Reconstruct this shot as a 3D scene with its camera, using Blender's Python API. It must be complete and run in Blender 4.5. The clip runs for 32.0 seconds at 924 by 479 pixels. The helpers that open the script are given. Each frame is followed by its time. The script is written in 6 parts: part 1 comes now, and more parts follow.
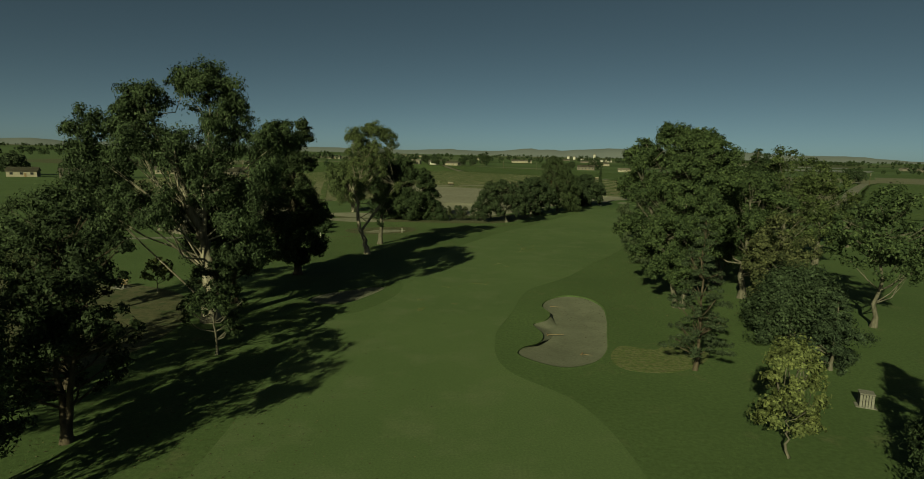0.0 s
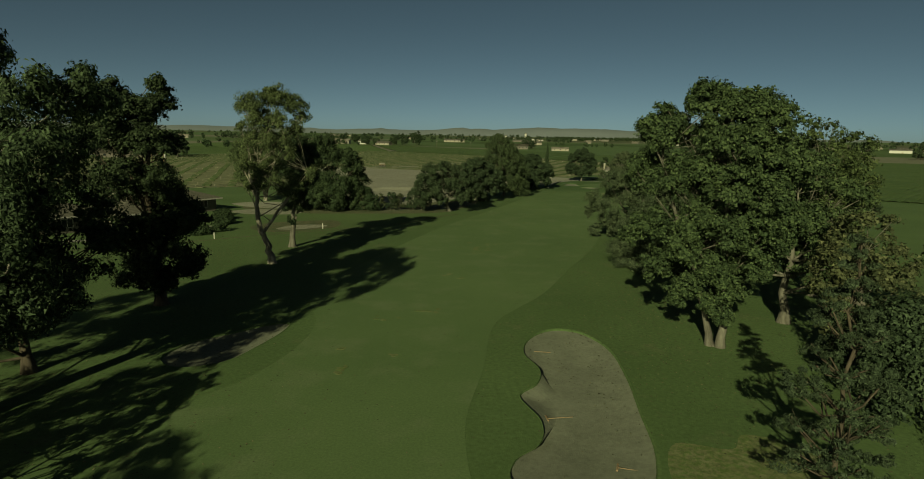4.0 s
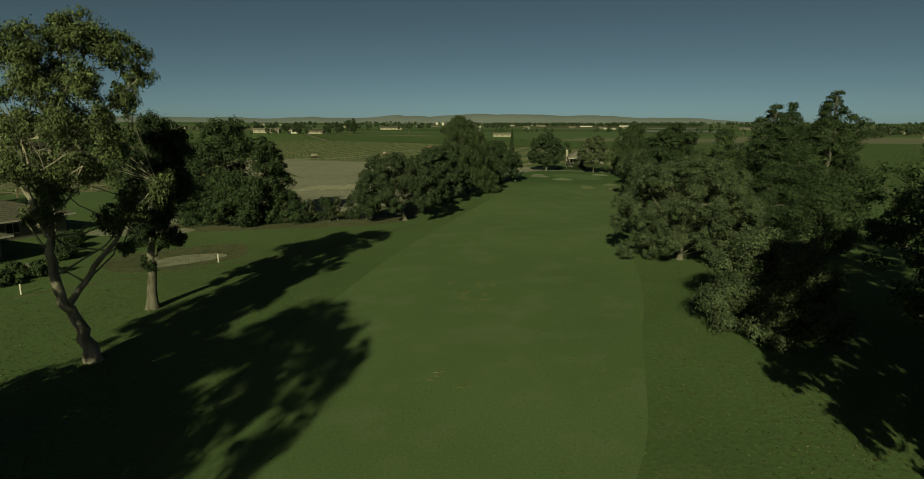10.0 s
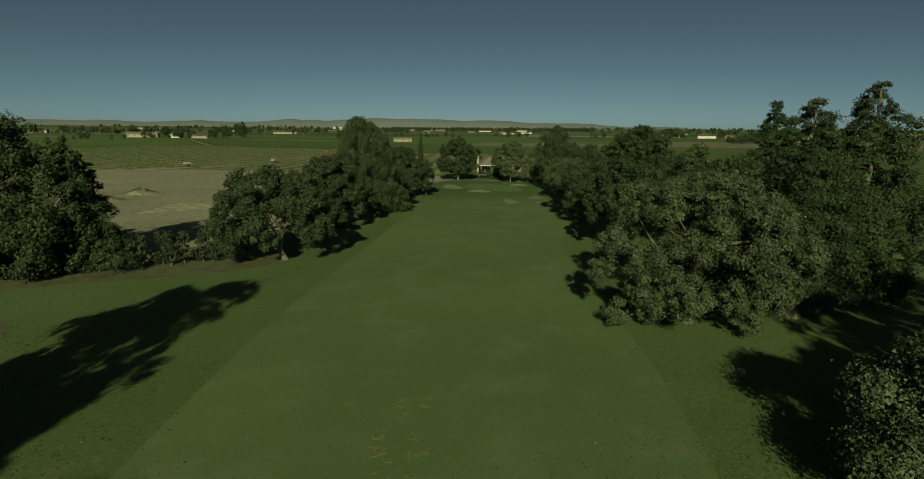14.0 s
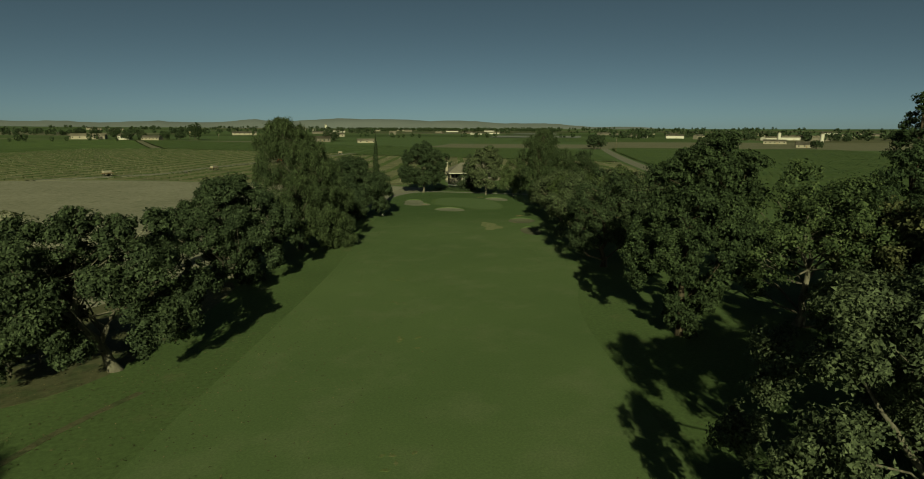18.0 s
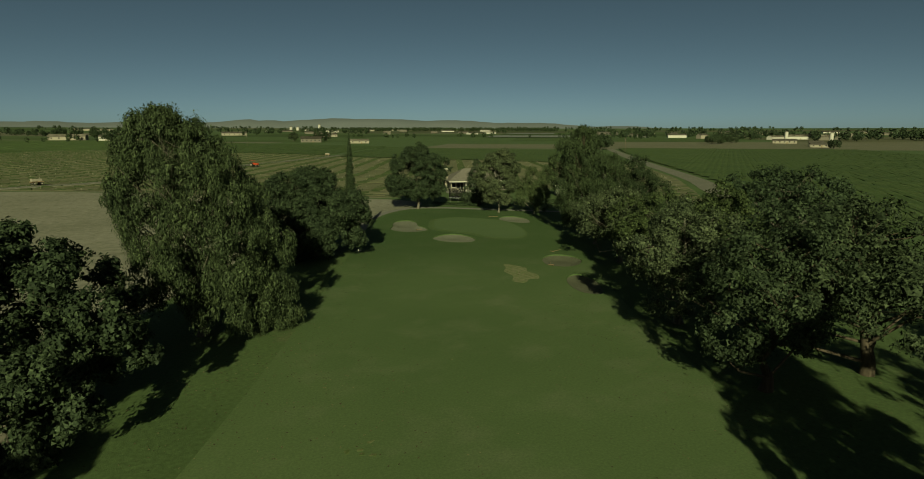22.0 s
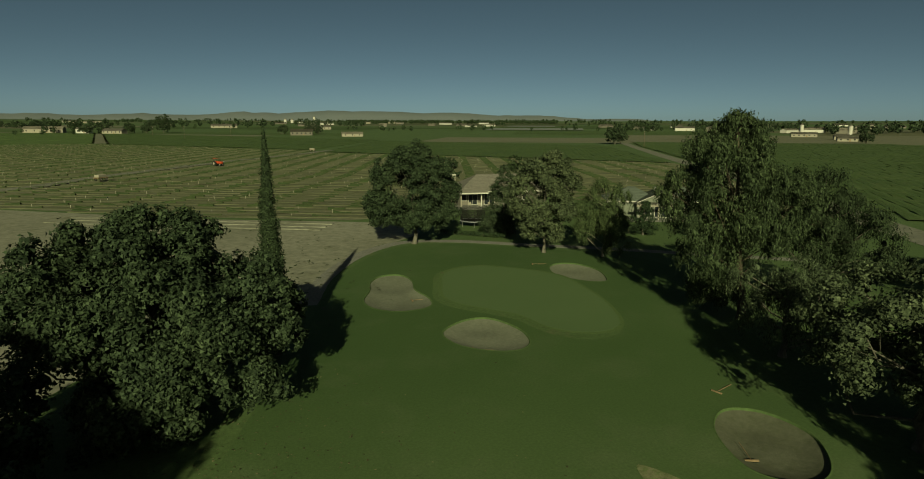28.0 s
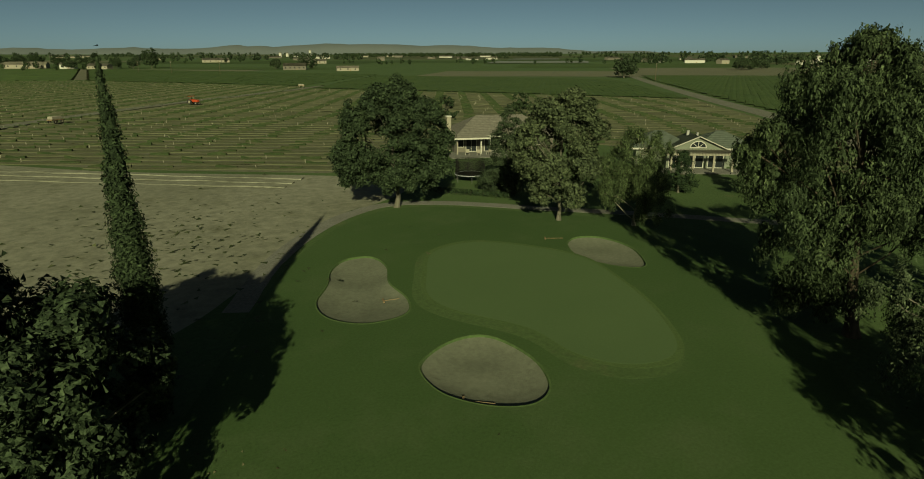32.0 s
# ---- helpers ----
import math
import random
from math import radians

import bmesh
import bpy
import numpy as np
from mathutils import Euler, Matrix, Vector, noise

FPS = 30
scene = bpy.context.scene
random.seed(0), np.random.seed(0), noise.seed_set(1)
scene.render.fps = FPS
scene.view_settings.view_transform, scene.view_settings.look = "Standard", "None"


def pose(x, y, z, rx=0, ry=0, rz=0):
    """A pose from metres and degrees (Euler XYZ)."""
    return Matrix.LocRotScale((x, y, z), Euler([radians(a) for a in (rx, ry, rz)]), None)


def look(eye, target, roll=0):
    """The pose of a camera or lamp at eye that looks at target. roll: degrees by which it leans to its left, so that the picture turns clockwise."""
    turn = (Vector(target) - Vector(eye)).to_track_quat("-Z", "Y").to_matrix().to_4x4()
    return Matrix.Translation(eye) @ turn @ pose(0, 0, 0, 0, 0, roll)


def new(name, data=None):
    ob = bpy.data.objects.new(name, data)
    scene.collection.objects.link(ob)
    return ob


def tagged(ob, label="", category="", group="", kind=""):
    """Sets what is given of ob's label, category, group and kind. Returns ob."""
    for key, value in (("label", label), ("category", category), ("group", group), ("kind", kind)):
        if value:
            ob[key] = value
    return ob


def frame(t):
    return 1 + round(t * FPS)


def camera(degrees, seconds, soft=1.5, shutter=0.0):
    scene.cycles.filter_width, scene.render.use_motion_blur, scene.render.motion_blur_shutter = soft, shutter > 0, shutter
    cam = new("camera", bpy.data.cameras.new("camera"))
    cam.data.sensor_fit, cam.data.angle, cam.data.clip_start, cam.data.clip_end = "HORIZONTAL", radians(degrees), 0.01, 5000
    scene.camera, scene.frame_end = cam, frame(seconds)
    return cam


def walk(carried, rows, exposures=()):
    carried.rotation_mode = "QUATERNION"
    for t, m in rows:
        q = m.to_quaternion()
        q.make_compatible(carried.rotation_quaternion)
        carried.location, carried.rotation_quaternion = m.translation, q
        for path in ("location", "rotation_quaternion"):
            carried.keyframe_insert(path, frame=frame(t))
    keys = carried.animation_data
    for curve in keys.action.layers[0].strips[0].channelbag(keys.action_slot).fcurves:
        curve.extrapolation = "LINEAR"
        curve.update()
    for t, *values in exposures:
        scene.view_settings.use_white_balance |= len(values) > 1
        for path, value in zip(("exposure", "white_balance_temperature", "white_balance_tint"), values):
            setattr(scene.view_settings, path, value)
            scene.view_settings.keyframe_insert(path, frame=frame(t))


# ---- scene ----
cam = camera(76.0, 32.0, soft=0.95)
# seconds, eye, turn
PATH = [
    (0.0, 0.00, -0.00, 15.50, 82.15, -1.25, -0.00),
    (0.5, 0.03, 2.89, 15.48, 81.82, -1.02, -0.57),
    (1.0, -0.00, 5.72, 15.44, 81.48, -0.99, -0.94),
    (1.5, -0.08, 8.48, 15.43, 81.24, -1.01, -1.55),
    (2.0, -0.07, 11.27, 15.47, 80.92, -1.14, -2.32),
    (2.5, -0.10, 14.02, 15.44, 80.75, -1.14, -3.70),
    (3.0, -0.19, 16.79, 15.39, 80.64, -1.12, -5.04),
    (3.5, -0.32, 19.33, 15.26, 80.48, -1.05, -5.97),
    (5.5, -0.70, 30.09, 14.91, 80.02, -1.21, -7.32),
    (6.0, -0.68, 32.97, 14.96, 79.90, -1.14, -7.45),
    (6.5, -0.66, 35.76, 15.08, 79.74, -1.22, -7.49),
    (7.0, -0.60, 38.43, 15.15, 79.68, -1.34, -7.59),
    (7.5, -0.57, 41.01, 14.99, 79.60, -1.14, -7.71),
    (8.0, -0.50, 43.66, 14.76, 79.57, -0.69, -7.89),
    (8.5, -0.45, 46.27, 14.60, 79.54, -0.54, -8.24),
    (9.0, -0.40, 48.80, 14.51, 79.50, -0.51, -9.04),
    (9.5, -0.28, 51.42, 14.45, 79.39, -0.34, -10.65),
    (10.0, -0.07, 54.28, 14.42, 79.19, -0.16, -12.67),
    (10.5, 0.24, 57.21, 14.48, 79.03, -0.17, -14.40),
    (11.0, 0.63, 60.32, 14.56, 79.01, -0.21, -15.57),
    (11.5, 0.99, 63.49, 14.59, 79.04, -0.20, -16.75),
    (12.0, 1.52, 66.50, 14.61, 79.17, -0.52, -17.71),
    (12.5, 2.29, 69.08, 14.56, 79.38, -0.47, -18.96),
    (13.0, 3.19, 71.60, 14.43, 79.55, -0.45, -20.47),
    (13.5, 4.12, 74.45, 14.28, 79.69, -0.37, -21.64),
    (14.0, 5.07, 77.79, 14.25, 79.67, -0.35, -22.25),
    (14.5, 6.16, 81.17, 14.28, 79.67, -0.50, -23.16),
    (16.5, 11.75, 92.46, 14.91, 79.53, 0.25, -25.11),
    (17.0, 13.20, 95.95, 14.97, 79.56, 0.19, -25.21),
    (17.5, 14.64, 99.76, 15.03, 79.61, 0.07, -25.32),
    (18.0, 16.01, 103.72, 15.04, 79.69, -0.20, -25.40),
    (18.5, 17.31, 107.61, 14.96, 79.73, -0.46, -25.52),
    (19.0, 18.59, 111.34, 14.95, 79.79, -0.56, -25.64),
    (19.5, 20.06, 115.28, 14.97, 79.78, -0.56, -25.66),
    (20.0, 21.67, 119.35, 14.98, 79.78, -0.51, -25.77),
    (20.5, 23.35, 123.44, 14.98, 79.75, -0.40, -25.83),
    (21.0, 25.11, 127.35, 14.98, 79.73, -0.24, -25.86),
    (21.5, 26.85, 131.04, 14.95, 79.69, -0.02, -25.84),
    (22.0, 28.51, 134.61, 14.92, 79.67, -0.07, -25.86),
    (22.5, 30.02, 138.19, 14.94, 79.66, -0.08, -25.89),
    (23.0, 31.41, 141.83, 14.99, 79.59, 0.03, -25.88),
    (23.5, 32.83, 145.50, 15.01, 79.69, -0.13, -25.93),
    (24.0, 34.24, 149.18, 14.99, 79.67, -0.20, -26.02),
    (24.5, 35.67, 152.76, 14.94, 79.67, -0.33, -26.04),
    (25.0, 37.04, 156.16, 14.87, 79.70, -0.38, -26.04),
    (25.5, 38.35, 159.38, 14.78, 79.68, -0.32, -26.04),
    (27.5, 43.27, 171.46, 14.78, 79.40, -0.15, -26.11),
    (28.0, 44.28, 174.09, 14.78, 78.98, -0.13, -26.13),
    (28.5, 45.22, 176.37, 14.73, 78.55, -0.12, -26.09),
    (29.0, 46.15, 178.45, 14.78, 77.90, -0.07, -26.06),
    (29.5, 47.08, 180.26, 14.82, 77.08, 0.07, -26.04),
    (30.0, 48.03, 181.95, 14.85, 76.21, 0.03, -26.06),
    (30.5, 49.03, 183.39, 14.85, 75.36, 0.17, -26.00),
    (31.0, 49.99, 184.79, 14.81, 74.54, 0.26, -25.98),
    (31.5, 50.76, 185.92, 14.68, 73.79, 0.17, -25.96),
    (32.0, 51.48, 187.00, 14.49, 72.89, 0.16, -26.03),
]
EXPOSURE, KELVIN, TINT = 0.24, 9250, -26
walk(cam, [(t, pose(x, y, z, rx, ry, rz)) for t, x, y, z, rx, ry, rz in PATH], exposures=[(0.0, EXPOSURE, KELVIN, TINT), (32.0, EXPOSURE, KELVIN, TINT)])

# ---- world and sun ----
SUN_AZIMUTH, SUN_HEIGHT = 25.0, 23.5  # the shadows' way, degrees from +y towards +x; degrees above the horizon
world = bpy.data.worlds.new("world")
scene.world = world
world.use_nodes = True
sky = world.node_tree.nodes.new("ShaderNodeTexSky")
sky.sky_type, sky.sun_disc = "NISHITA", False
sky.sun_elevation, sky.sun_rotation = radians(SUN_HEIGHT), radians(180 + SUN_AZIMUTH)
sky.dust_density, sky.air_density, sky.ozone_density = 0.6, 0.19, 0.2
background = world.node_tree.nodes["Background"]
background.inputs[1].default_value = 0.05
world.node_tree.links.new(sky.outputs[0], background.inputs[0])
sun = new("sun", bpy.data.lights.new("sun", "SUN"))
sun.data.energy, sun.data.angle, sun.data.color = 5.0, radians(0.53), (1.0, 0.9, 0.76)
_a, _h = radians(SUN_AZIMUTH), radians(SUN_HEIGHT)
sun.matrix_world = look((0, 0, 60), (math.sin(_a) * math.cos(_h), math.cos(_a) * math.cos(_h), 60 - math.sin(_h)))


# ---- materials ----
def material(name, rough=0.8, spec=0.3):
    m = bpy.data.materials.new(name)
    m.use_nodes = True
    b = m.node_tree.nodes["Principled BSDF"]
    b.inputs["Roughness"].default_value = rough
    b.inputs["Specular IOR Level"].default_value = spec
    return m, m.node_tree, b


def ramp_of(tree, value, stops):
    r = tree.nodes.new("ShaderNodeValToRGB")
    while len(r.color_ramp.elements) < len(stops):
        r.color_ramp.elements.new(0.5)
    for e, (p, c) in zip(r.color_ramp.elements, stops):
        e.position, e.color = p, (*c, 1)
    tree.links.new(value, r.inputs[0])
    return r.outputs[0]


def noise_of(tree, scale, detail=4.0, rough=0.55, stretch=None, object_space=False):
    n = tree.nodes.new("ShaderNodeTexNoise")
    n.inputs["Scale"].default_value, n.inputs["Detail"].default_value, n.inputs["Roughness"].default_value = scale, detail, rough
    c = tree.nodes.new("ShaderNodeTexCoord")
    out = c.outputs["Object"]
    if stretch:
        mp = tree.nodes.new("ShaderNodeMapping")
        mp.inputs["Scale"].default_value = stretch[:3]
        if len(stretch) > 3:
            mp.inputs["Rotation"].default_value = (0, 0, radians(stretch[3]))
        tree.links.new(out, mp.inputs[0])
        out = mp.outputs[0]
    tree.links.new(out, n.inputs["Vector"])
    return n.outputs[0]


def mix_of(tree, factor, a, b, mode="MIX"):
    m = tree.nodes.new("ShaderNodeMix")
    m.data_type, m.blend_type = "RGBA", mode
    for socket, v in ((m.inputs[0], factor), (m.inputs[6], a), (m.inputs[7], b)):
        if isinstance(v, (int, float)):
            socket.default_value = v
        elif isinstance(v, tuple):
            socket.default_value = (*v, 1)
        else:
            tree.links.new(v, socket)
    return m.outputs[2]


def bump_of(tree, b, height, strength, distance):
    n = tree.nodes.new("ShaderNodeBump")
    n.inputs["Strength"].default_value, n.inputs["Distance"].default_value = strength, distance
    tree.links.new(height, n.inputs["Height"])
    tree.links.new(n.outputs[0], b.inputs["Normal"])


def ground_material(name, dark, light, patch, patch_at=(0.55, 0.72), big=0.06, fine=2.2, bump=0.5, rough=0.95, stretch=None, contrast=0.3):
    """Two tones at a fine and a broad scale, a third one in worn patches."""
    m, tree, b = material(name, rough, 0.15)
    broad = noise_of(tree, big, 5, 0.6, stretch)
    small = noise_of(tree, fine, 6, 0.7)
    mid = noise_of(tree, big * 6, 5, 0.65, stretch)
    base = mix_of(tree, ramp_of(tree, broad, [(0.35, (0, 0, 0)), (0.65, (1, 1, 1))]), dark, light)
    base = mix_of(tree, ramp_of(tree, mid, [(patch_at[0], (0, 0, 0)), (patch_at[1], (1, 1, 1))]), base, patch)
    grain = ramp_of(tree, small, [(0.3, (1 - contrast,) * 3), (0.7, (1 + contrast,) * 3)])
    tree.links.new(mix_of(tree, 1.0, base, grain, "MULTIPLY"), b.inputs["Base Color"])
    bump_of(tree, b, noise_of(tree, fine * 3, 6, 0.75), bump, 0.06)
    return m


rough_grass = ground_material("rough_grass", (0.046, 0.074, 0.029), (0.059, 0.091, 0.037), (0.081, 0.091, 0.049), (0.58, 0.82), 0.05, 3.5, 0.4, contrast=0.28)
fairway_grass = ground_material("fairway_grass", (0.056, 0.088, 0.037), (0.071, 0.105, 0.046), (0.089, 0.113, 0.062), (0.50, 0.80), 0.035, 7.0, 0.3, contrast=0.2)
collar_grass = ground_material("collar_grass", (0.053, 0.083, 0.032), (0.062, 0.094, 0.037), (0.078, 0.099, 0.047), (0.58, 0.85), 0.06, 6.0, 0.4, contrast=0.24)
green_grass = ground_material("green_grass", (0.061, 0.094, 0.043), (0.066, 0.100, 0.046), (0.075, 0.103, 0.053), (0.60, 0.9), 0.1, 9.0, 0.1, contrast=0.07)
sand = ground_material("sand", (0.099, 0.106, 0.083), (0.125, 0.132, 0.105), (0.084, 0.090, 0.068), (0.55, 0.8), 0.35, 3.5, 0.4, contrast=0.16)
# a darker tone of sand, for the two bunkers on the right
darker_sand = ground_material("darker_sand", (0.065, 0.070, 0.049), (0.082, 0.087, 0.064), (0.057, 0.064, 0.040), (0.5, 0.75), 0.35, 3.5, 0.4, contrast=0.18)
worn_turf = ground_material("worn_turf", (0.126, 0.131, 0.075), (0.150, 0.151, 0.096), (0.092, 0.120, 0.053), (0.44, 0.58), 0.5, 2.5, 0.5)
faded_turf = ground_material("faded_turf", (0.086, 0.098, 0.045), (0.108, 0.112, 0.064), (0.062, 0.088, 0.030), (0.44, 0.58), 0.5, 2.5, 0.5)
dry_earth = ground_material("dry_earth", (0.138, 0.139, 0.111), (0.174, 0.173, 0.143), (0.105, 0.106, 0.078), (0.56, 0.70), 0.05, 0.9, 0.7)
road_earth = ground_material("road_earth", (0.108, 0.110, 0.092), (0.132, 0.132, 0.113), (0.091, 0.092, 0.074), (0.5, 0.75), 0.15, 1.2, 0.4)
concrete = ground_material("concrete", (0.118, 0.117, 0.108), (0.145, 0.145, 0.136), (0.111, 0.111, 0.104), (0.55, 0.8), 0.4, 5.0, 0.2)
dry_grass = ground_material("dry_grass", (0.059, 0.063, 0.036), (0.077, 0.077, 0.048), (0.038, 0.052, 0.025), (0.48, 0.62), 0.12, 2.0, 0.8)
field_soil = ground_material("field_soil", (0.092, 0.095, 0.065), (0.110, 0.110, 0.079), (0.125, 0.124, 0.094), (0.52, 0.75), 0.03, 0.7, 0.6)
field_green = ground_material("field_green", (0.028, 0.048, 0.016), (0.041, 0.065, 0.021), (0.059, 0.068, 0.029), (0.6, 0.8), 0.012, 0.5, 0.9)


def leaf_material(name, colours, gloss=0.35):
    """Leaves of several tones, each leaf its own."""
    m, tree, b = material(name, 1 - gloss * 0.7, 0.14)
    g = tree.nodes.new("ShaderNodeNewGeometry")
    o = tree.nodes.new("ShaderNodeObjectInfo")
    n = len(colours)
    # tones spread apart and greyed a little, which puts haze into the leaf colour
    colours = [tuple((c * 0.64 + sum(col) / 3 * 0.36) * q * w for c, w in zip(col, (0.9, 1.0, 1.0))) for col, q in zip(colours, (0.72, 1.0, 1.36))]
    tone = ramp_of(tree, g.outputs["Random Per Island"], [(i / max(1, n - 1), c) for i, c in enumerate(colours)])
    clump = ramp_of(tree, noise_of(tree, 0.45, 3), [(0.3, (0.78, 0.80, 0.78)), (0.7, (1.2, 1.16, 1.06))])
    tone = mix_of(tree, 1.0, tone, clump, "MULTIPLY")
    each = ramp_of(tree, o.outputs["Random"], [(0.0, (0.88, 0.92, 0.9)), (1.0, (1.1, 1.05, 1.0))])
    tone = mix_of(tree, 1.0, tone, each, "MULTIPLY")
    # each spray is made of smaller leaflets, light and dark
    leaflet = noise_of(tree, 11.0, 2, 0.6)
    tone = mix_of(tree, 1.0, tone, ramp_of(tree, leaflet, [(0.36, (0.66, 0.68, 0.66)), (0.64, (1.34, 1.32, 1.3))]), "MULTIPLY")
    bump_of(tree, b, leaflet, 0.9, 0.05)
    tree.links.new(tone, b.inputs["Base Color"])
    t = tree.nodes.new("ShaderNodeBsdfTranslucent")
    tree.links.new(tone, t.inputs[0])
    mx = tree.nodes.new("ShaderNodeMixShader")
    mx.inputs[0].default_value = 0.14
    out = tree.nodes["Material Output"]
    tree.links.new(b.outputs[0], mx.inputs[1])
    tree.links.new(t.outputs[0], mx.inputs[2])
    tree.links.new(mx.outputs[0], out.inputs[0])
    return m


LEAF = {
    "euc": leaf_material("eucalyptus_leaf", [(0.021, 0.037, 0.014), (0.033, 0.053, 0.021), (0.051, 0.074, 0.030)], 0.45),
    "euc_pale": leaf_material("pale_eucalyptus_leaf", [(0.036, 0.055, 0.019), (0.055, 0.078, 0.027), (0.078, 0.103, 0.038)], 0.45),
    "euc_dark": leaf_material("dark_eucalyptus_leaf", [(0.013, 0.026, 0.010), (0.020, 0.036, 0.014), (0.030, 0.047, 0.019)], 0.4),
    "oak": leaf_material("oak_leaf", [(0.017, 0.032, 0.014), (0.027, 0.044, 0.020), (0.041, 0.060, 0.028)], 0.4),
    "syc": leaf_material("broad_leaf", [(0.023, 0.044, 0.015), (0.036, 0.061, 0.021), (0.056, 0.080, 0.026)], 0.35),
    "grey": leaf_material("grey_green_leaf", [(0.035, 0.051, 0.025), (0.048, 0.066, 0.032), (0.069, 0.087, 0.045)], 0.4),
    "con": leaf_material("conifer_leaf", [(0.014, 0.030, 0.013), (0.022, 0.040, 0.015), (0.032, 0.053, 0.021)], 0.3),
    "pine": leaf_material("pine_needles", [(0.020, 0.036, 0.019), (0.030, 0.048, 0.025), (0.043, 0.062, 0.033)], 0.3),
    "cyp": leaf_material("cypress_leaf", [(0.018, 0.031, 0.013), (0.026, 0.041, 0.017), (0.036, 0.053, 0.022)], 0.25),
    "olive": leaf_material("rusty_leaf", [(0.036, 0.047, 0.018), (0.053, 0.062, 0.024), (0.069, 0.071, 0.030)], 0.35),
    "yellow": leaf_material("yellow_leaf", [(0.064, 0.077, 0.018), (0.092, 0.105, 0.025), (0.121, 0.129, 0.034)], 0.35),
    "lime": leaf_material("yellow_green_leaf", [(0.032, 0.048, 0.012), (0.046, 0.066, 0.017), (0.063, 0.081, 0.024)], 0.35),
}


def bark_material(name, dark, light):
    m, tree, b = material(name, 0.9, 0.2)
    streak = noise_of(tree, 2.2, 6, 0.65, (1, 1, 0.25))
    tree.links.new(ramp_of(tree, streak, [(0.35, dark), (0.62, light)]), b.inputs["Base Color"])
    bump_of(tree, b, noise_of(tree, 9, 5, 0.7, (1, 1, 0.2)), 0.7, 0.05)
    return m


pale_bark = bark_material("pale_bark", (0.088, 0.080, 0.064), (0.225, 0.210, 0.178))
grey_bark = bark_material("grey_bark", (0.042, 0.040, 0.032), (0.112, 0.106, 0.089))
dark_bark = bark_material("dark_bark", (0.023, 0.019, 0.014), (0.067, 0.055, 0.042))


def plain(name, colour, rough=0.7, metal=0.0, vary=0.25, scale=3.0):
    m, tree, b = material(name, rough, 0.3)
    b.inputs["Metallic"].default_value = metal
    lo, hi = tuple(c * (1 - vary) for c in colour), tuple(min(1, c * (1 + vary)) for c in colour)
    tree.links.new(ramp_of(tree, noise_of(tree, scale, 5, 0.65), [(0.3, lo), (0.7, hi)]), b.inputs["Base Color"])
    return m


white_paint = plain("white_paint", (0.334, 0.328, 0.306), 0.6, 0, 0.1)
cream_wall = plain("cream_wall", (0.206, 0.191, 0.160), 0.85, 0, 0.12, 1.2)
tan_wall = plain("tan_wall", (0.101, 0.094, 0.081), 0.85, 0, 0.12, 1.2)
sage_wall = plain("sage_wall", (0.114, 0.128, 0.104), 0.85, 0, 0.1, 1.2)
grey_roof = plain("grey_roof", (0.107, 0.101, 0.090), 0.9, 0, 0.25, 2.5)
brown_roof = plain("brown_roof", (0.070, 0.067, 0.054), 0.9, 0, 0.3, 2.5)
green_roof = plain("green_roof", (0.064, 0.078, 0.066), 0.8, 0, 0.2, 2.0)
dark_glass = plain("dark_glass", (0.014, 0.017, 0.019), 0.12, 0, 0.1)
black_steel = plain("black_steel", (0.014, 0.014, 0.014), 0.45, 0.6, 0.2)
galvanised = plain("galvanised", (0.302, 0.302, 0.302), 0.4, 0.8, 0.15)
pole_wood = bark_material("pole_wood", (0.054, 0.040, 0.030), (0.114, 0.090, 0.067))
timber = bark_material("timber", (0.114, 0.081, 0.050), (0.202, 0.148, 0.094))
red_paint = plain("red_paint", (0.282, 0.040, 0.017), 0.5, 0, 0.2)
rubber = plain("rubber", (0.014, 0.014, 0.014), 0.85, 0, 0.2)


# ---- geometry helpers ----
def part(name, bm, mat, parent=None, label=""):
    """One mesh object from a bmesh, under parent."""
    me = bpy.data.meshes.new(name)
    bm.to_mesh(me)
    bm.free()
    me.materials.append(mat)
    ob = new(name, me)
    ob.parent = parent
    return tagged(ob, label) if label else ob


def sheet(name, verts, faces, mat, parent=None, smooth=False):
    """One mesh object from arrays of vertices and faces."""
    me = bpy.data.meshes.new(name)
    verts, faces = np.asarray(verts, np.float32), np.asarray(faces, np.int32)
    k = faces.shape[1]
    me.vertices.add(len(verts))
    me.vertices.foreach_set("co", verts.ravel())
    me.loops.add(faces.size)
    me.loops.foreach_set("vertex_index", faces.ravel())
    me.polygons.add(len(faces))
    me.polygons.foreach_set("loop_start", np.arange(0, faces.size, k, dtype=np.int32))
    me.polygons.foreach_set("use_smooth", np.full(len(faces), smooth))
    me.update(calc_edges=True)
    me.materials.append(mat)
    ob = new(name, me)
    ob.parent = parent
    return ob


def thing(name, x, y, z, rz, label, category, group="", kind=""):
    e = new(name)
    e.matrix_world = pose(x, y, z, 0, 0, rz)
    return tagged(e, label, category, group, kind)


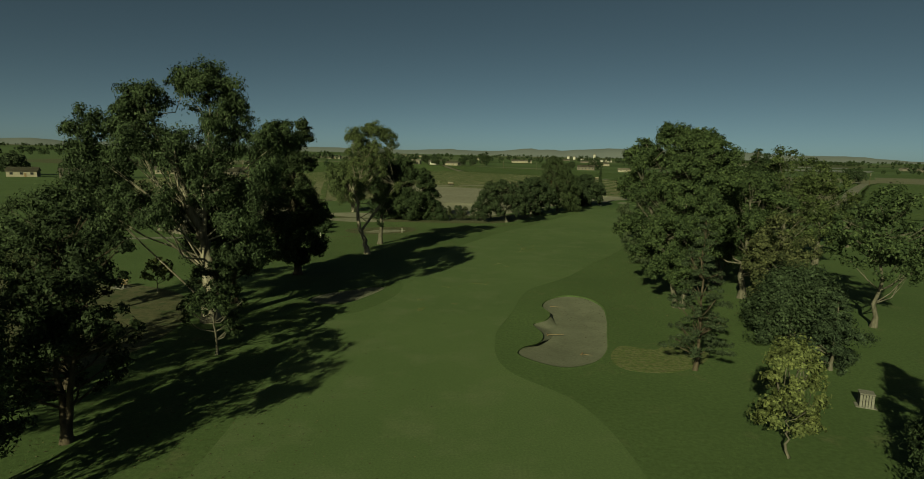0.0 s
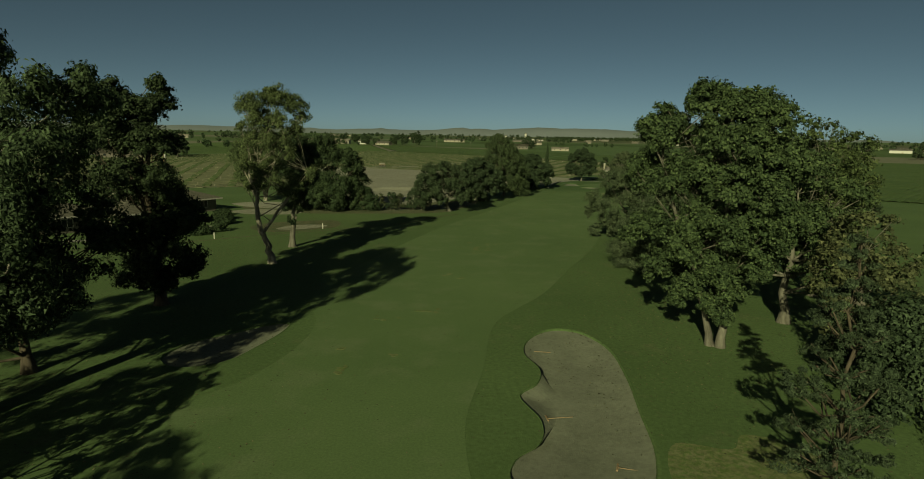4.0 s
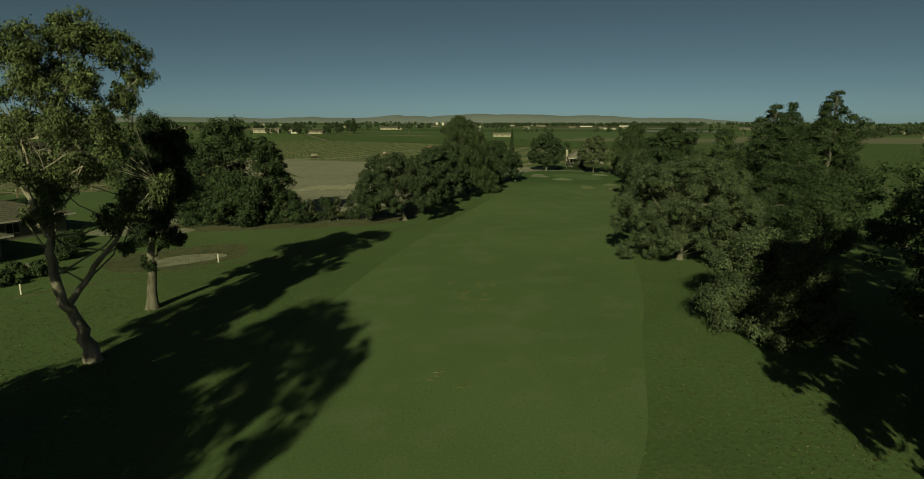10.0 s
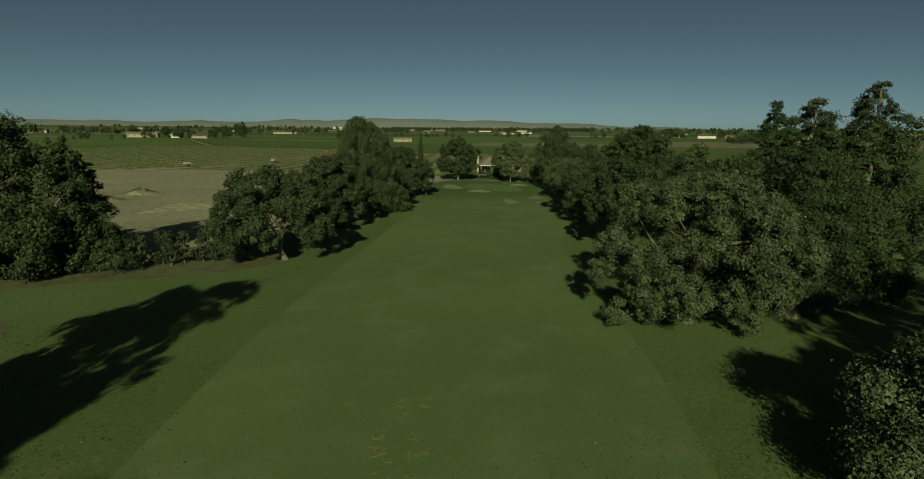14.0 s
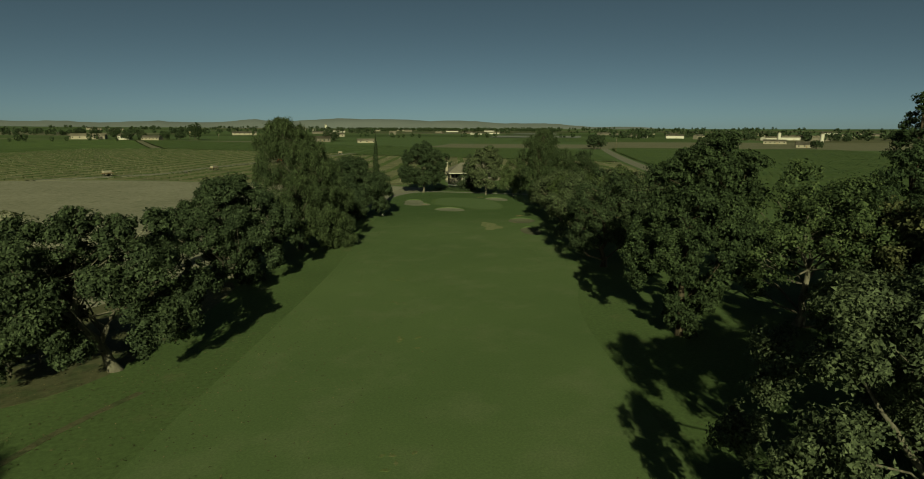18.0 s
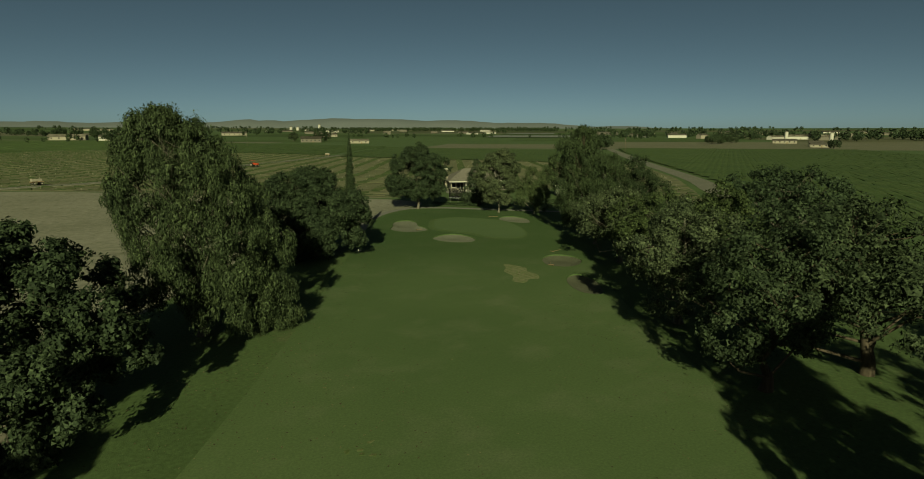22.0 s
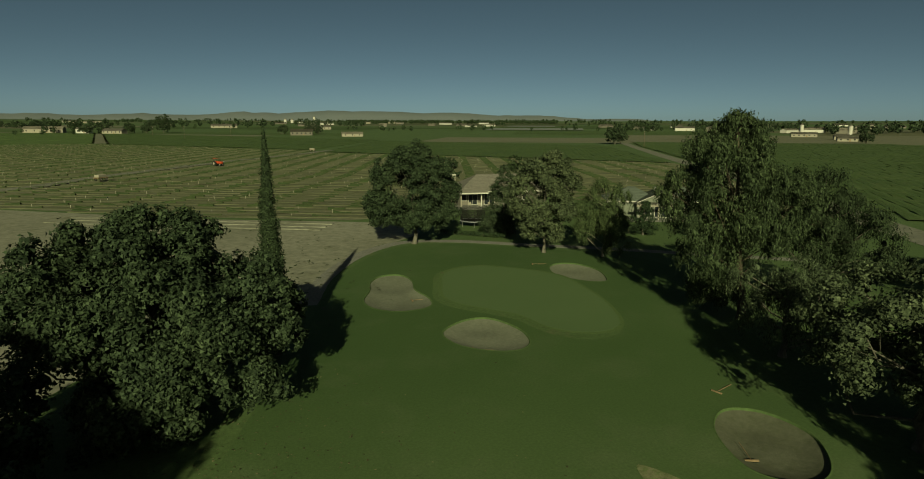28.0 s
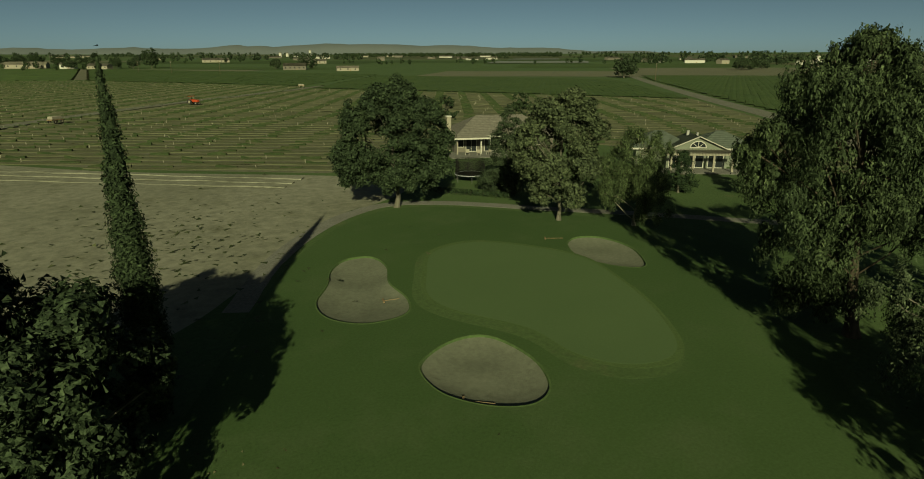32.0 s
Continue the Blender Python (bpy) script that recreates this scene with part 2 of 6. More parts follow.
def box(bm, x0, y0, z0, x1, y1, z1, bevel=0.0):
    r = bmesh.ops.create_cube(bm, size=1.0)
    for v in r["verts"]:
        v.co = Vector(((x0 + x1) / 2 + v.co.x * (x1 - x0), (y0 + y1) / 2 + v.co.y * (y1 - y0), (z0 + z1) / 2 + v.co.z * (z1 - z0)))
    if bevel:
        bmesh.ops.bevel(bm, geom=list({e for v in r["verts"] for e in v.link_edges}), offset=bevel, segments=1, affect="EDGES")
    return bm


def a_box(*a, bevel=0.0):
    return box(bmesh.new(), *a, bevel=bevel)


def rod(bm, a, b, r0, r1=None, sides=8):
    a, b = Vector(a), Vector(b)
    r1 = r0 if r1 is None else r1
    m = Matrix.Translation((a + b) / 2) @ (b - a).to_track_quat("Z", "Y").to_matrix().to_4x4()
    bmesh.ops.create_cone(bm, cap_ends=True, segments=sides, radius1=r0, radius2=r1, depth=(b - a).length, matrix=m)
    return bm


def a_rod(*a, **k):
    return rod(bmesh.new(), *a, **k)


def smooth_loop(points, steps=8):
    """A closed smooth outline through points."""
    p = np.array(points, float)
    out = []
    n = len(p)
    for i in range(n):
        a, b, c, d = p[i - 1], p[i], p[(i + 1) % n], p[(i + 2) % n]
        for k in range(steps):
            t = k / steps
            out.append(0.5 * (2 * b + (c - a) * t + (2 * a - 5 * b + 4 * c - d) * t * t + (3 * b - a - 3 * c + d) * t ** 3))
    return np.array(out)


def smooth_line(points, steps=8):
    p = np.array(points, float)
    p = np.vstack([2 * p[0] - p[1], p, 2 * p[-1] - p[-2]])
    out = []
    for i in range(1, len(p) - 2):
        a, b, c, d = p[i - 1:i + 3]
        for k in range(steps):
            t = k / steps
            out.append(0.5 * (2 * b + (c - a) * t + (2 * a - 5 * b + 4 * c - d) * t * t + (3 * b - a - 3 * c + d) * t ** 3))
    out.append(p[-2])
    return np.array(out)


def patch(name, loop, z, mat, label, category, kind="structure", parent=None, holes=()):
    """A flat piece of ground with a closed outline, holes and a short skirt."""
    bm = bmesh.new()
    edges, walls = [], []
    for ring in (loop, *holes):
        top = [bm.verts.new((x, y, z)) for x, y in ring]
        low = [bm.verts.new((x, y, -0.05)) for x, y in ring]
        n = len(top)
        edges += [bm.edges.new((top[i], top[(i + 1) % n])) for i in range(n)]
        walls += [(top[i], low[i], low[(i + 1) % n], top[(i + 1) % n]) for i in range(n)]
    bmesh.ops.triangle_fill(bm, use_beauty=True, use_dissolve=False, edges=edges)
    for f in bm.faces:
        if f.normal.z < 0:
            f.normal_flip()
    for w in walls:
        bm.faces.new(w)
    return tagged(part(name, bm, mat, parent), label, category, "", kind)


def strip(name, line, width, z, mat, label, category, kind="structure"):
    """A band of ground along a line."""
    p = smooth_line(line)
    d = np.gradient(p, axis=0)
    d /= np.linalg.norm(d, axis=1)[:, None]
    side = np.stack([-d[:, 1], d[:, 0]], 1)
    w = np.asarray(width) / 2 * np.ones(len(p))
    wob = np.array([0.08 * noise.noise((x * 0.7, y * 0.7, 3)) for x, y in p])
    left, right = p + side * (w + wob)[:, None], p - side * (w - wob)[:, None]
    n = len(p)
    v = np.vstack([np.column_stack([left, np.full(n, z)]), np.column_stack([right, np.full(n, z)]),
                   np.column_stack([left, np.full(n, -0.05)]), np.column_stack([right, np.full(n, -0.05)])])
    f = []
    for i in range(n - 1):
        f += [(n + i, n + i + 1, i + 1, i), (i, i + 1, 2 * n + i + 1, 2 * n + i), (n + i + 1, n + i, 3 * n + i, 3 * n + i + 1)]
    return tagged(sheet(name, v, f, mat), label, category, "", kind)


# ---- the lie of the land ----
BUNKERS = {
    "fairway_long": [(5.0, 45.5), (5.4, 47.6), (7.0, 49.1), (7.6, 51.5), (7.1, 54.6), (8.6, 56.4), (9.3, 58.6), (8.9, 61.6), (10.0, 64.8), (12.2, 66.8), (14.4, 66.0), (15.4, 62.2), (14.7, 57.0), (13.5, 52.0), (12.4, 47.5), (10.6, 44.2), (7.8, 43.0)],
    "shaded": [(-16.2, 62.6), (-14.6, 60.6), (-11.8, 61.4), (-10.2, 64.4), (-9.0, 67.8), (-9.0, 69.8), (-10.6, 69.4), (-12.8, 67.6), (-15.2, 65.6)],
    "green_left": [(58.2, 221.4), (58.3, 218.9), (60.0, 217.2), (62.5, 217.4), (63.5, 219.6), (63.4, 222.8), (64.3, 226.0), (63.9, 228.4), (62.0, 228.6), (60.5, 226.8), (59.6, 224.2)],
    "green_front": [(61.1, 211.4), (60.9, 208.8), (62.3, 206.8), (64.2, 206.0), (65.7, 207.0), (66.4, 209.6), (65.6, 212.6), (63.5, 213.0)],
    "green_back": [(79.4, 224.6), (78.2, 221.6), (79.0, 218.9), (80.6, 217.5), (81.8, 218.3), (83.3, 221.6), (82.9, 224.6), (81.2, 225.6)],
    "right_near": [(67.3, 192.6), (66.0, 189.6), (67.4, 187.8), (69.4, 188.2), (71.3, 190.4), (71.2, 192.9), (69.5, 194.0)],
    "right_far": [(64.8, 184.0), (63.2, 181.8), (62.3, 178.6), (63.4, 177.0), (65.0, 178.6), (66.6, 182.0), (66.4, 184.4)],
}
LOOPS = {k: smooth_loop(v, 7) for k, v in BUNKERS.items()}
FAR = 4800.0
MIDDLE = (40.0, 200.0)


def lift(x, y):
    """The plain is level round the course and rises gently towards the hills."""
    d = math.hypot(x - MIDDLE[0], y - MIDDLE[1]) - 600.0
    return 0.0 if d <= 0 else 40.0 / 3900.0 * (d - 200.0 * (1 - math.exp(-d / 200.0)) * 0.5)


def raised(me):
    """Lay a mesh that was built on the level onto the rising plain."""
    for v in me.vertices:
        v.co.z += lift(v.co.x, v.co.y)
    me.update()


def build_ground():
    """One sheet to the horizon, with the bunkers cut out of it."""
    bm = bmesh.new()
    n = 256
    radii = [600, 660, 720, 800, 900, 1050, 1250, 1500, 1800, 2200, 2700, 3300, 4000, FAR]
    rings = []
    for r in radii:
        ring = []
        for i in range(n):
            a = 2 * math.pi * i / n
            x, y = MIDDLE[0] + r * math.sin(a), MIDDLE[1] + r * math.cos(a)
            ring.append(bm.verts.new((x, y, lift(x, y))))
        rings.append(ring)
    edges = [bm.edges.new((rings[0][i], rings[0][(i + 1) % n])) for i in range(n)]
    for loop in LOOPS.values():
        vs = [bm.verts.new((x, y, 0)) for x, y in loop]
        edges += [bm.edges.new((vs[i], vs[(i + 1) % len(vs)])) for i in range(len(vs))]
    bmesh.ops.triangle_fill(bm, use_beauty=True, use_dissolve=False, edges=edges)
    for a, b in zip(rings, rings[1:]):
        for i in range(n):
            bm.faces.new((a[i], b[i], b[(i + 1) % n], a[(i + 1) % n]))
    bm.normal_update()
    for f in bm.faces:
        if f.normal.z < 0:
            f.normal_flip()
    tagged(part("ground", bm, rough_grass), "mown rough grass with thin and worn spots reaching to the horizon", "ground", "", "structure")


build_ground()


def build_bunker(key, label, depth=0.35, fill=None):
    """A turf lip that drops to a bowl of sand."""
    loop = LOOPS[key]
    c = loop.mean(0)
    n = len(loop)
    root = thing("bunker", c[0], c[1], 0, 0, label, "sand bunker")
    root["kind"] = "structure"
    rel = loop - c
    # lip: rolled turf edge with a short steep face
    rings = [(1.035, 0.013), (1.015, 0.03), (1.0, 0.025), (0.99, -0.12)]
    v, f = [], []
    for s, z in rings:
        v += [(x * s, y * s, z) for x, y in rel]
    for r in range(len(rings) - 1):
        for i in range(n):
            j = (i + 1) % n
            f.append((r * n + i, r * n + j, (r + 1) * n + j, (r + 1) * n + i))
    sheet("lip", v, f, rough_grass, root, True)
    v, f = [], []
    steps = [(0.995, -0.10), (0.93, -0.16), (0.8, -0.24), (0.6, -depth), (0.4, -depth * 1.05), (0.2, -depth * 1.02), (0.06, -depth)]
    for s, z in steps:
        for x, y in rel:
            w = noise.noise((x * s * 0.5 + c[0], y * s * 0.5, 1)) * 0.025
            v.append((x * s, y * s, z + w * (1 - s) * 2))
    for r in range(len(steps) - 1):
        for i in range(n):
            j = (i + 1) % n
            f.append((r * n + i, r * n + j, (r + 1) * n + j, (r + 1) * n + i))
    k = len(v)
    v.append((0, 0, -depth))
    tri = [((len(steps) - 1) * n + i, (len(steps) - 1) * n + (i + 1) % n, k, k) for i in range(n)]
    sheet("sand_bed", v, f, fill or sand, root, True)
    sheet("sand_floor", v, [t[:3] for t in tri], fill or sand, root, True)
    return root


build_bunker("fairway_long", "long kidney-shaped sand bunker with a scalloped turf edge", 0.45)
build_bunker("shaded", "sand bunker in dappled shade under the eucalyptus trees")
build_bunker("green_left", "bean-shaped sand bunker beside the putting green")
build_bunker("green_front", "oval sand bunker with a raised turf lip before the green")
build_bunker("green_back", "small oval sand bunker behind the putting green")
build_bunker("right_near", "oval sand bunker half in the shade of trees", 0.4, darker_sand)
build_bunker("right_far", "narrow sand bunker along the shaded rough", 0.35, darker_sand)

FAIRWAY = [(-12.8, -30), (-12.9, 10), (-12.9, 31), (-13.4, 44), (-12.4, 54), (-9.6, 58.4), (-7.4, 64), (-6.8, 70), (-8.2, 78), (-5.8, 88), (-2.3, 97.8), (5.7, 117.7), (12.5, 132), (19.0, 144.5), (30.2, 166.6), (39, 186), (47.3, 205.0), (51.0, 213), (54.6, 222), (59.0, 231), (64.6, 238.2), (70.4, 241.6), (76.2, 239.6), (83.6, 233), (90, 226), (91, 217), (85, 209), (78, 201),
           (73.6, 194), (72.4, 188), (67.5, 181), (63.2, 173), (56.6, 158), (46.0, 143.2), (38.5, 127), (30.9, 108.9), (25.6, 98.0), (20.6, 89.4), (14.5, 78), (8.2, 69), (5.5, 58.8), (3.3, 50.6), (3.6, 42.4), (8.1, 35.8), (9.6, 25), (9.0, 5), (9.0, -30)]
FAIRWAY_HOLES = [LOOPS[k] for k in ("green_left", "green_front", "green_back", "right_near", "right_far")]
def approach_turf():
    """The fairway turf passes softly into a deeper green towards the putting green."""
    tree = fairway_grass.node_tree
    b = tree.nodes["Principled BSDF"]
    old = b.inputs["Base Color"].links[0].from_socket
    c = tree.nodes.new("ShaderNodeTexCoord")
    dot = tree.nodes.new("ShaderNodeVectorMath")
    dot.operation = "DOT_PRODUCT"
    dot.inputs[1].default_value = (0.44, 0.9, 0)
    tree.links.new(c.outputs["Object"], dot.inputs[0])
    rng_node = tree.nodes.new("ShaderNodeMapRange")
    rng_node.interpolation_type = "SMOOTHSTEP"
    rng_node.inputs["From Min"].default_value, rng_node.inputs["From Max"].default_value = 186, 216
    tree.links.new(dot.outputs["Value"], rng_node.inputs["Value"])
    deep = mix_of(tree, 1.0, old, (0.62, 0.71, 0.60), "MULTIPLY")
    tree.links.new(mix_of(tree, rng_node.outputs[0], old, deep), b.inputs["Base Color"])


approach_turf()
patch("fairway", smooth_loop(FAIRWAY, 6), 0.012, fairway_grass, "close-mown fairway turf with faint worn patches", "fairway", holes=FAIRWAY_HOLES)
GREEN = [(66.2, 222.8), (64.9, 219.4), (65.4, 216.6), (68.0, 212.6), (68.6, 209.0), (70.0, 207.0), (72.2, 206.4), (74.2, 207.6), (76.3, 211.6), (77.6, 216.0), (78.2, 221.0), (76.2, 225.0), (72.6, 228.2), (68.6, 227.2)]
g = smooth_loop(GREEN, 6)
gc = g.mean(0)
# crescent of longer turf; its darker tone also paints in slight shade
patch("green_slope", gc + (g - gc) * 1.06 + np.array([-0.75, -0.55]), 0.015, rough_grass, "slope of longer turf below the putting green, darkened for slight shade", "turf collar")
patch("green_apron", gc + (g - gc) * 1.045, 0.019, collar_grass, "mown collar of turf round the putting green", "turf collar")
patch("putting_green", g, 0.024, green_grass, "smooth kidney-shaped putting green, paler than the collar", "putting green")
patch("bare_turf", smooth_loop([(61.8, 192.0), (60.9, 190.2), (59.9, 188.8), (59.7, 186.6), (58.6, 184.8), (59.4, 183.8), (60.6, 184.8), (61.6, 184.6), (62.4, 186.2), (62.2, 187.8), (62.9, 189.4)], 6), 0.02, worn_turf, "bare sandy patch worn into the turf", "bare patch")
patch("bare_turf", smooth_loop([(18.6, 43.9), (15.6, 42.2), (12.6, 42.8), (12.2, 45.4), (13.8, 48.4), (16.4, 47.6), (18.0, 49.0), (20.6, 47.0)], 6), 0.014, faded_turf, "thin dry patch of turf beside the bunker", "bare patch")
strip("cart_path", [(53.5, 222.0), (57.4, 231.0), (63.4, 239.3), (70.1, 243.6), (76.6, 241.4), (84.4, 234.8), (91, 229.5), (98, 223), (108, 214)], 1.6, 0.02, concrete, "pale concrete cart path curving behind the green", "cart path")
patch("dirt_lot", smooth_loop([(-14, 168), (-8, 158), (4, 158), (16, 172), (27, 192), (39, 214), (49, 219.5), (54, 225.5), (57.6, 231.6), (62.4, 238.8), (66.4, 243.0), (70.2, 245.0), (75, 250), (74, 256), (69, 262), (45, 277), (29, 291), (10, 306), (-12, 318), (-34, 322), (-36, 280), (-26, 220), (-20, 185)], 5), 0.008, dry_earth, "bare sandy dirt lot beyond the trees", "dirt lot")
patch("dry_ground", smooth_loop([(-32, 150), (-20, 141.5), (-6, 141.0), (8, 142.5), (14, 150), (20, 166), (6, 164), (-10, 160), (-26, 162)], 5), 0.006, dry_grass, "dry yellowed grass under the trees by the dirt lot", "dry grass")
patch("dry_ground", smooth_loop([(-60, 40), (-44, 34), (-30, 37), (-25, 46), (-27, 58), (-34, 66), (-50, 70), (-66, 60)], 5), 0.006, dry_grass, "thin dry leaf-strewn turf under the eucalyptus trees", "dry grass")


# ---- trees ----
def tube(points, radii, sides=7):
    """Vertices and quads of a tapered tube."""
    p, r = np.asarray(points, float), np.asarray(radii, float)
    n = len(p)
    d = np.gradient(p, axis=0)
    d /= np.linalg.norm(d, axis=1)[:, None] + 1e-9
    ref = np.where(np.abs(d[:, 2:3]) > 0.9, np.array([[1.0, 0, 0]]), np.array([[0, 0, 1.0]]))
    u = np.cross(d, ref)
    u /= np.linalg.norm(u, axis=1)[:, None] + 1e-9
    w = np.cross(d, u)
    a = np.linspace(0, 2 * math.pi, sides, endpoint=False)
    v = p[:, None] + r[:, None, None] * (np.cos(a)[None, :, None] * u[:, None] + np.sin(a)[None, :, None] * w[:, None])
    i, j = np.meshgrid(np.arange(n - 1), np.arange(sides), indexing="ij")
    f = np.stack([i * sides + j, i * sides + (j + 1) % sides, (i + 1) * sides + (j + 1) % sides, (i + 1) * sides + j], -1).reshape(-1, 4)
    return v.reshape(-1, 3), f


def join_tubes(tubes):
    vs, fs, k = [], [], 0
    for v, f in tubes:
        vs.append(v)
        fs.append(f + k)
        k += len(v)
    return np.vstack(vs), np.vstack(fs)


def leaves(rng, centres, outward, size, droop=0.0, loose=0.5, slim=0.55):
    """Pointed three-cornered leaves at centres, turned mostly along outward."""
    n = len(centres)
    nor = outward + rng.normal(0, loose, (n, 3))
    nor[:, 2] += 0.2
    nor /= np.linalg.norm(nor, axis=1)[:, None] + 1e-9
    t = rng.normal(0, 1, (n, 3))
    t[:, 2] -= droop * 2.5
    t -= (t * nor).sum(1)[:, None] * nor
    t /= np.linalg.norm(t, axis=1)[:, None] + 1e-9
    b = np.cross(nor, t)
    s = size * rng.uniform(0.65, 1.35, n)[:, None]
    w = s * slim
    v = np.stack([centres + t * s * 0.55, centres - t * s * 0.45 + b * w * 0.5, centres - t * s * 0.45 - b * w * 0.5], 1).reshape(-1, 3)
    return v, np.arange(3 * n).reshape(n, 3)


def sphere_points(rng, n):
    p = rng.normal(0, 1, (n, 3))
    return p / (np.linalg.norm(p, axis=1)[:, None] + 1e-9)


_ico = bmesh.new()
bmesh.ops.create_icosphere(_ico, subdivisions=1, radius=1.0)
KNOB, KNOB_FACES = np.array([q.co[:] for q in _ico.verts]), np.array([[q.index for q in p.verts] for p in _ico.faces])
_ico.free()


def crown_lobes(rng, kind, h, r, bot, ox, oy):
    """Centres and radii of the masses of foliage."""
    lobes = []
    hc = h - bot
    if kind in ("con", "pine"):
        k = int(8 + hc * (1.9 if kind == "con" else 1.1))
        ph = rng.uniform(0, 6.28, 3)
        for i in range(k):
            f = (i + 0.5) / k
            z = bot + hc * f
            if kind == "pine":
                reach = r * min(1, 1.2 * (1 - f) ** 0.8) * rng.uniform(0.7, 1.1) + 0.2
                for q in range(4):
                    a = rng.uniform(0, 6.28)
                    for g in (0.4, 0.7, 0.97):
                        s = 0.16 + 0.11 * reach
                        lobes.append((math.cos(a) * reach * g, math.sin(a) * reach * g, z - 0.1 * g * reach + rng.uniform(-0.1, 0.1), s, s * 0.6))
                continue
            for q in range(5):
                a = rng.uniform(0, 6.28)
                swell = 0.82 + 0.16 * math.sin(a * 2 + ph[0] + f * 5) + 0.17 * math.sin(a * 3 + ph[1] - f * 9) + 0.1 * math.sin(f * 21 + ph[2])
                reach = r * min(1, 1.15 * (1 - f) ** 0.5) * swell * rng.uniform(0.7, 1.12) + 0.25
                d = reach * rng.uniform(0.35, 0.85)
                s = max(0.42, reach * rng.uniform(0.28, 0.46))
                lobes.append((ox * f + math.cos(a) * d, oy * f + math.sin(a) * d, z - d * 0.12, s, s * 0.7))
        return lobes
    if kind == "cyp":
        k = int(h * 9)
        for i in range(k):
            f = (i + 0.5) / k
            w = r * min(1.0, (1 - f) ** 0.62 * 1.15) * (0.55 + 0.45 * min(1, f * 6))
            a = rng.uniform(0, 6.28)
            lobes.append((math.cos(a) * w * 0.22, math.sin(a) * w * 0.22, 0.3 + (h - 0.5) * f, max(0.1, w * 0.86), 0.6))
        return lobes
    if kind == "bush":
        for i in range(int(36 + r * 8)):
            a, e = rng.uniform(0, 6.28), rng.uniform(0.02, 1.0) ** 1.2
            d = r * 0.78 * math.sqrt(1 - (e * 0.95) ** 2) * rng.uniform(0.45, 1.0)
            s = r * rng.uniform(0.15, 0.32)
            d *= rng.uniform(0.85, 1.15)
            lobes.append((ox + math.cos(a) * d, oy + math.sin(a) * d, max(s * 0.7, bot + e * (hc - s)), s, s * 0.9))
        return lobes
    # broad crowns: a few great masses, each a cluster of smaller ones
    count = int(np.clip((4 + r * (1.25 if kind == "euc" else 0.95)) * max(1, hc / (2.1 * r)), 5, 17))
    cz, turn = bot + hc * 0.5, rng.uniform(0, 6.28)
    for i in range(count):
        rm = r * rng.uniform(0.36, 0.50) if kind == "euc" else r * rng.uniform(0.40, 0.54)
        rm = min(rm, hc * 0.36)
        if i == 0:
            x, y, z = rng.normal(0, 0.08 * r), rng.normal(0, 0.08 * r), h - rm * 0.92
        else:
            f = (i - 0.5) / (count - 1)
            z = bot + rm * 0.75 + (hc - rm * 1.75) * (1 - f) ** 0.9 * rng.uniform(0.9, 1.0)
            e = abs(z - cz) / (hc * 0.5)
            reach = (r - rm * 0.9) * math.sqrt(max(0.12, 1 - (0.85 * e) ** 2)) * rng.uniform(0.82, 1.05)
            if kind == "euc" and z < cz:
                reach *= 0.85
            turn += 2.4 + rng.uniform(-0.35, 0.35)
            x, y = math.cos(turn) * reach, math.sin(turn) * reach
        for _ in range(int(rng.integers(12, 15))):
            u = sphere_points(rng, 1)[0]
            u = u + 0.35 * np.array([x, y, 0]) / max(r, 1) + np.array([0, 0, 0.15])
            u /= np.linalg.norm(u)
            s = rm * rng.uniform(0.25, 0.42)
            q = np.array([x, y, z]) + u * rm * rng.uniform(0.55, 0.82) * np.array([1, 1, 0.9])
            lobes.append((q[0] + ox, q[1] + oy, max(q[2], s * 0.6 + 0.3), s, s * (1.2 if kind == "willow" else 0.9)))
    if kind != "euc":
        # the shaded middle of the crown
        for _ in range(10):
            u = sphere_points(rng, 1)[0] * rng.uniform(0.1, 0.45)
            lobes.append((ox + u[0] * r, oy + u[1] * r, cz + u[2] * hc * 0.5, r * 0.22, r * 0.2))
    return lobes


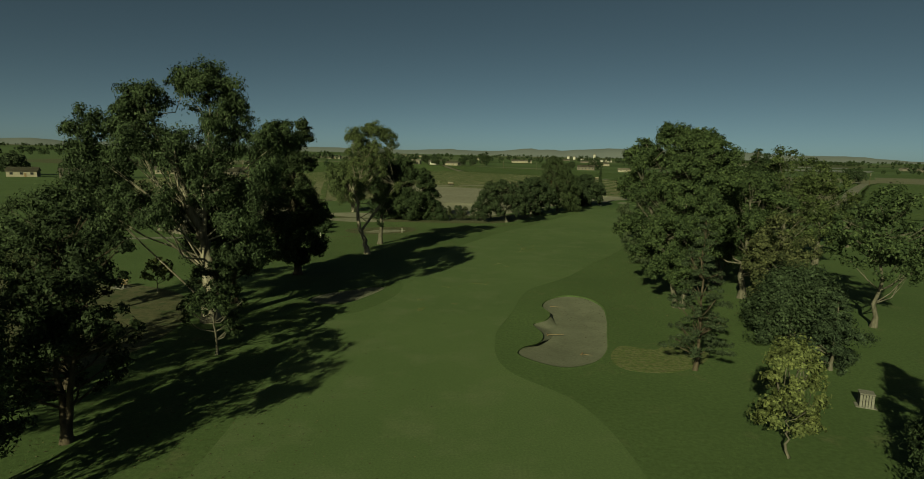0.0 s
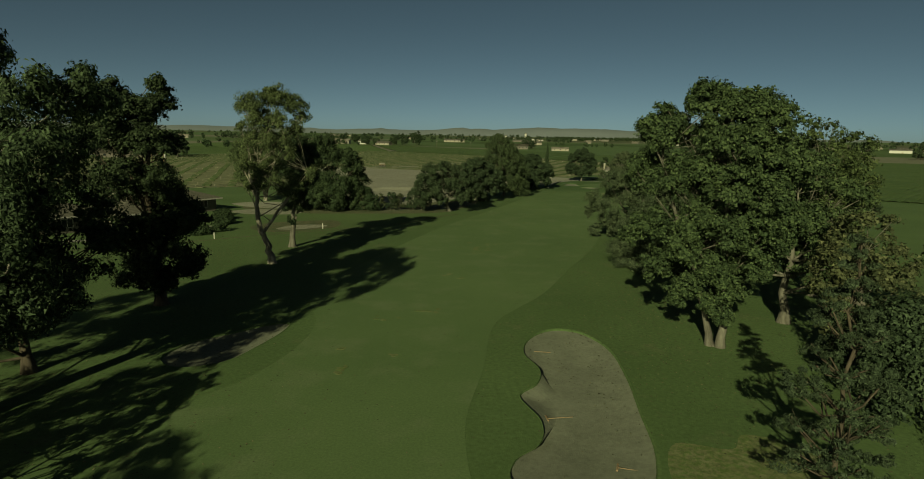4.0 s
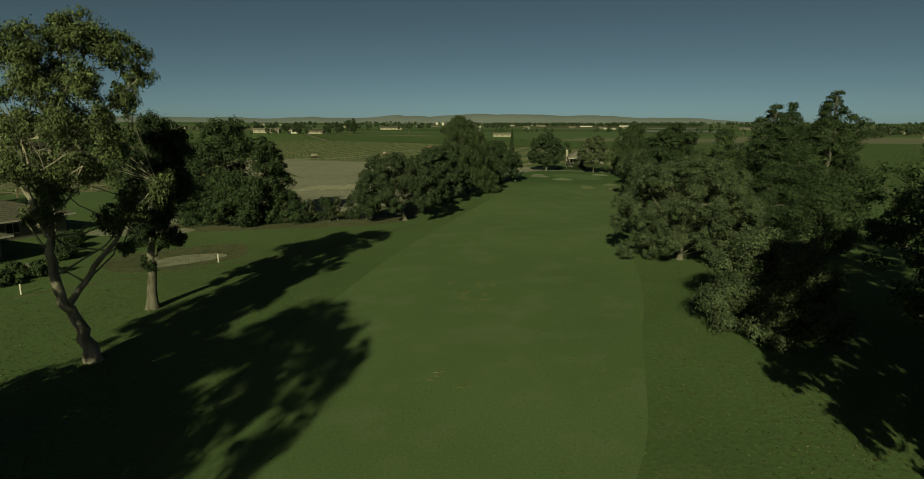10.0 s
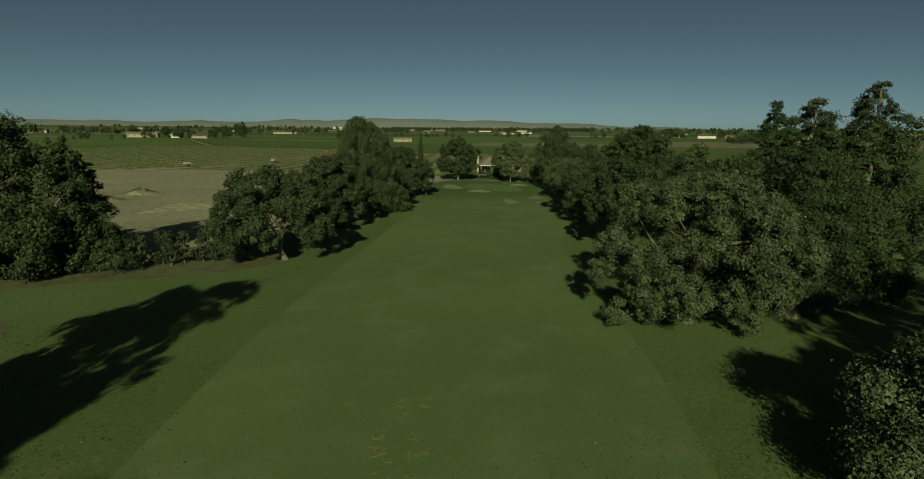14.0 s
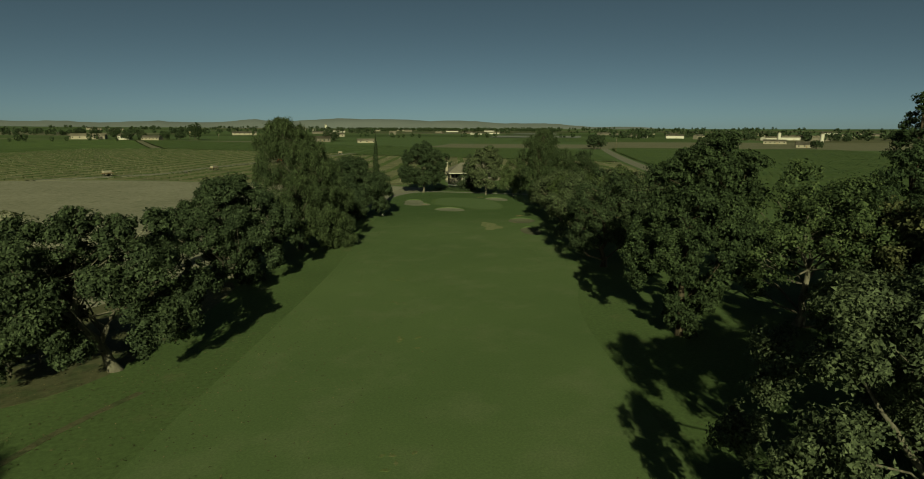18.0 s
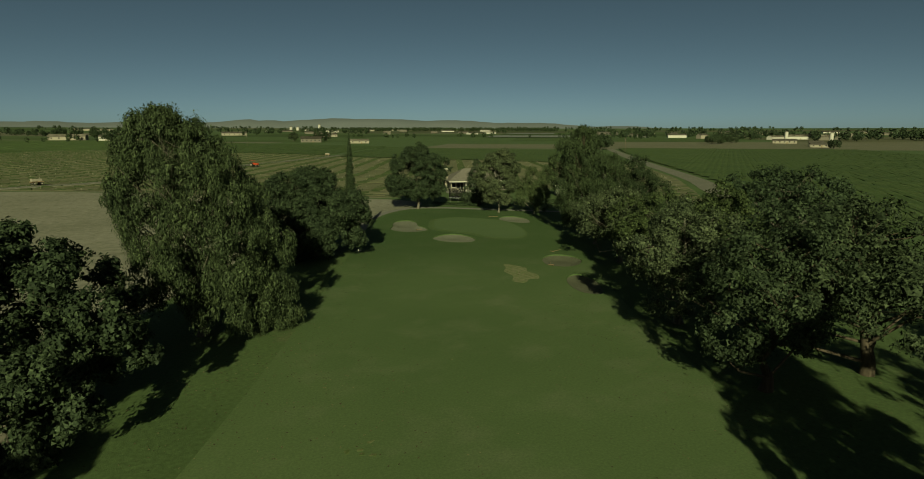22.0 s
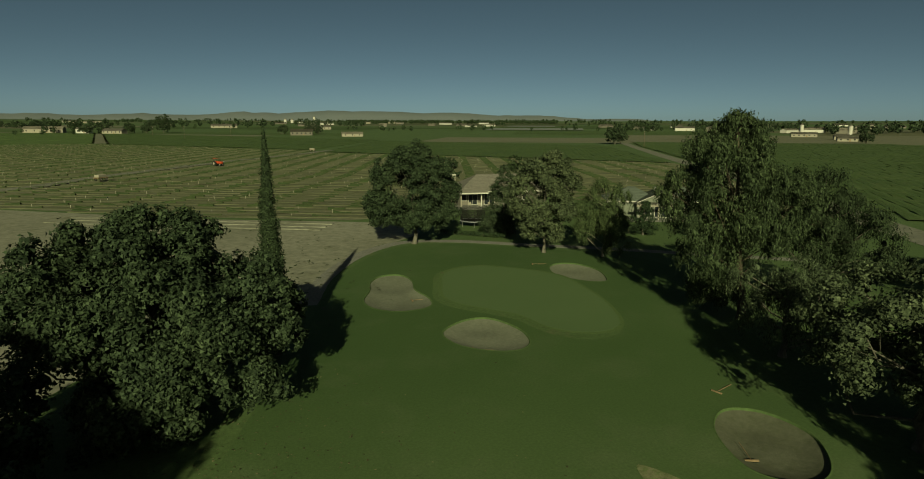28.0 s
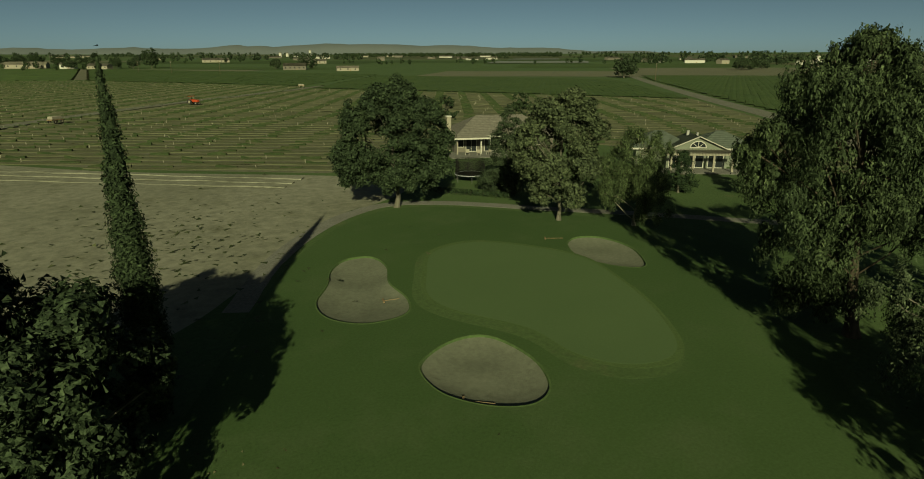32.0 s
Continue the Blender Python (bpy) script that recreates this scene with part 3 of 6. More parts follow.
def massed_lobes(rng, kind, face, masses, depth):
    """Lobes of a crown that is given as masses: metres across the view, height and radius of each."""
    a = radians(face)
    right, ahead = np.array([math.cos(a), -math.sin(a), 0]), np.array([math.sin(a), math.cos(a), 0])
    lobes = []
    low, high = min(m[1] for m in masses), max(m[1] for m in masses)
    for i, (x, z, rm) in enumerate(masses):
        level = [m[0] for m in masses if abs(m[1] - z) < 2.2 * rm + 0.5]
        mid, half = (min(level) + max(level)) / 2, (max(level) - min(level)) / 2 + 0.4
        deep = math.sqrt(max(0.05, 1 - min(1, abs(x - mid) / (half + 0.4)) ** 2)) * half * depth
        if z > high - 0.12 * (high - low):
            deep *= 0.5
        rm *= 1.03
        inner = abs(x - mid) < 0.65 * half and deep > 0.4 * rm
        for side in (-1, 0, 1) if inner else (-1, 1):
            c = right * x + ahead * deep * side * rng.uniform(0.6, 1.0) + np.array([0, 0, z + (0 if side else 0.25 * rm)])
            c[:2] += rng.normal(0, 0.12 * rm, 2)
            out = c - right * mid - np.array([0, 0, low + (high - low) * 0.4])
            out = out / (np.linalg.norm(out) + 1e-6)
            for _ in range(12):
                u = sphere_points(rng, 1)[0] + 0.35 * out + np.array([0, 0, 0.1])
                u /= np.linalg.norm(u)
                s = rm * rng.uniform(0.28, 0.44)
                q = c + u * rm * rng.uniform(0.45, 0.8)
                lobes.append((q[0], q[1], max(q[2], s * 0.6 + 0.3), s, s * (1.2 if kind == "willow" else 0.9)))
            lobes.append((c[0], c[1], max(c[2], rm * 0.5 + 0.3), rm * 0.55, rm * 0.5))
    return lobes


def off_line(x, y):
    """Metres from the middle of the fairway."""
    line = [(0, -20), (0, 60), (14, 95), (52, 187), (75, 235)]
    best = 1e9
    for (x0, y0), (x1, y1) in zip(line, line[1:]):
        t = min(1, max(0, ((x - x0) * (x1 - x0) + (y - y0) * (y1 - y0)) / ((x1 - x0) ** 2 + (y1 - y0) ** 2)))
        best = min(best, math.hypot(x - x0 - t * (x1 - x0), y - y0 - t * (y1 - y0)))
    return best


def make_tree(kind, leaf, x, y, h, r, bot, label, seed, name="tree", category="tree", off=(0.0, 0.0), lean=(0.0, 0.0), trunk=0.3, bark=None, density=1.0, size=0.0, forks=1, group="", face=0, masses=None, stems=None, depth=0.55):
    size = min(size or 9.0, float(np.clip(0.10 + off_line(x, y) * 0.004, 0.135, 0.5))) if size < 0.9 and not masses else size
    rng = np.random.default_rng(seed)
    root = thing(name, x, y, lift(x, y), 0, label, category, group)
    bark = bark or grey_bark
    lobes = massed_lobes(rng, kind, face, masses, depth) if masses else crown_lobes(rng, kind, h, r, bot, off[0] + lean[0], off[1] + lean[1])
    # wood: trunk, then a limb to each mass of leaves
    tubes = []
    top = h * {"con": 0.97, "pine": 0.97, "cyp": 0.9, "bush": 0.35}.get(kind, 0.72)
    given, stems = stems, []
    for q, line in enumerate(given or ()):
        p = smooth_line(line, 4)
        t = np.linspace(0, 1, len(p))
        bend = np.column_stack([p[:, 0] * math.cos(radians(face)), -p[:, 0] * math.sin(radians(face)), p[:, 1]])
        bend[2:-1, :2] += rng.normal(0, 0.004 * h, (len(p) - 3, 2))
        first = q == 0 or line[0][1] < 0.5
        rad = (trunk if first else trunk * 0.55) * (1 - 0.8 * t) * (1 + (0.6 * np.exp(-t * 18) if first else 0))
        tubes.append(tube(bend, rad, 9))
        stems.append((bend, rad))
    for q in range(0 if given else forks):
        a = q * 2.4 + rng.uniform(0, 1)
        spread = 0 if forks == 1 else r * 0.3
        t = np.linspace(0, 1, 9)
        bend = np.column_stack([lean[0] * t ** 0.8 + spread * math.cos(a) * t ** 1.3 + off[0] * t ** 2, lean[1] * t ** 0.8 + spread * math.sin(a) * t ** 1.3 + off[1] * t ** 2, -0.25 + (top + 0.25) * t])
        bend[1:-1, :2] += rng.normal(0, 0.012 * h, (7, 2))
        rad = trunk * (1 - 0.82 * t) * (1 + 0.7 * np.exp(-t * 22)) / (1 if forks == 1 else 1.35)
        tubes.append(tube(bend, rad, 8))
        stems.append((bend, rad))
    for k, (cx, cy, cz, s, sz) in enumerate(lobes):
        if kind == "cyp" or ((k % 13 != 12 or rng.uniform() < 0.4) and rng.uniform() < 0.97 if masses else rng.uniform() < (0.85 if kind == "con" else 0.7)):
            continue
        bend, rad = stems[int(rng.integers(len(stems)))]
        if masses and cz < 0.4 * h:
            continue
        zt = max(min(cz - rng.uniform(*((0.7, 1.0) if masses else (0.25, 0.5))) * math.hypot(cx, cy) - 0.1 * h * rng.uniform(), bend[-1, 2]), bot * 0.55)
        i = int(np.argmin(np.abs(bend[:, 2] - zt)))
        a, b = bend[i], np.array([cx, cy, cz])
        mid = (a + b) / 2 + rng.normal(0, 0.08, 3) * np.linalg.norm(b - a) + np.array([0, 0, -0.06 * np.linalg.norm(b - a)])
        p = np.vstack([a, a * 0.55 + mid * 0.45, mid, mid * 0.45 + b * 0.55, b])
        r0 = min(rad[i] * 0.5, trunk * 0.36) if not masses else min(rad[i] * 0.36, trunk * 0.17)
        tubes.append(tube(p, np.linspace(r0, 0.03, 5), 5))
        for _ in range(1):
            e = b + sphere_points(rng, 1)[0] * s * 0.9
            tubes.append(tube(np.vstack([mid, (mid + e) / 2 + rng.normal(0, 0.06, 3), e]), [r0 * 0.4, r0 * 0.25, 0.012], 3))
    v, f = join_tubes(tubes)
    sheet("trunk", v, f, bark, root, True)
    # leaves: sprigs on the outer side of each mass
    droop = {"euc": 0.6, "willow": 1.4}.get(kind, 0.1)
    slim = {"euc": 0.5, "willow": 0.42, "con": 0.5, "pine": 0.3, "cyp": 0.5}.get(kind, 0.85)
    mid = np.array([off[0] + lean[0] * 0.7, off[1] + lean[1] * 0.7, bot + (h - bot) * 0.42])
    if masses:
        mid = np.mean([q[:3] for q in lobes], 0)
    cs, outs = [], []
    for cx, cy, cz, s, sz in lobes:
        c = np.array([cx, cy, cz])
        way = c - mid
        way = way / (np.linalg.norm(way) + 1e-6) + np.array([0, 0, 0.0 if kind == "bush" else 0.25])
        k = 14 if s > 0.5 else 9
        u = sphere_points(rng, k * 3)
        u = u[np.argsort(-(u @ way + rng.normal(0, 0.3, len(u))))[: k + k // 2]]
        n = int((4.6 * min(s, 0.9) ** 2 if masses else 2.7 * s * s) * density / (size * size * slim * 0.5)) + 6
        pick = rng.integers(0, len(u), n)
        far = rng.uniform(0.6, 1.25, len(u)) if kind != "cyp" else rng.uniform(0.92, 1.06, len(u))
        d = u[pick] + rng.normal(0, 0.26, (n, 3))
        d /= np.linalg.norm(d, axis=1)[:, None] + 1e-9
        pts = c + d * (far[pick] * rng.uniform(0.62, 1.06, n))[:, None] * np.array([s, s, sz])
        if kind != "cyp":
            stray = rng.uniform(0, 1, n) < 0.05
            pts[stray] += rng.normal(0, 0.18 * s, (int(stray.sum()), 3))
        if kind == "willow":
            pts[:, 2] -= np.abs(rng.normal(0, 0.45, n)) * min(1.6, s * 1.6) * rng.uniform(0.3, 1.0, len(u))[pick]
        elif kind == "euc":
            pts[:, 2] -= np.abs(rng.normal(0, 0.22, n)) * s
        elif kind in ("con", "pine"):
            pts[:, 2] -= 0.18 * s * np.linalg.norm(d[:, :2], axis=1)
        keep = pts[:, 2] > 0.12
        cs.append(pts[keep])
        outs.append((d * 0.9 + u[pick] * 0.4)[keep])
    cs, outs = np.vstack(cs), np.vstack(outs)
    v, f = leaves(rng, cs, outs, size, droop, 0.5, slim)
    if kind != "pine":
        # closed knobs hidden inside each mass, added to block light between the leaves
        core = {"euc": 0.26, "willow": 0.3, "con": 0.36, "cyp": 0.62, "bush": 0.36}.get(kind, 0.32)
        mass = np.array(lobes)
        mass[:, 2] = np.maximum(mass[:, 2], mass[:, 4] * core + 0.15)
        knobs = KNOB[None] * rng.uniform(0.8, 1.2, (len(mass), 12, 1)) * mass[:, None, [3, 3, 4]] * core + mass[:, None, :3]
        f = np.vstack([f, (KNOB_FACES[None] + 12 * np.arange(len(mass))[:, None, None]).reshape(-1, 3) + len(v)])
        v = np.vstack([v, knobs.reshape(-1, 3)])
    sheet("crown", v, f, LEAF[leaf], root)
    return root


# crowns and stems of the trees that the camera passes near
TOWERING = dict(face=-23, masses=[(0.1, 20.6, 2.8), (-1.6, 21.0, 1.6), (1.7, 19.1, 1.8), (-4.8, 19.3, 2.1), (-6.3, 18.6, 1.3), (-8.7, 17.3, 2.0), (-9.4, 15.4, 1.6), (-5.4, 16.3, 2.4), (-2.7, 15.3, 2.5), (0.5, 16.5, 2.4), (3.6, 16.8, 2.3), (6.0, 16.9, 1.8), (4.2, 13.8, 2.5), (-8.1, 13.7, 2.4), (-6.4, 11.5, 2.4), (-3.5, 10.7, 2.2), (2.0, 10.5, 2.6), (-0.4, 13.1, 2.2), (-9.5, 11.3, 2.0), (-7.9, 9.0, 1.8), (3.5, 7.0, 2.3), (0.9, 6.3, 1.8)],
    stems=[[(-0.4, -0.25), (-0.5, 5.8), (-1.1, 8.8), (-2.5, 12.8), (-3.9, 16.4), (-5.0, 19.3)], [(-0.5, 5.8), (-0.8, 8.5), (-0.4, 13.3), (0.2, 19.6)]])
HANGING = dict(face=-25, masses=[(0.5, 18.9, 1.1), (0.7, 17.3, 1.4), (-0.8, 16.6, 1.7), (-2.2, 16.6, 1.8), (-3.3, 18.0, 1.6), (-3.4, 14.9, 2.3), (-1.2, 14.0, 2.3), (1.3, 14.3, 1.1), (-2.7, 11.1, 2.6), (-0.5, 10.4, 2.3), (1.2, 8.3, 2.0), (2.8, 7.9, 1.2), (-3.0, 7.0, 2.5), (-0.1, 5.9, 2.5), (1.9, 3.8, 1.7), (-2.0, 3.5, 2.0), (0.1, 2.3, 1.4)],
    stems=[[(-0.3, -0.25), (-0.4, 2.6), (-0.7, 7.6), (-0.6, 12.4), (0.4, 17.4)], [(-0.7, 7.6), (-2.2, 12.4), (-2.8, 16.2)]])
LEANING = dict(face=-18, masses=[(0.4, 19.6, 0.9), (1.4, 18.7, 1.8), (-1.1, 18.2, 1.8), (-2.4, 18.1, 1.0), (3.0, 18.4, 1.6), (3.8, 17.2, 1.0), (2.7, 15.7, 1.1), (-0.9, 16.4, 1.6), (0.9, 16.3, 1.4), (-1.9, 14.2, 1.4), (-0.2, 14.3, 1.5), (1.6, 14.1, 1.3), (-2.2, 12.3, 1.2), (-0.7, 11.5, 1.4), (1.1, 11.8, 1.0), (-1.1, 9.8, 1.0), (2.4, 13.0, 0.8), (-2.1, 9.4, 0.6), (1.5, 8.8, 0.9), (2.8, 9.5, 1.2), (4.5, 10.9, 1.1), (2.5, 7.0, 0.6), (-2.8, 15.9, 0.7)],
    stems=[[(0.1, -0.25), (-0.3, 2.1), (-1.0, 3.9), (-1.4, 6.1), (-1.4, 8.0), (-1.4, 10.3), (-0.7, 13.1), (0.5, 17.5)], [(-0.8, 3.8), (0.4, 5.5), (1.9, 7.4), (3.1, 9.3), (4.5, 11.0)], [(-1.4, 8.0), (-2.0, 10.7), (-2.1, 13.5)]])
THICK_TRUNK = dict(face=-14, masses=[(1.1, 13.7, 1.7), (2.0, 12.2, 1.8), (0.6, 10.6, 2.0), (2.0, 9.5, 1.7), (0.6, 7.5, 1.8), (1.8, 5.8, 1.2), (-0.4, 5.9, 1.0), (-0.0, 3.8, 0.7), (2.7, 13.3, 1.0)],
    stems=[[(-0.0, -0.25), (0.2, 3.3), (0.7, 8.1), (1.2, 13.3)], [(0.2, 3.3), (1.6, 6.4), (2.2, 10.7)]])
MASSIVE = dict(face=40, masses=[(-1.3, 17.7, 1.8), (-2.6, 17.8, 1.1), (-0.0, 17.1, 1.5), (-4.8, 16.8, 1.3), (-5.7, 15.7, 1.5), (1.6, 17.1, 1.7), (2.8, 16.5, 1.4), (-3.6, 15.2, 1.8), (-1.3, 15.1, 1.6), (0.9, 14.9, 1.9), (2.7, 14.4, 1.9), (-5.9, 12.8, 1.7), (-3.6, 12.2, 1.9), (-1.3, 12.6, 1.7), (0.9, 12.1, 1.9), (3.0, 11.7, 1.9), (-6.3, 8.4, 1.3), (-4.0, 8.6, 1.8), (-1.9, 9.6, 1.6), (0.7, 9.2, 1.7), (2.8, 9.1, 1.9), (-4.2, 6.1, 1.4), (-2.5, 4.2, 1.3), (0.7, 4.5, 1.1), (0.7, 2.7, 0.9), (2.1, 6.8, 1.5), (-0.7, 6.7, 1.3), (3.9, 13.3, 1.7), (4.1, 9.7, 1.5), (-2.2, 7.4, 1.6), (-1.4, 5.2, 1.4), (-0.2, 3.6, 1.1), (0.3, 6.0, 1.3)],
    stems=[[(-0.3, -0.25), (-0.9, 2.4), (-2.5, 6.8), (-4.3, 11.8), (-5.2, 15.5)], [(0.4, -0.25), (0.3, 3.8), (0.1, 8.5), (-0.0, 11.2), (0.5, 13.1), (-1.3, 17.2)], [(0.1, 8.5), (1.4, 12.2), (1.9, 16.2)]])
LAYERED = dict(face=45, masses=[(-4.5, 9.1, 1.8), (-5.6, 6.4, 1.8), (-6.9, 3.9, 1.4), (-5.3, 1.1, 1.4), (-3.1, 2.7, 1.7), (-2.4, 5.6, 2.0), (-1.9, 8.8, 1.8), (0.6, 9.8, 1.8), (2.5, 9.4, 1.8), (4.2, 8.3, 1.8), (0.8, 6.7, 2.3), (3.6, 5.7, 2.3), (5.5, 6.2, 1.8), (-0.2, 3.1, 1.8), (2.3, 2.9, 1.8), (5.0, 3.2, 1.6), (6.3, 4.3, 1.1), (-7.4, 4.3, 0.8), (-3.5, 0.9, 0.9), (3.4, 1.8, 1.2)],
    stems=[[(-0.6, -0.25), (-0.6, 2.6), (-0.0, 5.9), (0.7, 9.0)], [(-0.6, 2.6), (-2.9, 5.2), (-4.6, 7.8)], [(-0.0, 5.9), (3.1, 6.6), (4.9, 7.1)]])
FEATHERY = dict(face=-3, masses=[(-1.8, 15.6, 1.2), (-2.8, 14.7, 1.5), (-0.8, 14.7, 1.3), (-3.8, 13.4, 1.3), (0.3, 14.0, 1.6), (1.7, 13.0, 1.3), (-2.5, 12.4, 1.9), (-0.2, 11.7, 1.9), (-4.2, 11.5, 1.3), (1.9, 10.8, 1.9), (3.8, 10.4, 1.3), (-3.6, 9.5, 1.6), (-1.3, 9.0, 1.9), (1.3, 8.0, 1.9), (3.7, 8.2, 1.5), (-3.6, 6.8, 1.5), (-1.3, 5.8, 1.9), (1.4, 5.1, 1.9), (-2.7, 3.9, 1.5), (-0.3, 3.1, 1.6), (2.2, 2.3, 1.4), (5.1, 1.3, 1.1), (3.9, 0.6, 0.9), (-4.8, 10.3, 0.8), (4.9, 6.6, 1.4), (3.9, 5.0, 1.6), (5.3, 4.0, 1.5), (5.8, 1.6, 1.3), (4.2, 2.4, 1.4)],
    stems=[[(-0.1, -0.25), (0.1, 2.4), (-0.3, 6.5), (-1.1, 11.1), (-1.7, 15.1)], [(-0.3, 6.5), (2.0, 9.5), (2.0, 12.7)]])
ROUND_OAK = dict(face=8, masses=[(1.4, 9.1, 1.4), (-1.2, 8.9, 1.8), (-3.9, 8.1, 1.8), (-5.3, 6.8, 1.6), (-6.5, 5.9, 1.3), (-2.3, 5.7, 2.5), (1.3, 6.0, 2.5), (4.1, 6.3, 1.8), (5.5, 4.8, 1.5), (-4.5, 3.9, 2.2), (-1.1, 2.7, 2.3), (2.5, 3.7, 2.1), (4.4, 2.6, 1.6), (0.6, 1.9, 1.8), (-2.6, 0.9, 1.8), (-1.3, 0.6, 0.9), (6.3, 4.3, 0.8), (0.0, 4.4, 2.0), (0.2, 7.7, 1.7), (-0.9, 6.6, 1.8), (0.4, 3.2, 1.7)],
    stems=[[(-0.2, -0.25), (-0.4, 1.8), (-2.0, 4.3), (-3.6, 6.8)], [(-0.4, 1.8), (1.2, 5.1), (3.1, 7.4)], [(-0.4, 1.8), (-0.6, 5.7), (-0.9, 8.6)]])
SHADE_OAK = dict(face=-3, masses=[(0.7, 7.1, 1.1), (-0.5, 6.3, 1.2), (1.6, 6.2, 1.1), (-1.5, 5.0, 1.1), (0.2, 5.2, 1.3), (1.8, 4.2, 1.2), (-1.3, 3.5, 1.0), (0.7, 3.2, 1.1), (2.8, 3.3, 1.1), (-2.3, 2.5, 0.9), (2.0, 1.8, 0.8), (3.3, 4.9, 1.1), (3.5, 2.8, 1.1)],
    stems=[[(-0.4, -0.25), (-0.2, 0.9), (-0.6, 3.0), (-1.1, 5.4)], [(-0.2, -0.25), (0.8, 3.6), (1.6, 6.2)], [(-0.2, -0.25), (2.0, 2.6)]])
SPREAD_OAK = dict(face=-3, masses=[(-3.7, 8.2, 1.5), (-1.1, 8.9, 1.5), (1.2, 8.4, 1.3), (-5.4, 6.4, 1.9), (-2.9, 6.1, 2.1), (-0.2, 5.8, 2.1), (2.7, 6.9, 1.9), (-6.4, 4.0, 1.6), (-4.3, 3.2, 1.7), (-1.7, 2.9, 1.3), (2.0, 3.7, 1.9), (4.2, 4.0, 1.9), (5.5, 5.4, 1.2), (-6.0, 1.9, 1.3), (-2.6, 4.4, 1.8), (3.2, 9.3, 1.1)],
    stems=[[(0.4, -0.25), (-0.3, 1.8), (-1.5, 3.6), (-3.7, 5.8)], [(-0.3, 1.8), (0.7, 4.0), (2.6, 6.1)], [(-1.5, 3.6), (-1.1, 7.4)]])
SECOND_OAK = dict(face=-3, masses=[(-2.0, 8.9, 1.6), (-0.5, 9.2, 1.4), (-3.1, 7.7, 1.4), (1.6, 8.1, 1.4), (3.1, 6.8, 1.4), (-1.0, 6.7, 1.9), (1.1, 5.2, 1.9), (3.8, 5.4, 1.4), (4.6, 4.0, 1.1), (2.5, 2.8, 1.6), (0.4, 1.3, 1.5), (-0.5, 0.6, 0.8), (-2.9, 5.2, 1.6), (-4.3, 6.6, 1.3), (-5.9, 5.9, 1.6), (-7.2, 5.7, 1.4), (-6.8, 4.0, 1.5), (-8.2, 3.4, 1.4), (-4.8, 3.8, 1.3), (-1.4, 3.6, 1.6), (-2.6, 2.2, 1.3), (-0.8, 5.0, 1.6)],
    stems=[[(-1.3, -0.25), (-1.3, 0.7), (-1.5, 3.4), (-2.0, 6.9)], [(-1.3, 0.7), (0.5, 3.6), (2.3, 6.1)]])
BEHIND_GREEN = dict(face=19, masses=[(1.0, 10.7, 1.8), (-1.4, 9.9, 2.0), (-3.2, 8.3, 2.0), (3.1, 9.3, 2.0), (-0.1, 8.2, 2.6), (-4.5, 5.4, 1.8), (-2.7, 4.8, 2.6), (1.4, 5.1, 2.8), (4.2, 7.0, 1.8), (4.5, 4.4, 1.5), (-4.0, 3.5, 1.3), (-1.1, 3.6, 1.7), (3.1, 3.4, 1.5), (0.8, 3.4, 1.4), (-5.0, 3.9, 0.8)],
    stems=[[(0.1, -0.25), (0.3, 1.9), (0.0, 6.1), (0.4, 9.5)], [(0.3, 1.9), (-2.2, 4.9), (-2.9, 7.8)], [(0.3, 1.9), (3.0, 5.4)]])
BESIDE_HOUSE = dict(face=35, masses=[(0.7, 10.6, 1.3), (-1.1, 9.6, 1.5), (2.0, 9.6, 1.5), (0.6, 8.0, 1.9), (-1.9, 7.7, 1.6), (3.1, 8.1, 1.3), (-3.0, 5.5, 1.5), (-0.9, 5.4, 2.0), (1.7, 5.6, 2.0), (3.3, 5.1, 1.1), (-1.3, 2.9, 1.4), (1.1, 2.9, 1.5), (-3.6, 6.7, 1.0)],
    stems=[[(0.3, -0.25), (0.3, 2.4), (0.2, 6.2), (0.6, 9.9)], [(0.3, 2.4), (-1.7, 5.7)], [(0.3, 4.1), (2.1, 7.8)]])
RUSTY = dict(face=58, masses=[(-1.5, 14.8, 1.0), (-2.5, 14.1, 1.0), (-0.4, 14.3, 0.9), (-3.6, 12.7, 1.4), (-1.7, 12.4, 1.7), (0.2, 12.8, 1.4), (-5.1, 10.7, 1.2), (-6.0, 9.5, 1.2), (-3.3, 10.1, 1.7), (-0.7, 9.9, 2.0), (1.3, 10.4, 1.5), (2.7, 10.5, 1.5), (3.9, 9.9, 1.0), (-5.1, 8.1, 1.4), (-2.6, 7.2, 1.9), (0.2, 7.5, 1.9), (2.5, 8.1, 1.5), (-4.1, 5.4, 1.2), (-1.7, 4.6, 1.7), (-2.8, 2.4, 1.3), (-0.8, 2.5, 1.3), (1.5, 6.5, 1.3)],
    stems=[[(0.1, -0.25), (-0.4, 3.3), (-0.9, 8.2), (-1.4, 14.2)]])
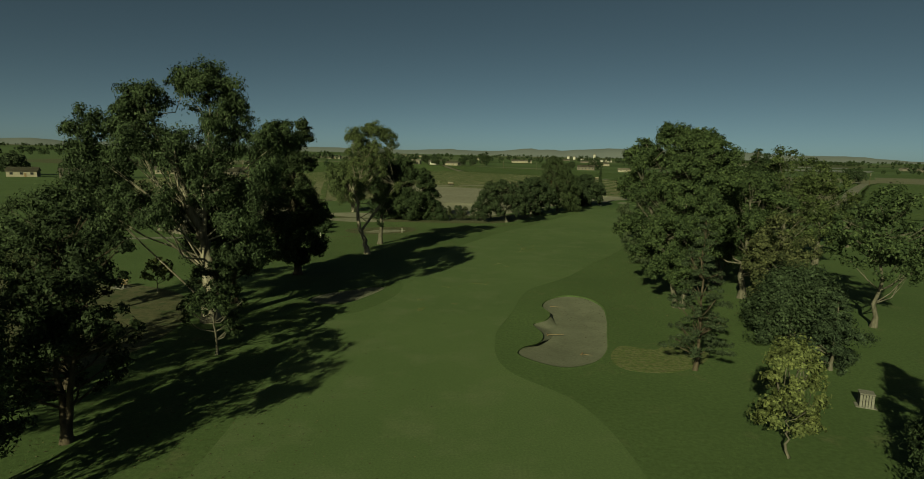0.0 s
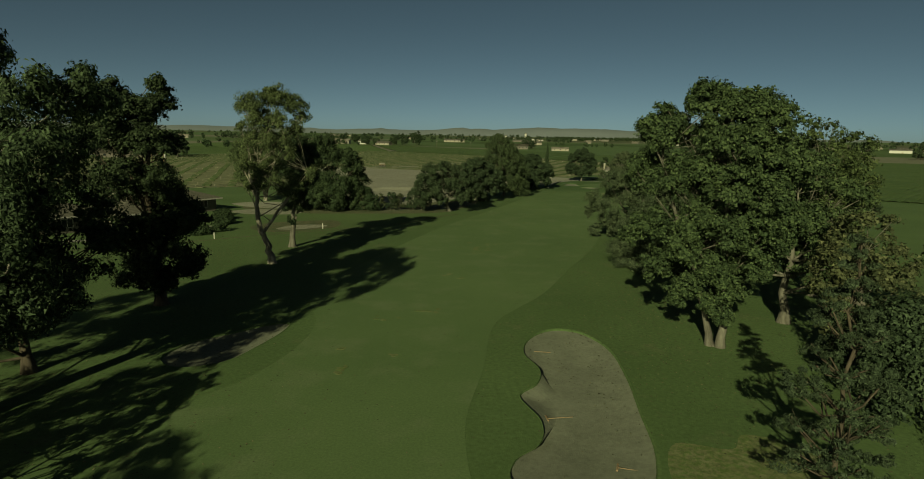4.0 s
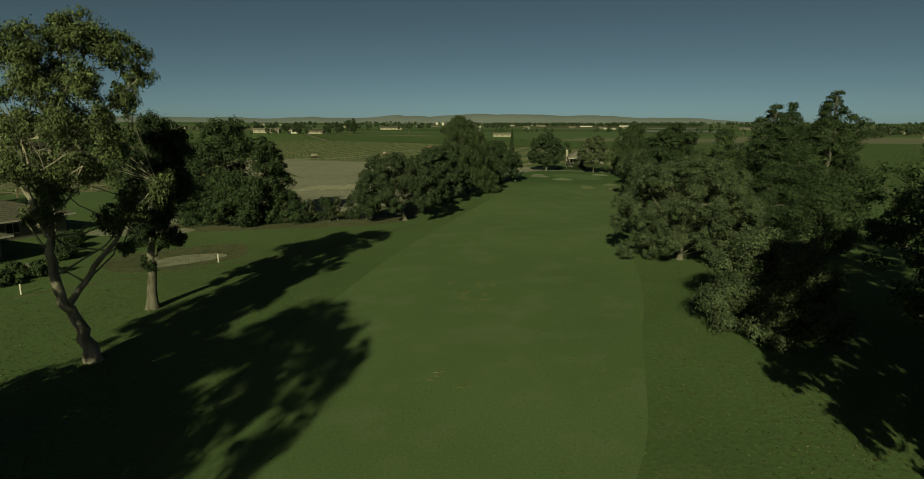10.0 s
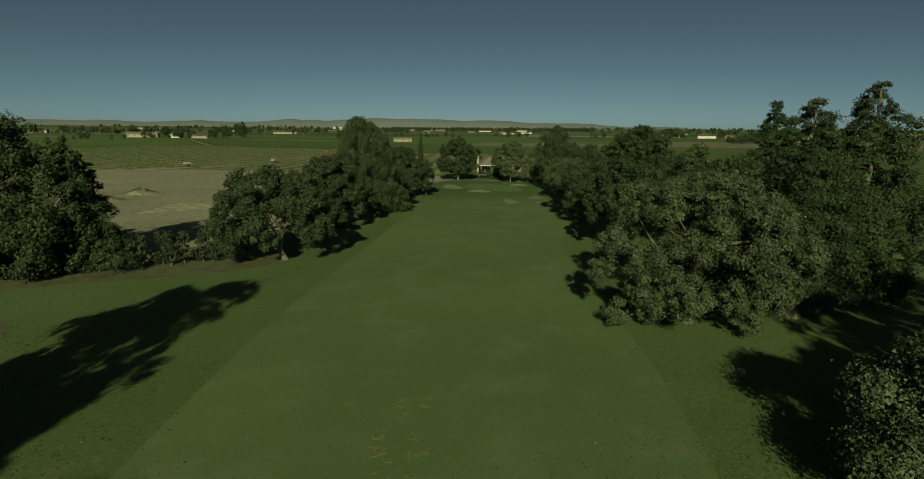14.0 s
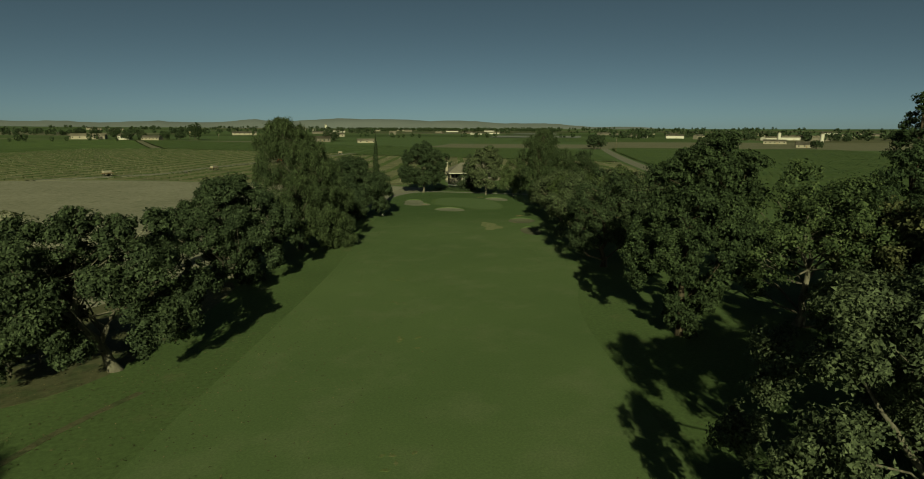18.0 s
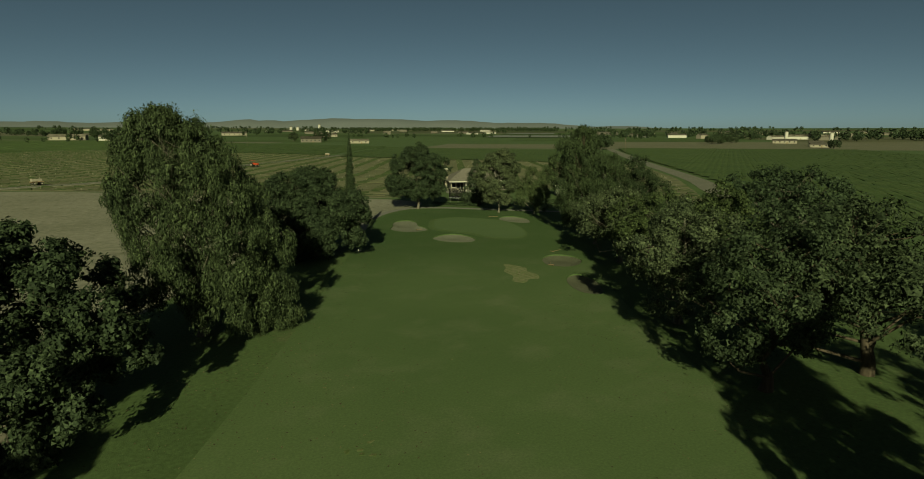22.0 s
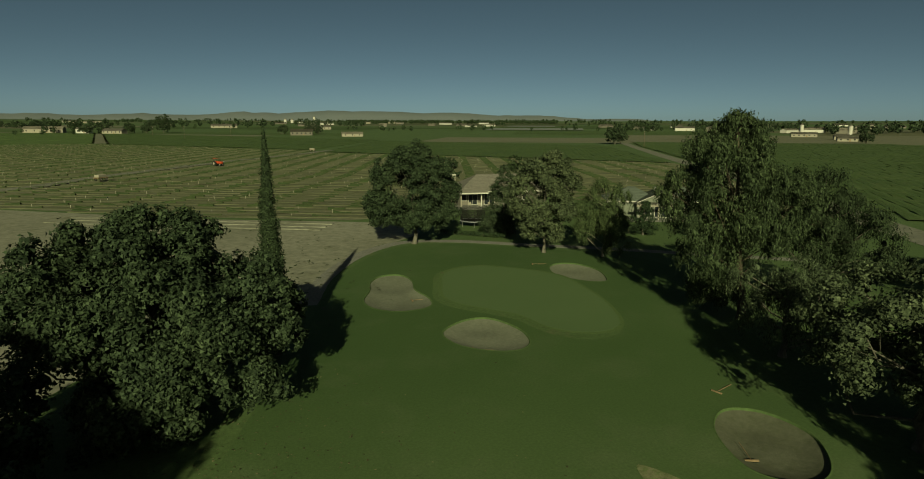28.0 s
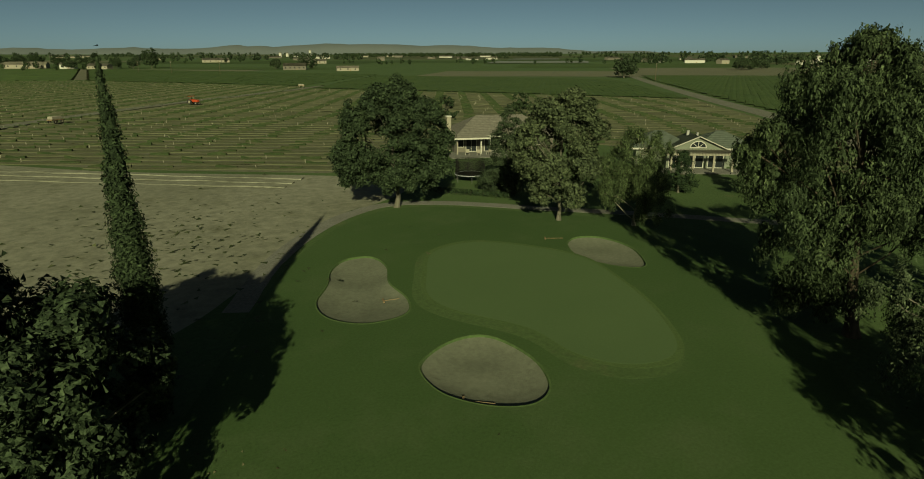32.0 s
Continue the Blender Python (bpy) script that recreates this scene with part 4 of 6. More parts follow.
DRAPED = dict(face=47, masses=[(-1.0, 7.1, 1.5), (1.0, 7.7, 1.6), (2.7, 6.9, 1.3), (-0.1, 5.4, 1.5), (1.3, 3.7, 1.3), (0.6, 2.2, 1.0), (-0.4, 3.1, 0.9), (-1.6, 9.6, 1.3), (0.4, 10.6, 1.7), (2.1, 9.8, 1.6), (3.4, 8.2, 1.3), (-1.5, 11.9, 1.3), (0.2, 12.7, 1.4), (1.9, 12.3, 1.5), (3.2, 10.7, 1.6), (3.4, 12.8, 1.3), (2.0, 14.0, 1.1), (1.2, 13.3, 1.0), (2.2, 4.7, 1.0), (-2.2, 6.1, 0.9), (0.8, 1.0, 0.8), (-0.6, 1.4, 0.8), (-3.2, 6.2, 1.3), (-2.8, 4.6, 1.1), (-3.0, 8.0, 1.1)],
    stems=[[(0.0, -0.25), (0.0, 5.4), (0.6, 10.2), (1.5, 13.6)], [(0.3, 5.4), (2.1, 9.0), (3.0, 12.0)]])
SHAGGY = dict(face=-9, masses=[(-2.5, 13.1, 2.6), (-4.0, 10.3, 2.8), (-1.2, 9.6, 3.0), (2.0, 10.9, 1.9), (2.6, 8.0, 2.5), (-2.7, 6.1, 3.3), (0.4, 5.2, 3.0), (2.9, 4.3, 2.0), (-4.4, 2.6, 2.6), (-1.1, 2.1, 2.9), (2.4, 1.4, 1.9), (-4.3, 13.5, 1.4)],
    stems=[[(-1.1, -0.25), (-0.9, 5.4), (-1.4, 12.5)], [(-1.1, 2.5), (2.6, 10.3)]])
TREES = [
    # kind, leaf, x, y, height, radius, foot of the crown, label, extras
    ("syc", "euc_dark", -20.8, 29.8, 10.2, 4.0, 1.2, "dark bushy eucalyptus with a forked trunk", dict(size=0.2, trunk=0.32, forks=2, density=1.3, bark=dark_bark)),
    ("euc", "euc_dark", -32.0, 22.0, 14.0, 5.5, 2.0, "tall dark eucalyptus at the course edge", dict(trunk=0.36, density=1.0)),
    ("syc", "euc_dark", -22.6, 21.8, 13.0, 5.2, 1.0, "dark eucalyptus shading the start of the fairway", dict(trunk=0.34, density=1.0, bark=dark_bark)),
    ("euc", "euc_dark", -34.0, 31.0, 11.0, 4.5, 2.0, "dark eucalyptus at the course edge", dict(trunk=0.3, density=1.0)),
    ("euc", "euc", -36.0, 53.0, 13.0, 5.4, 3.0, "thin-crowned rusty green eucalyptus", dict(density=1.2, trunk=0.3, bark=grey_bark)),
    ("euc", "olive", -31.0, 42.0, 9.5, 3.8, 1.5, "rusty olive-green tree with an open crown", dict(density=0.7, trunk=0.2)),
    ("oak", "con", -18.7, 44.2, 7.3, 2.7, 1.5, "young dark green tree with a slender trunk", dict(size=0.18, trunk=0.11, density=1.7, bark=grey_bark)),
    ("oak", "oak", -63.5, 168.5, 9.0, 7.0, 0.8, "round dark tree behind the low house", dict(trunk=0.3, density=1.1)),
    ("syc", "euc_dark", -25.6, 37.2, 13.4, 4.4, 0.8, "dark dense eucalyptus at the course edge", dict(trunk=0.3, density=1.1, bark=dark_bark)),
    ("syc", "yellow", -33.3, 64.0, 4.2, 2.0, 1.0, "small yellowing tree on dry turf", dict(trunk=0.08)),
    ("euc", "euc", -22.6, 53.5, 23.4, 9.2, 2.6, "towering eucalyptus with pale limbs and an open crown", dict(trunk=0.62, density=0.8, size=0.24, bark=pale_bark, **TOWERING)),
    ("syc", "euc_dark", -23.4, 60.4, 14.0, 6.4, 0.8, "dark leafy eucalyptus under a taller one", dict(trunk=0.34, density=1.2, bark=dark_bark)),
    ("syc", "euc_dark", -20.8, 76.0, 20.0, 5.3, 1.0, "tall dark eucalyptus with hanging foliage", dict(trunk=0.5, density=0.95, size=0.2, bark=dark_bark, **HANGING)),
    ("euc", "euc_pale", -14.9, 93.3, 20.5, 4.9, 6.0, "leaning forked pale-barked eucalyptus with a tufted crown", dict(trunk=0.4, density=0.55, size=0.17, bark=pale_bark, **LEANING)),
    ("euc", "euc_dark", -14.3, 104.3, 15.4, 3.1, 2.4, "eucalyptus with a thick grey trunk and dark narrow crown", dict(trunk=0.42, density=0.9, size=0.18, bark=grey_bark, **THICK_TRUNK)),
    # beyond the eucalyptus trees, by the dirt lot
    ("syc", "con", -11.5, 146.5, 15.7, 4.6, 0.3, "tall shaggy dark conifer with foliage to the ground", dict(trunk=0.35, density=1.0, size=0.26, bark=dark_bark, **SHAGGY)),
    ("con", "con", -7.6, 148.0, 11.0, 3.6, 0.3, "bushy dark conifer with foliage to the ground", dict(trunk=0.3, density=1.5, bark=dark_bark)),
    ("euc", "euc_pale", -30.0, 163.8, 15.6, 8.5, 2.5, "spreading pale green tree over a dry bank", dict(trunk=0.4, forks=2, density=1.3, size=0.3, bark=pale_bark)),
    ("con", "con", -18.8, 149.5, 12.0, 4.4, 0.3, "bushy dark conifer with foliage to the ground", dict(trunk=0.3, density=1.5, bark=dark_bark)),
    ("oak", "oak", 11.0, 145.4, 10.4, 7.4, 2.4, "spreading oak with a short forked trunk", dict(size=0.19, trunk=0.36, density=0.95, depth=0.6, **SPREAD_OAK)),
    ("oak", "oak", 21.3, 168.3, 10.7, 6.6, 1.2, "spreading dark green oak", dict(size=0.2, trunk=0.34, density=1.1, depth=0.9, **SECOND_OAK)),
    ("willow", "euc", 29.6, 180.8, 16.8, 7.2, 1.0, "tall feathery tree with drooping foliage", dict(trunk=0.34, size=0.2, density=0.72, depth=0.75, **FEATHERY)),
    ("oak", "oak", 34.6, 198.2, 8.8, 6.0, 1.8, "spreading oak with see-through branches", dict(size=0.2, trunk=0.36, density=0.8, **SHADE_OAK)),
    ("oak", "oak", 43.4, 206.0, 10.6, 7.6, 1.4, "wide round-crowned oak beside the green", dict(size=0.19, trunk=0.42, density=1.0, depth=0.75, **ROUND_OAK)),
    ("cyp", "cyp", 49.5, 212.0, 14.6, 1.0, 0.3, "slender columnar cypress by the dirt lot", dict(trunk=0.16, density=1.1, size=0.15, name="cypress_tree")),
    # behind the green
    ("oak", "oak", 71.0, 242.4, 12.5, 6.2, 3.2, "round-crowned oak standing behind the green", dict(size=0.22, trunk=0.3, density=1.0, **BEHIND_GREEN)),
    ("oak", "grey", 82.6, 231.0, 11.9, 5.6, 2.6, "leafy tree with a grey trunk behind the green", dict(size=0.21, trunk=0.2, density=1.0, bark=grey_bark, **BESIDE_HOUSE)),
    ("con", "pine", 84.6, 243.4, 9.4, 2.8, 0.5, "dark conical tree shading the lawn", dict(trunk=0.2, density=1.4)),
    ("willow", "euc_pale", 87.8, 226.2, 8.8, 3.8, 0.5, "weeping birch with a white trunk", dict(size=0.16, trunk=0.14, density=2.0, bark=pale_bark)),
    ("oak", "con", 95.0, 283.0, 8.4, 2.6, 1.5, "dark tree behind the house", dict(trunk=0.2, density=0.8)),
    ("oak", "con", 105.6, 275.4, 9.0, 3.0, 1.5, "dark tree behind the house", dict(trunk=0.2, density=0.8)),
    ("con", "con", 108.0, 229.0, 6.0, 2.4, 0.4, "dark spreading conifer before the patio", dict(trunk=0.2, density=1.2)),
    ("con", "con", 101.5, 234.5, 4.6, 1.6, 0.4, "small dark conifer before the patio", dict(trunk=0.12, density=1.2)),
    ("willow", "euc", 83.2, 204.0, 15.8, 6.8, 0.8, "tall feathery redwood-like tree turning rusty", dict(size=0.21, trunk=0.34, density=0.8, bark=dark_bark, **RUSTY)),
    ("willow", "cyp", 91.0, 203.0, 12.0, 5.2, 1.0, "feathery tree turning rusty beside a taller one", dict(trunk=0.3, density=1.1)),
    ("willow", "grey", 79.0, 197.5, 7.2, 4.0, 0.8, "weeping tree with trailing pale branches", dict(size=0.17, trunk=0.22, density=1.0)),
    ("bush", "grey", 107.0, 206.5, 3.4, 2.8, 0.2, "pale flowering shrub beside the road", dict(trunk=0.1, name="shrub", category="shrub")),
    # along the right rough, far to near
    ("oak", "grey", 74.4, 187.2, 9.2, 5.5, 1.0, "grey-green tree along the shaded rough", dict(trunk=0.26, density=1.1)),
    ("oak", "lime", 72.4, 179.0, 9.4, 5.2, 1.4, "yellow-green tree along the rough", dict(trunk=0.28, density=1.1)),
    ("oak", "lime", 77.6, 176.4, 10.2, 4.4, 1.8, "second yellow-green tree along the rough", dict(trunk=0.3)),
    ("oak", "oak", 104.0, 188.0, 10.8, 9.0, 2.2, "broad dark oak with limbs showing", dict(trunk=0.5, forks=2, density=0.8)),
    ("syc", "oak", 58.8, 156.2, 11.4, 5.2, 1.0, "leafy green tree shading the rough", dict(trunk=0.3, density=1.1, bark=dark_bark)),
    ("oak", "oak", 66.6, 155.0, 11.6, 6.8, 2.0, "dark spreading tree with bare inner limbs", dict(trunk=0.4, forks=2, bark=dark_bark)),
    ("oak", "grey", 63.6, 167.6, 10.2, 5.3, 1.0, "grey-green leafy tree along the rough", dict(trunk=0.3)),
    ("syc", "con", 49.2, 135.2, 15.6, 6.6, 0.6, "dark shaggy conifer along the rough", dict(trunk=0.26, size=0.18, density=0.8, depth=0.75, bark=dark_bark, **DRAPED)),
    ("syc", "syc", 59.5, 133.0, 13.0, 6.2, 0.6, "leafy green tree among conifers", dict(trunk=0.32, density=1.2)),
    ("syc", "olive", 63.0, 127.0, 11.2, 5.6, 0.8, "reddish olive-green tree below a tall conifer", dict(trunk=0.3, density=1.2, bark=dark_bark)),
    ("con", "con", 66.0, 129.5, 18.0, 3.8, 2.0, "tall dark conifer above the other trees", dict(trunk=0.36, density=1.4, bark=dark_bark)),
    ("syc", "syc", 75.0, 140.0, 11.0, 5.5, 2.0, "leafy green tree in the grove", dict(trunk=0.32, density=0.8)),
    ("con", "con", 46.3, 109.3, 16.8, 4.6, 2.4, "tall dark conifer with a bare lower trunk", dict(trunk=0.36, density=1.5, bark=grey_bark)),
    ("con", "con", 54.6, 110.2, 18.4, 5.0, 2.0, "tall dark conifer with a ragged top", dict(trunk=0.4, size=0.22, density=1.1, bark=grey_bark)),
    ("syc", "grey", 38.0, 111.0, 11.6, 8.3, 0.8, "wide grey-green tree with layered drooping limbs", dict(trunk=0.32, density=0.95, size=0.13, depth=0.7, **LAYERED)),
    ("syc", "grey", 45.2, 116.4, 10.8, 5.6, 0.8, "grey-green leafy tree behind a wider one", dict(trunk=0.3, size=0.15, density=1.0)),
    ("bush", "grey", 30.2, 89.2, 7.8, 5.0, 0.2, "round silvery grey-green shrub", dict(trunk=0.08, size=0.14, density=1.8, name="large_shrub", category="shrub")),
    ("syc", "syc", 43.6, 88.4, 14.0, 5.4, 2.0, "leafy green tree in the grove", dict(trunk=0.36)),
    ("syc", "lime", 56.0, 92.0, 16.0, 5.0, 3.0, "yellow-green tree in the grove", dict(trunk=0.36, density=0.9)),
    ("oak", "oak", 75.0, 113.0, 10.2, 6.0, 2.2, "dark oak beyond the grove", dict(trunk=0.36, density=0.8)),
    ("syc", "syc", 23.7, 62.2, 19.5, 7.8, 0.9, "massive broad-leaved tree with twin grey trunks", dict(trunk=0.28, density=1.0, size=0.19, bark=grey_bark, **MASSIVE)),
    ("syc", "syc", 33.6, 75.6, 18.0, 6.2, 1.6, "tall broad-leaved tree close behind a larger one", dict(trunk=0.4, density=1.0)),
    ("syc", "syc", 33.0, 67.5, 15.5, 5.5, 2.0, "broad-leaved tree behind a larger one", dict(trunk=0.4, density=1.0)),
    ("syc", "lime", 42.0, 76.0, 18.0, 4.6, 3.0, "tall yellow-green tree in the grove", dict(trunk=0.36, density=0.9)),
    ("syc", "syc", 40.5, 56.1, 14.0, 5.2, 3.6, "tall leafy tree with a clean grey trunk", dict(trunk=0.24, bark=grey_bark)),
    ("bush", "oak", 30.2, 52.0, 7.4, 5.2, 0.3, "dense round dark green tree", dict(trunk=0.3, density=1.2)),
    ("oak", "olive", 32.5, 59.0, 11.0, 4.2, 1.5, "dark reddish-green tree in the grove", dict(trunk=0.3)),
    ("con", "pine", 28.6, 43.6, 6.0, 2.0, 0.3, "small bushy grey-green pine beside a yellow tree", dict(trunk=0.14, density=1.2, size=0.2)),
    ("pine", "pine", 17.9, 42.9, 11.8, 2.2, 2.0, "thin grey-green pine with layered branches", dict(size=0.22, trunk=0.14, density=1.7, bark=dark_bark)),
    ("bush", "yellow", 17.6, 29.7, 6.8, 2.35, 1.9, "bright yellow autumn tree with a slim trunk", dict(size=0.2, trunk=0.1, density=1.35, bark=grey_bark)),
    ("con", "con", 25.5, 26.5, 9.0, 3.2, 0.8, "dark spreading conifer on mown turf", dict(trunk=0.24, density=1.2)),
]
for i, (kind, leaf, x, y, h, r, bot, label, extra) in enumerate(TREES):
    make_tree(kind, leaf, x, y, h, r, bot, label, 100 + i, **extra)


# ---- shrub row along the dirt lot ----
rng = np.random.default_rng(7)
for i in range(11):
    f = i / 10
    make_tree("bush", "con" if i % 3 else "olive", -7.0 + 14.0 * f + rng.uniform(-0.4, 0.4), 145.6 + 2.6 * f + rng.uniform(-0.8, 0.8), rng.uniform(2.8, 4.6), rng.uniform(1.0, 1.5), 0.6,
              "dark upright shrub in a loose row", 300 + i, name="shrub", category="shrub", trunk=0.07, size=0.24, group="shrub row by the dirt lot")
for i, (x, y, h, r) in enumerate([(-29.8, 114.8, 1.5, 1.7), (-27.7, 118.0, 1.7, 1.6), (-33.2, 114.6, 1.3, 1.5), (-31.0, 131.5, 1.9, 2.3), (-29.0, 126.0, 1.7, 2.0), (-32.5, 137.5, 1.6, 1.9), (-30.8, 119.8, 1.2, 1.3)]):
    make_tree("bush", "con", x, y, h, r, 0.1, "clipped round hedge bush beside the house", 330 + i, name="shrub", category="shrub", trunk=0.05, size=0.16, density=2.0, group="hedge bushes by the house")


# ---- fields ----
def inside(poly, x, y):
    n, odd = len(poly), False
    for i in range(n):
        (x0, y0), (x1, y1) = poly[i], poly[(i + 1) % n]
        if (y0 > y) != (y1 > y) and x < (x1 - x0) * (y - y0) / (y1 - y0) + x0:
            odd = not odd
    return odd


def far_patch(name, corners, z, mat, label, cuts=12):
    """A wide four-cornered field laid over the rising plain."""
    a, b, c, d = (np.array(p, float) for p in corners)
    v = []
    for i in range(cuts + 1):
        for j in range(cuts + 1):
            u, w = i / cuts, j / cuts
            p = (a * (1 - u) + b * u) * (1 - w) + (d * (1 - u) + c * u) * w
            v.append((p[0], p[1], z + lift(*p)))
    k = cuts + 1
    f = [(i * k + j, (i + 1) * k + j, (i + 1) * k + j + 1, i * k + j + 1) for i in range(cuts) for j in range(cuts)]
    return tagged(sheet(name, v, f, mat), label, "field", "", "structure")


def rows_in(poly, degrees, spacing):
    """Straight rows that fill a polygon: start and end of each."""
    a = radians(degrees)
    u, v = np.array([math.cos(a), math.sin(a)]), np.array([-math.sin(a), math.cos(a)])
    q = [(float(np.dot(p, u)), float(np.dot(p, v))) for p in np.array(poly, float)]
    lo, hi = min(b for _, b in q), max(b for _, b in q)
    out = []
    w = lo + spacing * 0.5
    while w < hi:
        cuts = []
        for i in range(len(q)):
            (x0, y0), (x1, y1) = q[i], q[(i + 1) % len(q)]
            if (y0 > w) != (y1 > w):
                cuts.append(x0 + (x1 - x0) * (w - y0) / (y1 - y0))
        cuts.sort()
        for c0, c1 in zip(cuts[::2], cuts[1::2]):
            if c1 - c0 > 3:
                out.append((u * c0 + v * w, u * c1 + v * w))
        w += spacing
    return out


def hedge_rows(name, rows, height, width, step, mat, label, seed, rugged=0.25):
    """Rows of bushy growth as one object: a ridge with an uneven top."""
    rng = np.random.default_rng(seed)
    vs, fs, k = [], [], 0
    for a, b in rows:
        n = max(3, int(np.linalg.norm(b - a) / step))
        t = np.linspace(0, 1, n)[:, None]
        p = a + (b - a) * t
        d = (b - a) / np.linalg.norm(b - a)
        side = np.array([-d[1], d[0]])
        hh = height * (1 + rng.uniform(-rugged, rugged, n))
        ww = width / 2 * (1 + rng.uniform(-rugged, rugged, (n, 2)))
        v = np.zeros((n, 5, 3))
        for c, (o, z) in enumerate(((-1.0, 0.0), (-0.9, 0.7), (0.0, 1.0), (0.9, 0.7), (1.0, 0.0))):
            w = ww[:, 0] if o < 0 else ww[:, 1]
            v[:, c, :2] = p + side * (o * w)[:, None] + rng.normal(0, 0.04 * width, (n, 2))
            v[:, c, 2] = z * hh * (1 + rng.uniform(-0.1, 0.1, n))
        i, j = np.meshgrid(np.arange(n - 1), np.arange(4), indexing="ij")
        f = np.stack([i * 5 + j, i * 5 + j + 1, (i + 1) * 5 + j + 1, (i + 1) * 5 + j], -1).reshape(-1, 4)
        vs.append(v.reshape(-1, 3))
        fs.append(f + k)
        k += n * 5
    ob = sheet(name, np.vstack(vs), np.vstack(fs), mat)
    raised(ob.data)
    return tagged(ob, label, "crop rows", "", "stuff")


def posts_along(name, rows, every, height, thick, mat, label, seed, drop=0.25):
    """Thin upright stakes along rows, as one object."""
    rng = np.random.default_rng(seed)
    vs, k = [], 0
    quad = np.array([(0, 1, 5, 4), (1, 2, 6, 5), (2, 3, 7, 6), (3, 0, 4, 7), (4, 5, 6, 7)])
    fs = []
    for a, b in rows:
        n = int(np.linalg.norm(b - a) / every)
        for i in range(n):
            if rng.uniform() < drop:
                continue
            p = a + (b - a) * (i + 0.5) / n + rng.normal(0, 0.15, 2)
            h, w = height * rng.uniform(0.75, 1.15), thick / 2
            l = rng.normal(0, 0.05, 2)
            c = [(-w, -w), (w, -w), (w, w), (-w, w)]
            vs += [(p[0] + x, p[1] + y, 0) for x, y in c] + [(p[0] + x + l[0], p[1] + y + l[1], h) for x, y in c]
            fs.append(quad + k)
            k += 8
    return tagged(sheet(name, vs, np.vstack(fs), mat), label, "vine stakes", "", "stuff")


vine_leaf = ground_material("vine_leaf", (0.035, 0.060, 0.020), (0.049, 0.077, 0.027), (0.065, 0.085, 0.035), (0.5, 0.7), 0.05, 2.0, 1.0, contrast=0.4)
row_grass = ground_material("row_grass", (0.068, 0.073, 0.044), (0.078, 0.084, 0.049), (0.100, 0.095, 0.065), (0.5, 0.72), 0.06, 1.5, 0.8, contrast=0.2)
young_vine_leaf = ground_material("young_vine_leaf", (0.020, 0.032, 0.013), (0.028, 0.042, 0.018), (0.040, 0.046, 0.022), (0.5, 0.7), 0.05, 2.0, 1.0, contrast=0.3)
YOUNG = [(-60, 196), (-38, 205), (-27, 225), (-37, 285), (-36, 324), (-12, 320), (10, 308), (29, 293), (45, 279), (69, 264), (76, 264), (84, 286), (112, 282), (126, 250), (131, 226), (149, 246), (177, 280), (221, 346), (186, 397), (117, 490), (116, 518), (5, 672), (-48, 692), (-150, 470), (-190, 400), (-150, 215)]
patch("young_vineyard_soil", [tuple(p) for p in YOUNG], 0.005, field_soil, "dry soil between young vine rows", "field")
young_rows = rows_in(YOUNG, -28.0, 3.6)
hedge_rows("grass_row", young_rows, 0.14, 2.5, 4.0, row_grass, "low grassy strips between young vine rows", 11, 0.35)
posts_along("vine_stake", young_rows, 6.5, 0.65, 0.07, cream_wall, "pale stakes and sleeves of young vines", 12, 0.6)
hedge_rows("young_vine", [(a + (b - a) * f, a + (b - a) * min(1, f + 3.0 / max(4, np.linalg.norm(b - a)))) for a, b in young_rows for f in np.arange(0, 0.98, 9.0 / max(10, np.linalg.norm(b - a)))],
           0.4, 0.4, 1.0, young_vine_leaf, "small dark young vines between grassy strips", 13, 0.5)
strip("farm_track", [(-24, 320), (2, 332), (14.7, 341), (25.8, 363.7), (57.8, 415), (104, 477), (128, 512)], 4.5, 0.30, road_earth, "pale dirt track through the young vineyard", "dirt track")
strip("farm_track", [(118, 192), (135.5, 219), (153, 242), (181.5, 277.5), (241, 365), (337, 499), (420, 610)], 6.5, 0.03, road_earth, "pale dirt track beside the vineyard", "dirt track")
DENSE = [
    [(5.5, 677), (119, 523), (226, 722), (120, 900), (-31, 1080)],
    [(118, 494), (188, 400), (221, 348), (323, 512), (216, 690)],
    [(143, 216), (161, 242), (188, 277), (248, 365), (343, 498), (404, 573), (560, 450), (430, 300), (300, 190), (160, 150), (124, 184)],
    [(-50, 697), (-6, 690), (-40, 1080), (-260, 1150), (-300, 800)],
    [(-190, 460), (-120, 560), (-60, 700), (-290, 790), (-330, 560)],
]
for i, poly in enumerate(DENSE):
    far_off = i in (0, 3)
    hedge_rows("vineyard_rows", rows_in(poly, (56.0, 56.0, 40.0, -34.0, 50.0)[i], 4.4 if far_off else 2.6), 0.32, 2.9 if not far_off else 4.2, 7.0 if far_off else 5.0, vine_leaf, "dense green vineyard rows in full leaf", 20 + i)
    floor = patch("vineyard_floor", [tuple(p) for p in poly], 0.01, field_green, "green floor under dense vineyard rows", "field")
    if far_off:
        bm = bmesh.new()
        bm.from_mesh(floor.data)
        for _ in range(4):
            bmesh.ops.subdivide_edges(bm, edges=[e for e in bm.edges if e.calc_length() > 40], cuts=1, use_grid_fill=True)
        bm.to_mesh(floor.data)
        bm.free()
        raised(floor.data)
        for v in floor.data.vertices:
            v.co.z += 0.06

